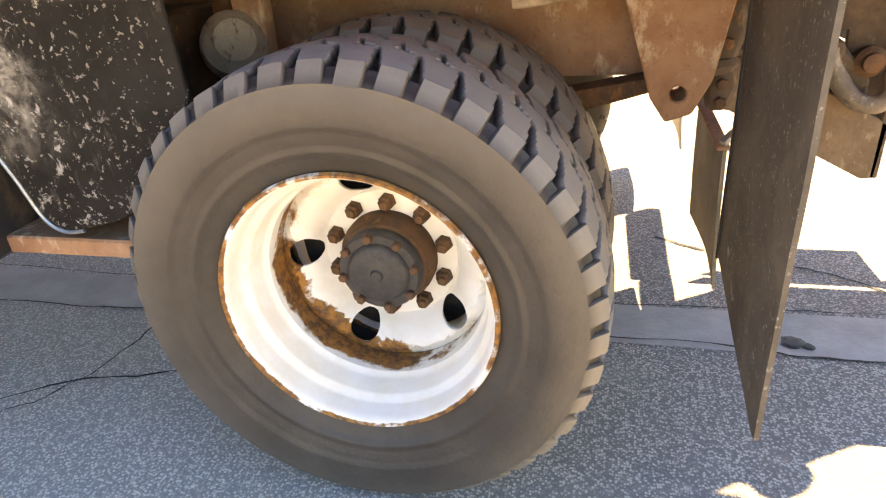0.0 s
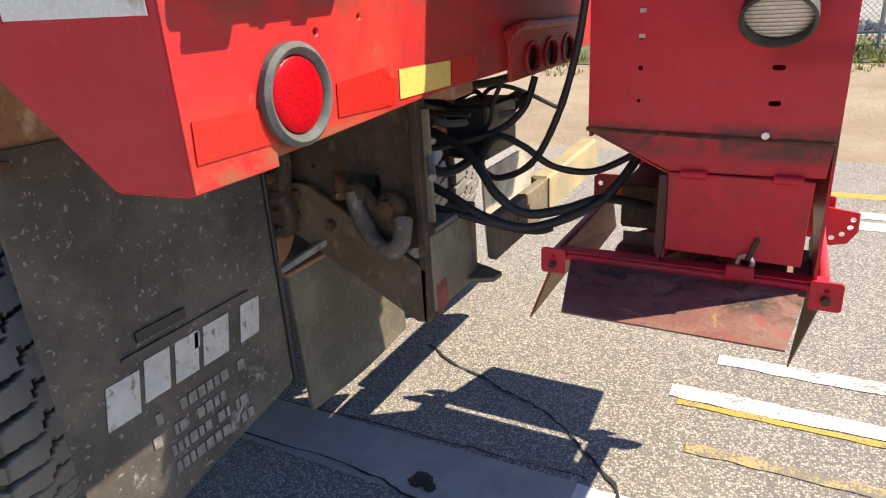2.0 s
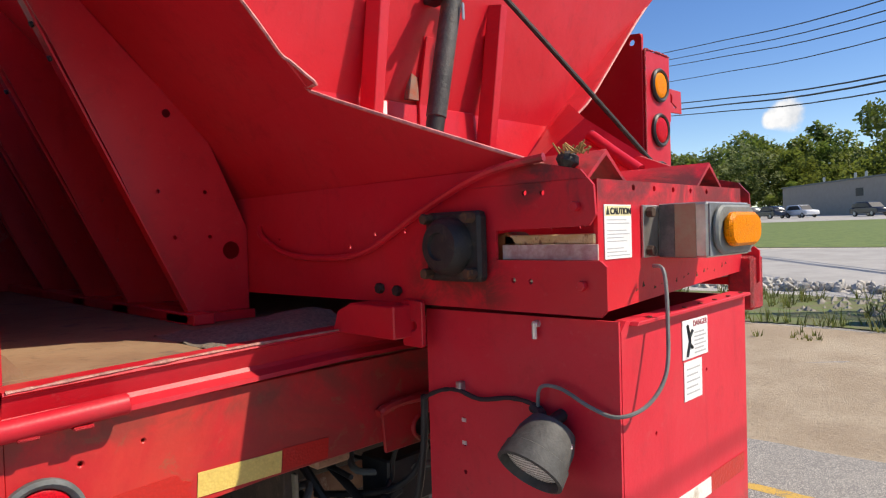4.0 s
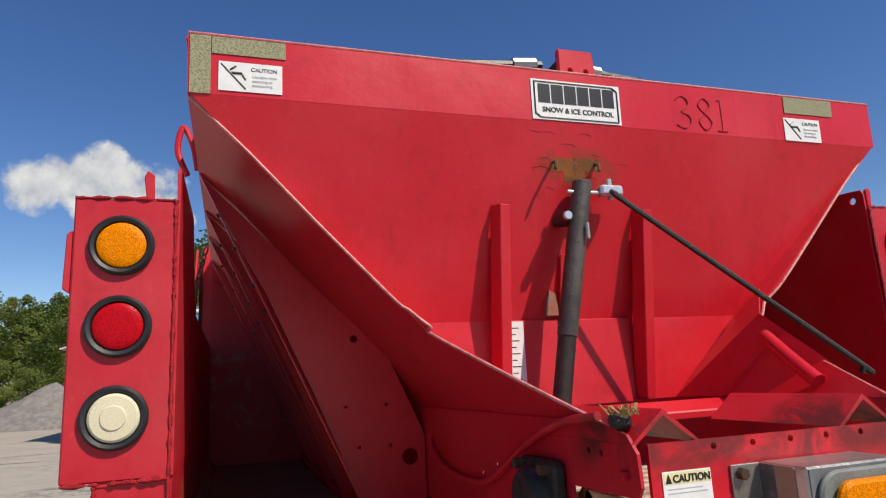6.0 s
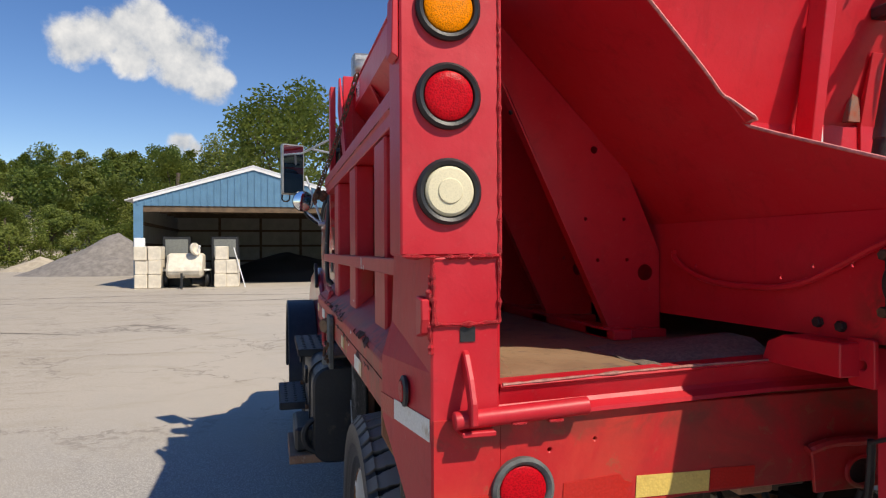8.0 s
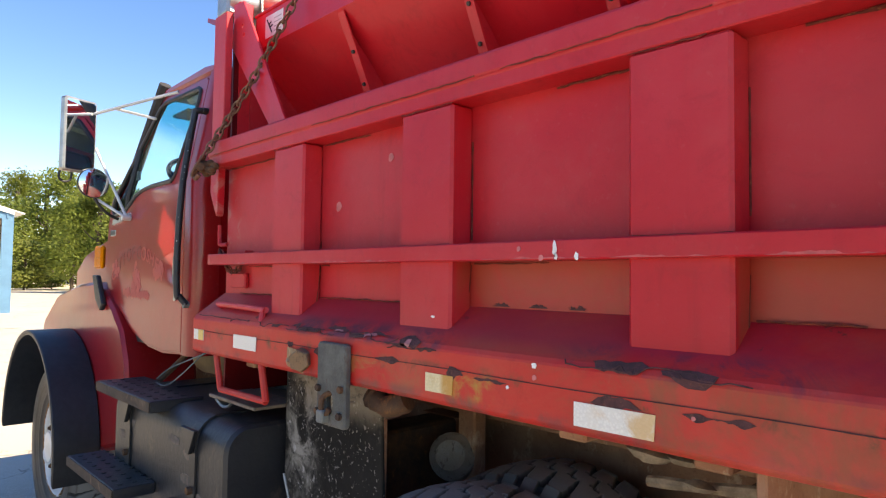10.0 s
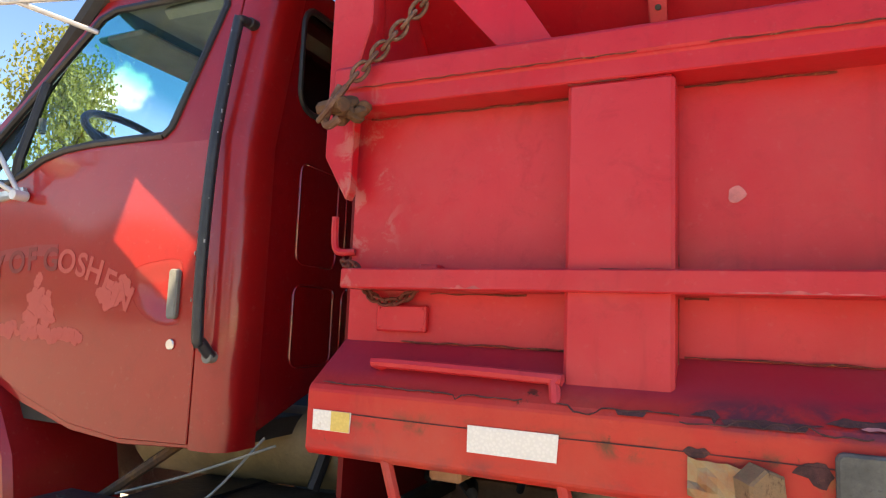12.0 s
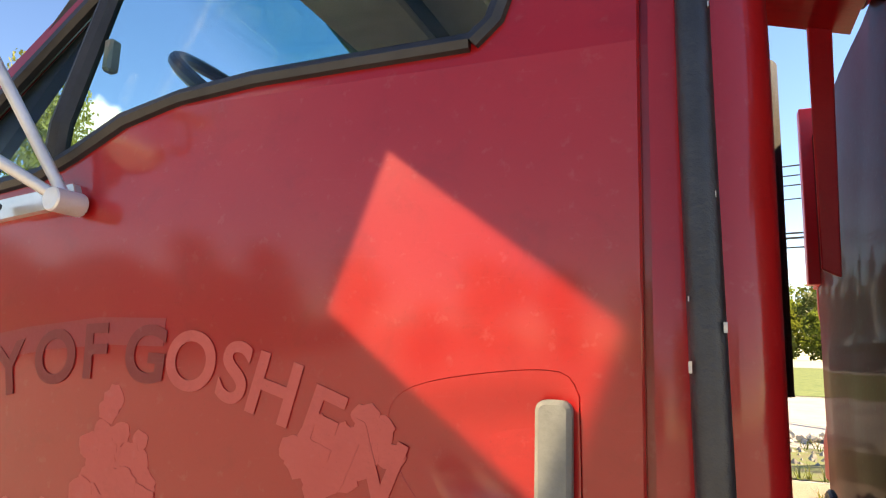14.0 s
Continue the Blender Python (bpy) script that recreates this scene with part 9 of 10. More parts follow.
for i in range(7):
    part("flange_hole", plate("z", ring(0.676, 0.99 + 0.07 * i, 0.005, 8), 1.4668 + 0.0011 * i, 1.4685 + 0.0011 * i), RUST, lip)
q_("side_latch", box(0.60, 0.66, 1.53, 1.60, 1.42, 1.55, 0.006), WELD, "rough red latch block")

# work light
lamp = q_("work_light", lathe([(0.024, 0.088), (0.044, 0.082), (0.054, 0.055), (0.0565, 0.022), (0.060, 0.020), (0.0615, 0.0), (0.062, -0.010), (0.056, -0.012), (0.054, 0.004)], (0.546, 0.808, 1.217), (0.02, 0.70, 0.62), 40), plain("dusty_black_rubber", (0.065, 0.063, 0.058), 0.7, var=0.35, scale=18), "round rubber-housed work light, grey with dust", smooth=True)
part("lamp_glass", lathe([(0.056, 0.008), (0.048, 0.002), (0.03, -0.003), (0, -0.005)], (0.546, 0.808, 1.217), (0.02, 0.70, 0.62), 36), LENS_G, lamp, "ribbed sealed-beam glass", True)
part("lamp_stalk", cyl((0.545, 0.86, 1.28), (0.55, 0.90, 1.29), 0.012, 10), BLACK, lamp, smooth=True)
part("lamp_screw", cyl((0.59, 0.85, 1.25), (0.60, 0.85, 1.255), 0.006, 8), CHROME, lamp, smooth=True)
q_("lamp_cable", tube([(0.19, 0.885, 1.265), (0.25, 0.884, 1.292), (0.303, 0.882, 1.300), (0.36, 0.886, 1.290), (0.44, 0.886, 1.305), (0.50, 0.884, 1.300), (0.53, 0.870, 1.275)], 0.0045, 8, 8, 0.25), RUBBER, "black taped cable", smooth=True)
q_("lamp_cable", tube([(0.49, 0.886, 1.298), (0.51, 0.884, 1.29), (0.52, 0.875, 1.285)], 0.010, 8, 6, 0.4), RUBBER, smooth=True)
q_("grey_conduit", tube([(0.505, 0.884, 1.295), (0.515, 0.88, 1.338), (0.56, 0.88, 1.342), (0.62, 0.882, 1.318), (0.668, 0.89, 1.308), (0.70, 0.93, 1.325), (0.715, 0.97, 1.375), (0.705, 1.00, 1.46), (0.69, 1.02, 1.545), (0.66, 1.04, 1.555)], 0.0036, 8, 8), GREY_PLASTIC, "grey flexible conduit", smooth=True)
q_("lid_cable", tube([(-0.45, 0.862, 1.66), (-0.42, 0.852, 1.63), (-0.30, 0.850, 1.585), (-0.12, 0.850, 1.572), (0.05, 0.850, 1.590), (0.25, 0.846, 1.675), (0.42, 0.842, 1.735), (0.55, 0.86, 1.755)], 0.008, 8, 8), RED_SPREAD, "red painted cable along the sill", smooth=True)
q_("grease_clump", lathe([(0, -0.014), (0.013, -0.010), (0.021, 0.0), (0.018, 0.012), (0.008, 0.018), (0, 0.018)], (0.587, 0.878, 1.744), (0.2, 0.2, 1), 12), BLACK_IRON, "greasy straw-caked clump")
for i in range(30):
    r5 = random.Random(100 + i)
    b0 = Vector((0.60 + r5.uniform(-0.02, 0.02), 0.88 + r5.uniform(-0.02, 0.02), 1.757))
    part("straw", cyl(b0, b0 + Vector((r5.uniform(-0.02, 0.02), r5.uniform(-0.02, 0.02), r5.uniform(0.005, 0.02))), 0.0015, 4), plain("dry_straw", (0.36, 0.22, 0.08), 0.9, var=0.3, scale=50) if i == 0 else bpy.data.materials["dry_straw"], sp)
q_("hanging_hose", tube([(0.19, 0.89, 1.27), (0.163, 0.91, 1.149), (0.115, 0.93, 1.012), (0.042, 0.96, 0.896), (-0.057, 0.98, 0.848), (-0.10, 0.98, 0.882), (-0.045, 0.96, 0.957), (0.025, 0.95, 0.941), (0.095, 0.97, 0.89), (0.178, 1.02, 0.871), (0.261, 1.06, 0.906)], 0.0085, 8, 8, 0.15), RUBBER, "black hose looping below the chute", smooth=True)

# spinner guards
PAN = rusty("scraped_rust_red_sheet", (0.21, 0.085, 0.07), (0.27, 0.15, 0.11), (0.13, 0.085, 0.07), 0.7, 6)
stained(PAN, [((0.03, 0.025, 0.025), {"Y": (0.78, 0.90, 0.04)}, 11.0, 0.48, 0.60, 0.85), ((0.42, 0.27, 0.13), {"Y": (0.70, 0.93, 0.03)}, 16.0, 0.60, 0.68, 0.6), ((0.44, 0.05, 0.06), {"Y": (0.66, 0.80, 0.05)}, 13.0, 0.56, 0.64, 0.6)])
OLIVE = rusty("dried_mud_on_steel", (0.17, 0.12, 0.065), (0.24, 0.17, 0.09), (0.10, 0.06, 0.04), 0.8, 9)
# a deflector sheet on its bar, an ear with a bolt at either end; the near side and its twin across the spinner
FAR = 2.405                       # near and far parts add up to this across the truck
for far_side in (False, True):
    def at(pts):
        return [(x, FAR - y, z) for x, y, z in reversed(pts)] if far_side else pts
    a, b = at([(0.125, 0.912, 0.690), (0.70, 0.905, 0.690)])
    q_("pan_bar", cyl(a, b, 0.011, 10), RED_CHUTE, "red steel bar across the spinner guard", smooth=True)
    slab(at([(0.14, 0.898, 0.703), (0.69, 0.896, 0.703), (0.69, 0.925, 0.706), (0.14, 0.927, 0.706)]), 0.004, RED_CHUTE, "pan_bar_flange", "")
    slab(at([(0.16, 0.905, 0.684), (0.655, 0.900, 0.684), (0.625, 0.677, 0.660), (0.213, 0.674, 0.664)]), 0.004, PAN, "deflector_sheet", "scraped rust-red deflector sheet")
    for x in (0.122, 0.688):
        ya, yb = sorted((FAR - 0.888, FAR - 0.896) if far_side else (0.888, 0.896))
        q_("guard_ear", plate("y", rounded(x - 0.030, x + 0.030, 0.650, 0.712, 0.006, 2), ya, yb, [ring(x, 0.695, 0.005, 8)], 0.001), RED_CHUTE)
        q_("guard_bolt", cyl((x, ya - 0.012, 0.674), (x, yb + 0.012, 0.674), 0.009, 8), RUST, smooth=True)
# sheets between the bars, hanging to a point at the near and far corners
slab([(0.690, 0.905, 0.680), (0.690, 1.455, 0.676), (0.668, 1.44, 0.600), (0.664, 1.06, 0.615), (0.642, 0.915, 0.494)], 0.003, OLIVE, "guard_wing", "hanging guard sheet, brown with dried mud")
slab([(0.120, 0.905, 0.684), (0.055, 0.904, 0.512), (0.054, 1.472, 0.520), (0.120, 1.455, 0.684)], 0.003, RED_CHUTE, "guard_wing", "sloping red guard sheet, scraped")
slab([(0.124, 0.906, 0.682), (0.059, 0.905, 0.514), (0.058, 1.470, 0.522), (0.124, 1.454, 0.682)], 0.002, OLIVE, "guard_lining", "dried mud caked inside the guard")
for x in (0.690, 0.120):
    q_("guard_tube", cyl((x - 0.004, 0.895, 0.690), (x - 0.010, 1.455, 0.678), 0.011, 10), RED_CHUTE, smooth=True)
slab([(0.694, 0.91, 0.682), (0.694, 1.45, 0.678), (0.682, 1.43, 0.606), (0.684, 0.99, 0.632)], 0.002, RED_CHUTE, "guard_side", "slanted red guard plate")
slab([(0.135, 0.93, 0.700), (0.135, 1.40, 0.700), (0.150, 1.40, 0.60), (0.165, 0.99, 0.62)], 0.003, PAN, "guard_side", "dark torn guard sheet")
q_("hole_bracket", plate("y", [(0.650, 0.610), (0.645, 0.690), (0.690, 0.696), (0.776, 0.684), (0.778, 0.634), (0.756, 0.596), (0.715, 0.586)], 1.462, 1.470, [ring(x, z, 0.0075, 10) for x, z in ((0.762, 0.664), (0.758, 0.641), (0.741, 0.621), (0.718, 0.609))], 0.001), RED_CHUTE, "red bracket with adjusting holes")
q_("hole_bracket", plate("y", [(0.060, 0.650), (0.060, 0.735), (0.075, 0.745), (0.160, 0.745), (0.170, 0.665)], 1.462, 1.470, [ring(0.080, 0.715, 0.008, 10), ring(0.135, 0.722, 0.008, 10)], 0.001), RED_CHUTE)
q_("inner_box", box(0.21, 0.355, 1.18, 1.42, 0.68, 0.80, 0.006), rusty("dark_motor_box", (0.05, 0.03, 0.02), (0.10, 0.05, 0.03), (0.18, 0.10, 0.05), 0.7, 9), "dark rusty spinner motor box")
q_("spinner_disc", lathe([(0, 0.0), (0.23, 0.0), (0.235, 0.006), (0.23, 0.012), (0.03, 0.014), (0.03, 0.06), (0, 0.06)], (0.44, 1.18, 0.62), (0, 0, 1), 40), PAN, "round rusty spinner disc", smooth=True)
for i in range(6):
    a = i * math.pi / 3
    q_("spinner_vane", box(0.04, 0.22, -0.002, 0.002, 0.014, 0.05, 0.0), PAN).matrix_basis = Matrix.Translation((0.44, 1.18, 0.62)) @ Matrix.Rotation(a, 4, "Z")
q_("spring_catch", tube([(0.52, 0.90, 0.725), (0.525, 0.888, 0.745), (0.54, 0.886, 0.75), (0.55, 0.89, 0.735), (0.545, 0.90, 0.72)], 0.005, 6, 5), CHROME, "small bright catch", smooth=True)
q_("catch_plate", box(0.50, 0.555, 0.882, 0.896, 0.695, 0.725, 0.002), RED_CHUTE)
q_("catch_hook", tube([(0.555, 0.90, 0.79), (0.55, 0.885, 0.775), (0.54, 0.882, 0.745)], 0.006, 6, 5), RUST, smooth=True)
for pts, r, lab in (([(-0.40, 0.92, 0.90), (-0.172, 0.90, 0.824), (-0.055, 0.90, 0.768), (0.055, 0.92, 0.747), (0.177, 0.98, 0.788), (0.233, 1.02, 0.838), (0.272, 1.06, 0.902), (0.30, 1.10, 0.98)], 0.012, "thick black hydraulic hose"), ([(-0.30, 0.96, 0.99), (-0.14, 0.95, 0.93), (-0.08, 0.93, 0.881), (-0.028, 0.91, 0.826), (0.041, 0.92, 0.782), (0.128, 0.96, 0.789), (0.207, 1.02, 0.805), (0.30, 1.10, 0.77)], 0.012, "thick black hydraulic hose"), ([(-0.40, 0.86, 0.82), (-0.20, 0.88, 0.79), (-0.03, 0.90, 0.752), (0.06, 0.93, 0.735), (0.10, 0.95, 0.742)], 0.009, "black hydraulic hose"), ([(0.02, 1.05, 1.09), (0.0, 1.03, 1.02), (-0.05, 1.0, 0.97), (-0.14, 0.97, 0.94), (-0.30, 0.92, 0.91)], 0.009, "thin black hose"), ([(-0.05, 1.02, 1.09), (-0.08, 1.02, 1.03), (-0.10, 1.03, 0.97), (-0.16, 1.05, 0.94)], 0.006, "thin black hose")):
    q_("hydraulic_hose", tube(pts, r, 10, 9), RUBBER, lab, smooth=True)

# motor at the hopper's front
mt = q_("drive_motor", lathe([(0, 0), (0.055, 0.0), (0.062, 0.02), (0.062, 0.12), (0.05, 0.14), (0, 0.14)], (-2.98, 0.22, 2.86), (0.2, 1, 0), 24), GALV, "grey gear motor on the hopper's front", smooth=True)
part("motor_body", box(-3.06, -2.94, 0.20, 0.34, 2.78, 2.95, 0.015), GALV, mt)
part("motor_plate", plate("y", [(-3.06, 2.74), (-3.06, 2.98), (-2.90, 3.0), (-2.88, 2.74)], 0.345, 0.352), STAINLESS, mt)
q_("motor_tube", cyl((-2.95, 0.36, 2.90), (-2.70, 1.1, 2.90), 0.05, 20), STAINLESS, smooth=True)
q_("front_hood", plate("y", [(-3.0, 2.80), (-2.66, 2.80), (-2.66, 2.51), (-3.0, 2.615)], 0.36, 1.25), RED_SPREAD, "red drive hood reaching over the cab")
q_("hood_leg", plate("y", [(-2.755, 1.92), (-2.755, 2.545), (-2.70, 2.53), (-2.715, 1.90)], 1.235, 1.25, b=0.003), RED_SPREAD, "red leg under the drive hood")
q_("motor_cable", tube([(-2.98, 0.24, 2.80), (-2.97, 0.25, 2.70), (-2.90, 0.28, 2.64), (-2.80, 0.30, 2.62)], 0.010, 8, 6), BLACK, smooth=True)
fs = q_("front_sticker", box(-2.50, -2.36, HL - 0.0015, HL - 0.0003, 2.53, 2.62, 0.0), PAPER, "white caution sticker")
for a, b in (((-2.485, 2.605), (-2.445, 2.545)), ((-2.47, 2.58), (-2.45, 2.59)), ((-2.46, 2.57), (-2.44, 2.575))):
    part("sticker_stroke", cyl((a[0], HL - 0.002, a[1]), (b[0], HL - 0.002, b[1]), 0.003, 6), INK, fs)
for i in range(4):
    part("label_line", box(-2.43, -2.37, HL - 0.002, HL - 0.0015, 2.545 + 0.017 * i, 2.549 + 0.017 * i, 0.0), INKGREY, fs)

# grit spilled in the bed
GRIT = rusty("dark_road_grit", (0.13, 0.112, 0.085), (0.24, 0.205, 0.155), (0.06, 0.05, 0.04), 0.95, 110)
bm = bmesh.new()
g = [[bm.verts.new((-0.35 + 0.36 * i / 14 - 0.02, 0.52 + 0.36 * j / 14, 1.3985 + max(0.0, 0.045 * (j / 14) * math.sin(math.pi * min(1, i / 14 + 0.05)) + 0.010 * noise.noise(Vector((i * 0.5, j * 0.5, 0)))))) for j in range(15)] for i in range(15)]
for i in range(14):
    for j in range(14):
        bm.faces.new((g[i][j], g[i + 1][j], g[i + 1][j + 1], g[i][j + 1]))
tagged(part("spilled_grit", bm, GRIT, None, "", True), "grey road grit spilled on the bed floor", "grit", kind="stuff")

# ---------- yard and distance ----------
# open pole shed
SX, SY0, SY1, SAP, EAVE, APEX, SBK = -30.5, -6.4, 4.2, -1.2, 4.05, 5.6, -44.0
shed = thing("pole_shed", -37, -1.1, 0, "open pole shed with blue steel siding and white trim", "shed")


def s_(name, bm, mat, label="", parent=None):
    return part(name, bm, mat, parent or shed, label)


def roof_z(y):
    return EAVE + (APEX - EAVE) * (1 - abs(y - SAP) / (SAP - SY0 if y < SAP else SY1 - SAP))


s_("gable", plate("x", [(SY0, 3.72), (SY0, EAVE), (SAP, APEX), (SY1, EAVE), (SY1, 3.72)], SX - 0.04, SX), BLUE, "blue steel gable siding")
y = SY0 + 0.15
while y < SY1:
    s_("siding_rib", box(SX, SX + 0.03, y, y + 0.05, 3.74, roof_z(y + 0.025) - 0.16, 0.0), BLUE)
    y += 0.30
for y0, y1 in ((SY0, SAP), (SY1, SAP)):
    bm = plate("x", [(y0, EAVE + 0.02), (y1, APEX + 0.02), (y1, APEX - 0.16), (y0, EAVE - 0.16)], SX + 0.032, SX + 0.07)
    s_("rake_trim", bm, TRIM, "white rake trim")
    e = 0.35 if y0 < y1 else -0.35
    s_("roof_sheet", plate("x", [(y0 - e, EAVE - 0.08), (y1, APEX + 0.06), (y1, APEX + 0.02), (y0 - e, EAVE - 0.12)], SBK, SX + 0.10), TRIM, "white steel roof")
for y in (SY0, SY1 - 0.40):
    s_("corner_siding", box(SX - 0.05, SX, y, y + 0.40, 0, 3.72, 0.0), BLUE)
    s_("side_wall", box(SBK, SX - 0.05, y + (0 if y < 0 else 0.34), y + (0.06 if y < 0 else 0.40), 0, EAVE - 0.1, 0.0), LINER)
s_("back_wall", box(SBK - 0.06, SBK, SY0, SY1, 0, EAVE - 0.1, 0.0), LINER, "pale inner siding")
s_("header", box(SX - 0.25, SX - 0.05, SY0 + 0.4, SY1 - 0.4, 3.45, 3.74, 0.0), TIMBER)
for z in (0.9, 1.9, 2.9):
    s_("girt", box(SBK + 0.001, SBK + 0.12, SY0 + 0.06, SY1 - 0.06, z, z + 0.14, 0.0), TIMBER)
    s_("girt", box(SBK, SX - 0.3, SY0 + 0.061, SY0 + 0.18, z, z + 0.14, 0.0), TIMBER)
for y in (-3.8, -1.2, 1.4):
    s_("back_post", box(SBK + 0.12, SBK + 0.3, y, y + 0.16, 0, EAVE, 0.0), TIMBER)
for i in range(5):
    x = SX - 1.5 - i * 2.6
    s_("truss", plate("x", [(SY0 + 0.06, EAVE - 0.12), (SAP, APEX - 0.05), (SY1 - 0.06, EAVE - 0.12), (SY1 - 0.06, EAVE - 0.32), (SY0 + 0.06, EAVE - 0.32)], x - 0.03, x + 0.03), TIMBER)
s_("ceiling_light", box(SX - 2.6, SX - 2.4, -1.3, -0.4, 3.62, 3.70, 0.02), TRIM)
s_("meter_box", box(SX + 0.001, SX + 0.18, SY0 + 0.05, SY0 + 0.5, 1.65, 2.25, 0.02), TRIM, "grey meter box")


def mound(name, cx, cy, rx, ry, h, mat, label, seed, z0=0.0, kind="stuff", steep=1.15):
    bm = bmesh.new()
    N, K = 40, 14
    rows = []
    for k in range(K + 1):
        t = k / K
        row = []
        for i in range(N):
            a = 2 * math.pi * i / N
            w = 1 + 0.16 * noise.noise(Vector((math.cos(a) * 1.5, math.sin(a) * 1.5, seed)))
            z = h * (1 - t) ** steep * (1 + 0.16 * noise.noise(Vector((math.cos(a) * t * 3, math.sin(a) * t * 3, seed + 5))))
            row.append(bm.verts.new((cx + rx * t * w * math.cos(a), cy + ry * t * w * math.sin(a), z0 + z)))
        rows.append(row)
    for p_, q2 in zip(rows, rows[1:]):
        for i in range(N):
            bm.faces.new((p_[i], p_[(i + 1) % N], q2[(i + 1) % N], q2[i]))
    bmesh.ops.remove_doubles(bm, verts=bm.verts, dist=1e-4)
    tagged(part(name, bm, mat, None, "", True), label, "pile", kind=kind)


mound("gravel_pile", -50.5, -11.2, 5.0, 6.6, 3.0, GRAVEL, "grey crushed gravel pile beside the shed", 1)
mound("sand_pile", -61, -19.6, 3.0, 3.2, 1.25, SAND, "low pale sand pile", 2)
mound("gravel_pile", -66, -35, 8, 6, 2.0, GRAVEL, "grey crushed gravel pile beside the shed", 7)
mound("salt_pile", -38.0, 0.6, 4.6, 3.5, 1.55, plain("black_tarp", (0.008, 0.008, 0.009), 0.7, var=0.2, scale=3), "dark heap under the shed roof", 3, steep=0.5)

# cast blocks
bmB = box(-0.29, 0.29, -0.265, 0.265, 0, 0.62, 0.03)
first = part("concrete_block", bmB, BLOCK)
first.location = (-30.05, -5.98, 0)
tagged(first, "white cast concrete block in a stack", "concrete block", "stacked blocks")
for y, lv in ((-5.98, 3), (-5.42, 3), (-2.62, 3), (-2.12, 2)):
    for k in range(lv):
        if (y, k) != (-5.98, 0):
            copy_thing(first, pose(-30.05 + 0.03 * math.sin(y * 7 + k * 3), y + 0.02 * math.cos(k * 5 + y), 0.622 * k, 0, 0, 3 * math.sin(y * 5 + k)))
        copy_thing(first, pose(-30.72, y, 0.622 * k, 0, 0, 2 * math.sin(y + k)))
pole = thing("leaning_pole", -29.6, -1.9, 0, "thin pale pole leaning on the blocks", "pole")
part("shaft", cyl((-29.55, -1.55, 0), (-29.75, -2.05, 1.8), 0.025, 8), TRIM, pole)

# light tower on a trailer
lt = thing("light_tower", -30.4, -4.2, 0, "white towable light tower parked at the shed", "light tower")
part("hood", plate("y", [(-31.2, 0.45), (-31.2, 1.55), (-29.9, 1.55), (-29.35, 0.85), (-29.35, 0.70), (-29.6, 0.45)], -4.90, -3.40, b=0.10), BLOCK, lt, "white sheet hood")
part("tow_bar", tube([(-29.45, -4.15, 0.5), (-28.6, -4.15, 0.45)], 0.05, 6, 1), BLACK, lt)
part("jack", cyl((-28.7, -4.15, 0), (-28.7, -4.15, 0.7), 0.05, 10), BLACK, lt)
for y in (-5.05, -3.25):
    part("tyre", lathe([(0.18, -0.09), (0.33, -0.09), (0.36, 0), (0.33, 0.09), (0.18, 0.09)], (-30.6, y, 0.36), (0, 1, 0), 24), BLACK, lt, "", True)
    part("fender", box(-31.05, -30.15, y - 0.14, y + 0.14, 0.74, 0.82, 0.03), WHITE, lt)
part("flood_lamp", lathe([(0, 0.03), (0.10, 0.03), (0.20, 0.10), (0.28, 0.12), (0.30, 0.06), (0.26, -0.02), (0.1, -0.06), (0, -0.06)], (-29.7, -3.75, 1.72), (0.5, 0.8, 0.25), 24), BLOCK, lt, "round white flood lamp", True)
part("mast", cyl((-30.0, -3.9, 0.6), (-29.6, -3.5, 1.9), 0.05, 8), WHITE, lt)
for y in (-4.7, -2.55):
    panel = thing("control_cabinet", -31.6, y, 0, "black cabinet standing behind the light tower", "cabinet", "cabinets in the shed")
    part("case", box(-32.0, -31.4, y - 0.62, y + 0.62, 0.0, 2.35, 0.03), BLACK, panel)
    part("door", box(-31.4, -31.37, y - 0.5, y + 0.5, 1.35, 2.2, 0.01), GREY_PLASTIC, panel)


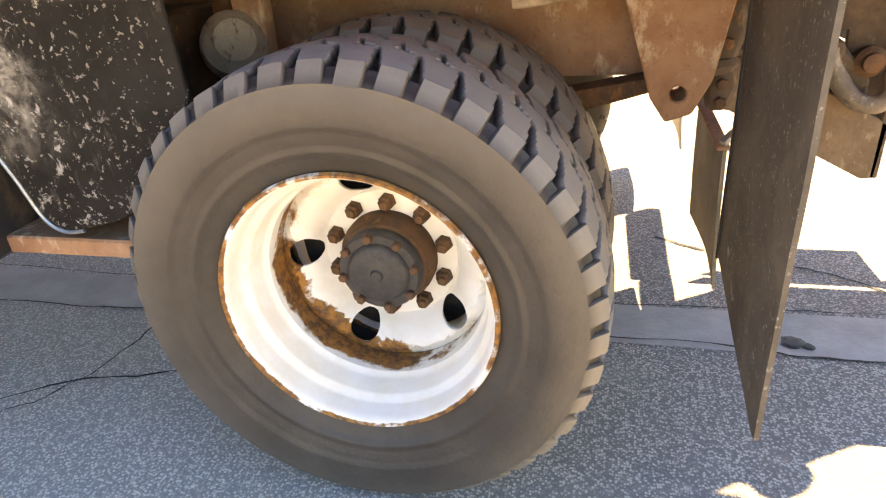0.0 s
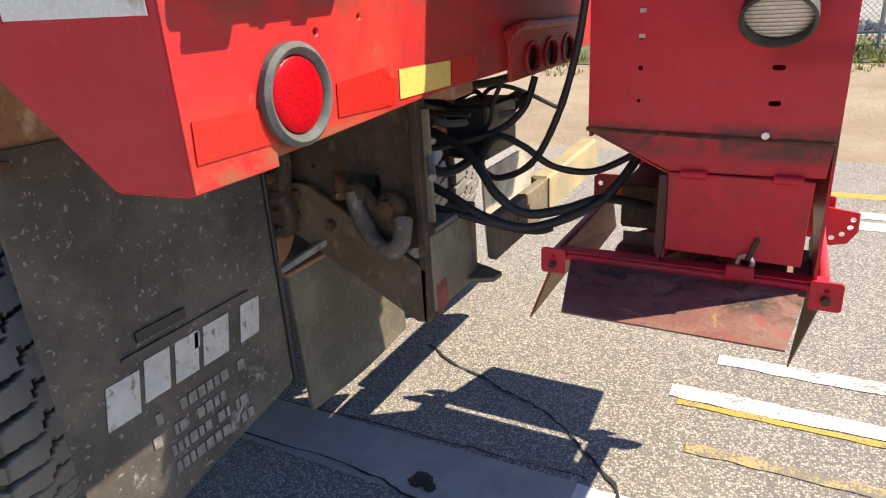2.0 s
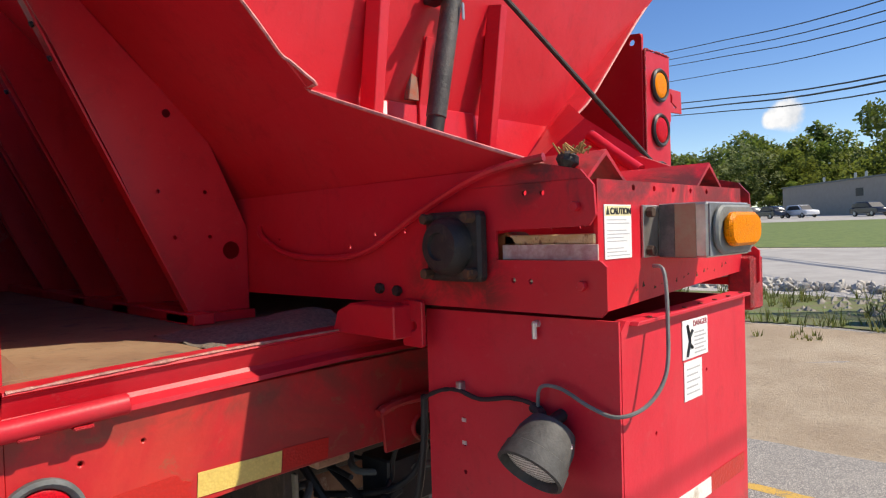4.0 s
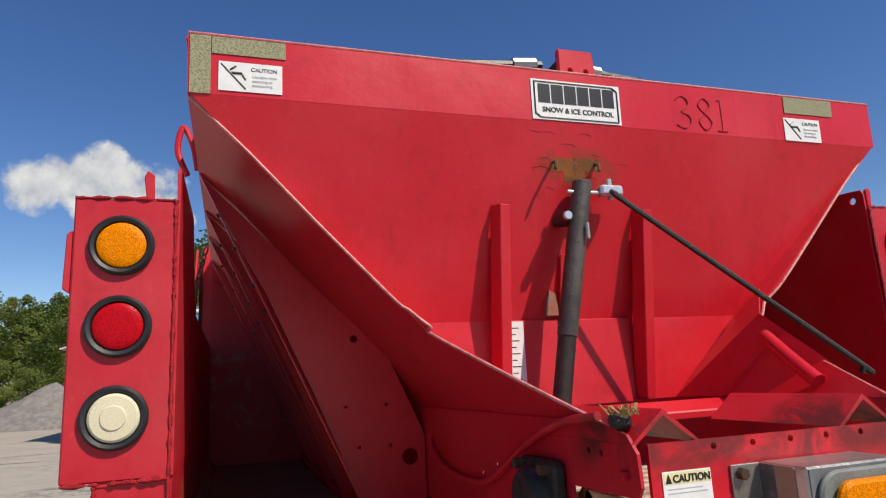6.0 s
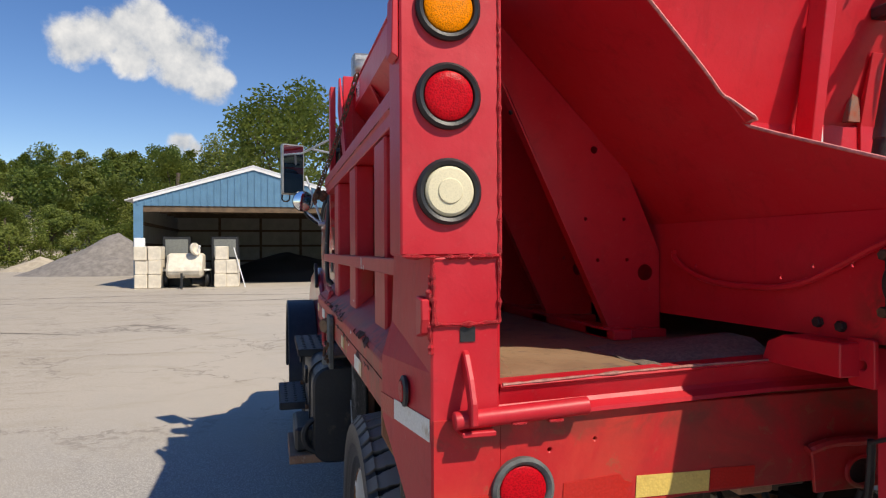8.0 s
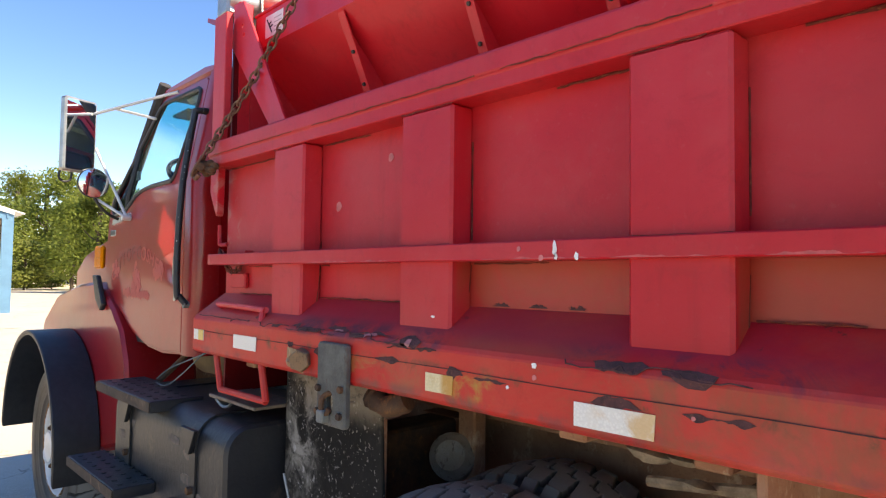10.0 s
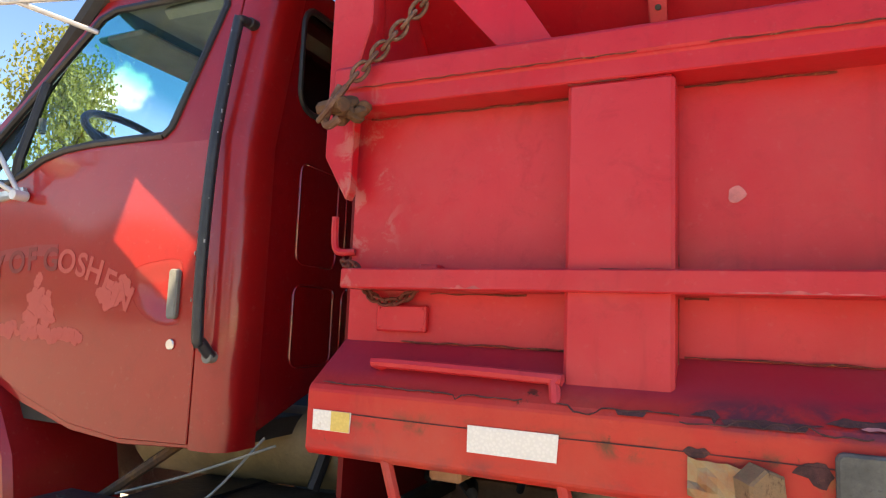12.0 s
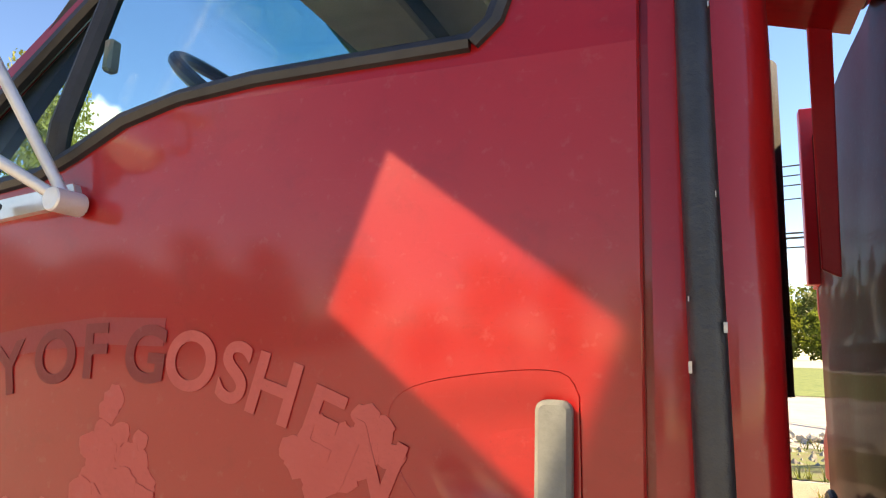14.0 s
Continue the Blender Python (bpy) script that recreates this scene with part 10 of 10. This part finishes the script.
# ---------- trees ----------
def tree_thing(seed, h, r, n, leaf=0.34, trunk_h=0.32, label="leafy green deciduous tree", dense=1.0):
    rnd = random.Random(seed)
    t = thing("tree", 0, 0, 0, label, "tree", "trees round the yard")
    BASE[t.name] = Matrix()
    part("trunk", tube([(0, 0, -0.3), (0.1 * r * 0.1, 0, h * 0.2), (0.02 * h, 0.02 * h, h * 0.45), (0, 0.03 * h, h * 0.8)], 0.018 * h, 8, 5, 0.1), BARK, t, "", True)
    lobes = []
    for i in range(13):
        a = rnd.uniform(0, 6.28)
        zz = rnd.uniform(trunk_h, 0.93)
        k = math.sin(math.pi * min(1, (zz - trunk_h + 0.12) / (1.08 - trunk_h))) ** 0.7
        d = r * rnd.uniform(0.25, 0.75) * k
        lobes.append((Vector((d * math.cos(a), d * math.sin(a), h * zz)), r * rnd.uniform(0.28, 0.48)))
    for i, (c, s) in enumerate(lobes[:6]):
        part("limb", tube([(0, 0, h * rnd.uniform(0.22, 0.5)), (c.x * 0.5, c.y * 0.5, c.z * 0.8), (c.x, c.y, c.z)], 0.006 * h, 6, 4, 0.1), BARK, t, "", True)
    vs, fs = [], []
    for i in range(n):
        c, s = lobes[rnd.randrange(len(lobes))]
        d = Vector((rnd.gauss(0, 1), rnd.gauss(0, 1), rnd.gauss(0, 1))).normalized()
        q0 = c + d * s * (rnd.random() ** 0.45) * (1 + 0.25 * noise.noise(d * 2.5 + c))
        q0.z = max(q0.z, h * trunk_h * 0.6)
        u = Vector((rnd.gauss(0, 1), rnd.gauss(0, 1), rnd.gauss(0, 0.7))).normalized()
        v = u.orthogonal().normalized()
        w = leaf * rnd.uniform(0.6, 1.3)
        b = len(vs)
        vs += [q0 - u * w * 0.6, q0 + v * w * 0.36 - u * w * 0.05, q0 + u * w * 0.6, q0 - v * w * 0.36 - u * w * 0.05]
        fs.append((b, b + 1, b + 2, b + 3))
    me = bpy.data.meshes.new("crown")
    me.from_pydata([tuple(x) for x in vs], [], fs)
    me.materials.append(LEAF)
    hang(new("crown", me), t)
    return t


kinds = [tree_thing(1, 12, 4.4, 6500, 0.30), tree_thing(2, 10, 4.0, 6000, 0.28), tree_thing(3, 14, 4.6, 7000, 0.30), tree_thing(4, 9, 3.8, 5600, 0.28, trunk_h=0.2)]
shrub = tree_thing(5, 4.0, 2.4, 3000, 0.22, 0.1, "leafy green shrub at the wood's edge")
big = tree_thing(6, 15, 5.6, 11000, 0.27, 0.25, "tall leafy tree with an open crown")
rnd = random.Random(12)


def plant(kind, x, y, z, s):
    return copy_thing(kind, pose(x, y, z, 0, 0, rnd.uniform(0, 360)) @ Matrix.Diagonal((s, s, s * rnd.uniform(0.9, 1.1), 1)))


big.matrix_basis = pose(-50, 0.8, 0)
copy_thing(big, pose(-34.5, 20.7, 0, 0, 0, 40) @ Matrix.Diagonal((0.60, 0.60, 1.12, 1)))
kinds[0].matrix_basis = pose(-78, -34, 0)
kinds[1].matrix_basis = pose(-74, -33, 0)
kinds[2].matrix_basis = pose(-84, -12, 0)
kinds[3].matrix_basis = pose(-70, 16, 0)
shrub.matrix_basis = pose(-74, -16, 0)
plant(big, -62, -4.0, 0, 0.8)


def far_woods(name, places, label, seed):
    """A wood too far off to tell its trees apart: every crown's leaves in one mesh, with a tone for each tree."""
    rng = np.random.default_rng(seed)
    co, tone = [], []
    crowns = []
    for k in kinds:
        me = next(o for o in k.children if o.name.startswith("crown")).data
        v = np.empty(len(me.vertices) * 3, np.float32)
        me.vertices.foreach_get("co", v)
        crowns.append(v.reshape(-1, 4, 3))
    for x, y, z, s in places:
        c = crowns[rng.integers(4)]
        c = c[rng.permutation(len(c))[:1500]]
        mid = c.mean(axis=1, keepdims=True)
        c = mid + (c - mid) * 1.9
        a = rng.uniform(0, 6.28)
        turn = np.array(((math.cos(a), -math.sin(a), 0), (math.sin(a), math.cos(a), 0), (0, 0, rng.uniform(0.9, 1.1))))
        co.append(c.reshape(-1, 3) @ turn.T * s + np.array((x, y, z)))
        tone.append(np.full(len(c) * 4, rng.random() ** 1.6))
    co, tone = np.concatenate(co), np.concatenate(tone)
    me = bpy.data.meshes.new(name)
    me.from_pydata(co.tolist(), [], np.arange(len(co)).reshape(-1, 4).tolist())
    me.attributes.new("tone", "FLOAT", "POINT").data.foreach_set("value", tone)
    me.materials.append(LEAF_FAR)
    tagged(new(name, me), label, "woods", kind="stuff")


# wooded slope behind the shed: its edge tree by tree, the rest as one wood
y = -100
while y < 24:
    xx = -80 + rnd.uniform(-3, 3)
    plant(kinds[rnd.randrange(4)], xx, y, 0, (0.66 if y < 0 else 0.5) * rnd.uniform(0.75, 1.15))
    y += rnd.uniform(3.6, 5.6)
places = []
for row, (x, s) in enumerate(((-87, 0.66), (-94, 0.72), (-102, 0.76), (-111, 0.80), (-121, 0.82), (-132, 0.84), (-144, 0.86), (-157, 0.88))):
    y = -135 + row * 2
    while y < 28 - row * 2:
        xx = x + rnd.uniform(-3.5, 3.5)
        places.append((xx, y, rise(xx, y) - 1.0, s * rnd.uniform(0.8, 1.1) * (1.0 if y < 2 else 0.75)))
        y += rnd.uniform(3.4, 5.4)
far_woods("hillside_woods", places, "dense green wood on the slope behind the yard", 5)
for x, y, k, s in ((-58.5, 15.2, 1, 0.92), (-57.5, 17.6, 3, 0.95), (-56.5, 20.2, 3, 0.80), (-60, 18.9, 1, 0.78)):
    plant(kinds[k], x, y, 0, s)
for x, y, k in ((-84, 8.0, 2), (-88, 12.5, 0), (-82, 16.5, 2), (-90, 20.5, 1), (-85, 25.0, 0), (-92, 15.0, 2), (-94, 24.0, 2)):
    plant(kinds[k], x, y, 0, rnd.uniform(0.92, 1.05))
y = -100
while y < 30:
    plant(shrub, -74 + rnd.uniform(-3, 3), y, 0, rnd.uniform(0.7, 1.25))
    y += rnd.uniform(2.2, 3.6)
# woods beyond the road
places = []
for row, (yy, s) in enumerate(((128, 0.95), (134, 1.1), (141, 1.25), (150, 1.4), (160, 1.5))):
    x = -92
    while x < 90:
        places.append((x, yy + rnd.uniform(-2.5, 2.5), rise(x, yy) - 1.0, s * rnd.uniform(0.8, 1.15)))
        x += rnd.uniform(4.4, 7.0)
far_woods("roadside_woods", places, "green wood beyond the road", 8)
x = -100
while x < 60:
    plant(shrub, x, 123.5 + rnd.uniform(-1.5, 1.5), rise(x, 123), rnd.uniform(0.9, 1.5))
    x += rnd.uniform(4, 7)
# the other side of the yard: unseen trees, added to darken the door's reflection
x = -60
while x < 40:
    plant(kinds[rnd.randrange(4)], x, -46 + rnd.uniform(-3, 3), 0, rnd.uniform(0.7, 1.0))
    x += rnd.uniform(5, 8)

# ---------- fence, cabinet and weeds by the road ----------
FY = 11.4
fence = thing("chain_link_fence", 2.5, FY, rise(2.5, FY), "galvanised chain-link fence with gate frame", "fence")
FZ = rise(2, FY)
for x, hh, r in ((-0.80, 2.45, 0.045), (-0.62, 2.2, 0.03), (1.55, 2.2, 0.03), (1.75, 2.2, 0.03), (3.9, 2.2, 0.03), (6.2, 2.2, 0.04)):
    part("fence_post", cyl((x, FY, FZ - 0.1), (x, FY, FZ + hh), r, 12), GALV, fence, "", True)
    part("post_cap", lathe([(0, 0.05), (r * 0.8, 0.035), (r * 1.15, 0.0)], (x, FY, FZ + hh), (0, 0, 1), 12), GALV, fence, "", True)
for z in (0.18, 1.15, 2.12):
    part("fence_rail", cyl((-0.62, FY, FZ + z), (6.2, FY, FZ + z), 0.022, 8), GALV, fence, "", True)
part("gate_brace", cyl((-0.55, FY, FZ + 0.25), (1.5, FY, FZ + 2.05), 0.018, 8), GALV, fence, "", True)
for i in range(3):
    part("barbed_wire", cyl((-0.8, FY, FZ + 2.2 + 0.09 * i), (6.2, FY, FZ + 2.2 + 0.09 * i), 0.006, 5), GALV, fence)
bm = bmesh.new()
H0, H1, XA, XB, D = FZ + 0.12, FZ + 2.12, -0.62, 6.2, 0.075
for sgn in (1, -1):
    k = XA - (H1 - H0)
    while k < XB + (H1 - H0):
        pts = []
        for tt in (0.0, 1.0):
            xx = k + (H1 - H0) * tt * 1.0 if sgn > 0 else k + (H1 - H0) * (1 - tt)
            pts.append((xx, H0 + (H1 - H0) * tt))
        (xa, za), (xb, zb) = pts
        lo, hi = 0.0, 1.0
        if xa != xb:
            ta, tb = sorted(((XA - xa) / (xb - xa), (XB - xa) / (xb - xa)))
            lo, hi = max(lo, ta), min(hi, tb)
        if hi - lo > 0.02:
            pa = Vector((xa + (xb - xa) * lo, FY + 0.006 * sgn, za + (zb - za) * lo))
            pb = Vector((xa + (xb - xa) * hi, FY + 0.006 * sgn, za + (zb - za) * hi))
            t = (pb - pa).normalized()
            n1 = Vector((0, 1, 0)) * 0.003
            n2 = t.cross(Vector((0, 1, 0))) * 0.003
            qa = [bm.verts.new(pa + o) for o in (n1 + n2, n2 - n1, -n1 - n2, n1 - n2)]
            qb = [bm.verts.new(pb + o) for o in (n1 + n2, n2 - n1, -n1 - n2, n1 - n2)]
            for i in range(4):
                bm.faces.new((qa[i], qa[(i + 1) % 4], qb[(i + 1) % 4], qb[i]))
        k += D
part("wire_mesh", bm, GALV, fence, "woven wire mesh")["kind"] = "stuff"
part("yellow_sign", box(-0.30, 0.05, FY - 0.03, FY - 0.02, FZ + 1.18, FZ + 1.32, 0.0), YELLOW, fence, "small yellow sign")
for i in range(9):
    part("red_slat", box(2.2 + 0.5 * i, 2.24 + 0.5 * i, FY + 3.0, FY + 3.04, FZ + 0.2, FZ + 2.0, 0.0), RED_LOW, fence)

bm = bmesh.new()
r9 = random.Random(77)
for i in range(420):
    x, y = r9.uniform(-5, 9), 13.1 + abs(r9.gauss(0, 0.45))
    m = pose(x, y, rise(x, y) + r9.uniform(0.0, 0.10), r9.uniform(0, 360), r9.uniform(0, 360), r9.uniform(0, 360)) @ Matrix.Diagonal((r9.uniform(0.05, 0.13), r9.uniform(0.05, 0.11), r9.uniform(0.04, 0.09), 1))
    for v in bmesh.ops.create_icosphere(bm, subdivisions=1, radius=1.0, matrix=m)["verts"]:
        v.co += Vector((1, 1, 1)) * 0.03 * noise.noise(v.co * 9)
tagged(part("broken_stones", bm, plain("pale_limestone", (0.66, 0.62, 0.55), 0.9, var=0.25, scale=6, other=(0.44, 0.40, 0.34)), None), "pale broken stones in a row behind the fence", "stones", kind="stuff")

eb = thing("utility_cabinet", 0.03, 10.5, rise(0, 10.5), "grey utility cabinet on steel legs by the fence", "utility cabinet")
Z0 = rise(0, 10.5)
part("case", box(-0.45, 0.22, 10.35, 10.62, Z0 + 0.36, Z0 + 0.90, 0.015), plain("pale_grey_enamel", (0.42, 0.44, 0.46), 0.5, var=0.06, scale=4), eb, "pale grey steel case")
part("lid_seam", box(-0.46, 0.23, 10.34, 10.63, Z0 + 0.90, Z0 + 0.92, 0.004), GREY_PLASTIC, eb)
part("name_plate", box(-0.20, 0.0, 10.347, 10.35, Z0 + 0.81, Z0 + 0.845, 0.0), plain("navy_plate", (0.03, 0.05, 0.12), 0.5, var=0.05, scale=9), eb)
for x in (-0.38, 0.15):
    part("leg", box(x - 0.04, x + 0.04, 10.42, 10.52, Z0 - 0.05, Z0 + 0.36, 0.005), RUST, eb)
part("skid", box(-0.6, 0.5, 10.38, 10.56, Z0 - 0.02, Z0 + 0.10, 0.01), RUST, eb)


def tufts(name, x0, x1, y0, y1, n, h, col, label, seed):
    rnd2 = random.Random(seed)
    vs, fs = [], []
    for i in range(n):
        x, y = rnd2.uniform(x0, x1), rnd2.uniform(y0, y1)
        if noise.noise(Vector((x * 0.9, y * 0.9, seed))) < -0.05:
            continue
        z = rise(x, y) + 0.01
        for k in range(5):
            a = rnd2.uniform(0, 6.28)
            hh = h * rnd2.uniform(0.4, 1.2)
            w = 0.010
            d2 = Vector((math.cos(a), math.sin(a), 0))
            s2 = Vector((-d2.y, d2.x, 0)) * w
            o = Vector((x, y, z)) + d2 * 0.03
            b = len(vs)
            vs += [tuple(o - s2), tuple(o + s2), tuple(o + d2 * hh * 0.5 + Vector((0, 0, hh)))]
            fs.append((b, b + 1, b + 2))
    me = bpy.data.meshes.new(name)
    me.from_pydata(vs, [], fs)
    me.materials.append(col)
    tagged(new(name, me), label, "weeds", kind="stuff")


tufts("weeds", -8, 16, 9.6, 12.6, 2600, 0.22, leaf_mat("dry_weed_blades", (0.16, 0.15, 0.05), (0.10, 0.15, 0.03)), "dry green weeds along the fence", 3)
tufts("weeds", -6, 10, 8.6, 9.8, 500, 0.10, bpy.data.materials["dry_weed_blades"], "thin weeds at the dirt's edge", 4)
tufts("verge_grass", -75, -62, -70, 5, 5000, 0.5, bpy.data.materials["dry_weed_blades"], "tall grass below the woods", 6)
rnd = random.Random(77)
vs, fs = [], []
for i in range(420):
    x, y, s = rnd.uniform(-2, 7), rnd.uniform(10.8, 12.4), rnd.uniform(0.03, 0.09)
    z = rise(x, y)
    b = len(vs)
    for dx, dy, dz in ((1, 0, 0), (-1, 0, 0), (0, 1, 0), (0, -1, 0), (0, 0, 1.0), (0, 0, -0.5)):
        k = s * rnd.uniform(0.6, 1.1)
        vs.append((x + dx * k, y + dy * k, z + 0.01 + dz * k))
    fs += [(b, b + 2, b + 4), (b + 2, b + 1, b + 4), (b + 1, b + 3, b + 4), (b + 3, b, b + 4)]
me = bpy.data.meshes.new("fence_stones")
me.from_pydata(vs, [], fs)
me.materials.append(plain("tan_stones", (0.36, 0.32, 0.26), 0.9, var=0.3, scale=6))
tagged(new("fence_stones", me), "pale loose stones along the fence", "stones", kind="stuff")


# ---------- parked cars, building, wires ----------
def car(x, y, z, turn, colour, label, van=False):
    c = thing("parked_car", x, y, z, label, "car", "parked cars")
    c.rotation_euler = (0, 0, radians(turn))
    BASE[c.name] = Matrix()
    L, Hh = 4.5, 1.62 if van else 1.45
    body = part("body", plate("y", [(-2.25, 0.35), (-2.25, 0.78), (-2.1, 0.92), (-1.2, 1.0), (2.05, 0.98), (2.22, 0.85), (2.25, 0.35)], -0.88, 0.88, b=0.06), colour, c, "", True)
    part("cabin", plate("y", [(-1.25, 0.98), (-0.55, Hh - 0.05), (-0.3, Hh), (1.3, Hh), (1.85, Hh - 0.15 if van else 1.2), (2.1, 0.96)], -0.78, 0.78, b=0.08), colour, c, "", True)
    for s in (-0.79, 0.785):
        part("side_window", plate("y", [(-0.95, 1.02), (-0.45, Hh - 0.12), (1.2, Hh - 0.12), (1.65, 1.03)], s, s + 0.006), INK, c)
    part("windscreen", plate("y", [(-1.22, 1.0), (-0.58, Hh - 0.08), (-0.60, Hh - 0.06), (-1.25, 1.01)], -0.70, 0.70), INK, c)
    for wx in (-1.4, 1.35):
        for wy in (-0.80, 0.80):
            w = part("wheel", lathe([(0.0, -0.1), (0.30, -0.1), (0.33, -0.06), (0.33, 0.06), (0.30, 0.1), (0.0, 0.1)], (wx, wy, 0.33), (0, 1, 0), 20), BLACK, c, "", True)
            part("rim", lathe([(0.2, -0.105), (0, -0.11), (0, 0.11), (0.2, 0.105)], (wx, wy, 0.33), (0, 1, 0), 14), GALV, w)
    return c


NAVY = plain("dark_car_paint", (0.02, 0.025, 0.04), 0.25, var=0.1, scale=2, bumpy=0.0)
WCAR = plain("white_car_paint", (0.7, 0.71, 0.72), 0.3, var=0.05, scale=2, bumpy=0.0)
GCAR = plain("grey_car_paint", (0.12, 0.12, 0.13), 0.3, var=0.1, scale=2, bumpy=0.0)
for x, y, tn, col, lb in ((-28.6, 90, -38, NAVY, "dark blue parked sport utility car"), (-24.9, 90, 142, WCAR, "white parked sport utility car"), (-32.5, 93, -40, GCAR, "dark grey parked car"), (-38.5, 96, -36, WCAR, "white parked pickup-sized car"), (-16.4, 85, 138, NAVY, "dark blue parked sport utility car")):
    car(x, y, rise(x, y) + 0.012, tn, col, lb, True)

bld = thing("low_building", -35.8, 118, rise(-30, 110), "long low tan block building behind the parked cars", "building")
bld.rotation_euler = (0, 0, radians(-46))
BASE[bld.name] = Matrix()
part("wall", box(0, 44, 0, 14, -0.6, 4.72, 0.0), BUILD, bld)
part("roof", box(-0.2, 44.2, -0.2, 14.2, 4.72, 4.95, 0.02), GREY_PLASTIC, bld)
for x in (20.0, 28.0, 36.0):
    w = part("window", box(x, x + 1.6, -0.06, 0.0, 2.4, 3.5, 0.0), INK, bld)
    part("window_frame", box(x - 0.1, x + 1.7, -0.10, -0.06, 2.3, 2.4, 0.0), BUILD, w)
for x in (7.0, 15.0, 17.5):
    part("roof_vent", cyl((x, 3, 4.9), (x, 3, 6.0), 0.18, 10), GALV, bld)
part("door", box(32.0, 33.2, -0.05, 0.0, -0.3, 2.1, 0.0), GREY_PLASTIC, bld)

WIRE = plain("overhead_cable", (0.03, 0.03, 0.032), 0.6, var=0.1, scale=5, bumpy=0.0)
for k, (za, zb, r) in enumerate(((12.8, 8.07, 0.022), (12.3, 7.75, 0.02), (11.9, 7.45, 0.02), (10.9, 6.95, 0.018), (9.5, 6.25, 0.03), (9.1, 6.05, 0.035), (8.75, 5.75, 0.025))):
    a, b = Vector((-18.95, 40, za)), Vector((-3.95, 23, zb))
    if k > 3:
        b = Vector((-4.45, 25, zb))
    d3 = b - a
    w = thing("power_line", *(a - d3 * 2.2), "black overhead power line crossing the sky", "power line", "power lines")
    part("cable", tube([a - d3 * 2.2 + Vector((0, 0, 1.0)), a - d3 * 0.8, a, (a + b) / 2 - Vector((0, 0, 0.05)), b, b + d3 * 0.9 + Vector((0, 0, 1.0))], r, 5, 5), WIRE, w)
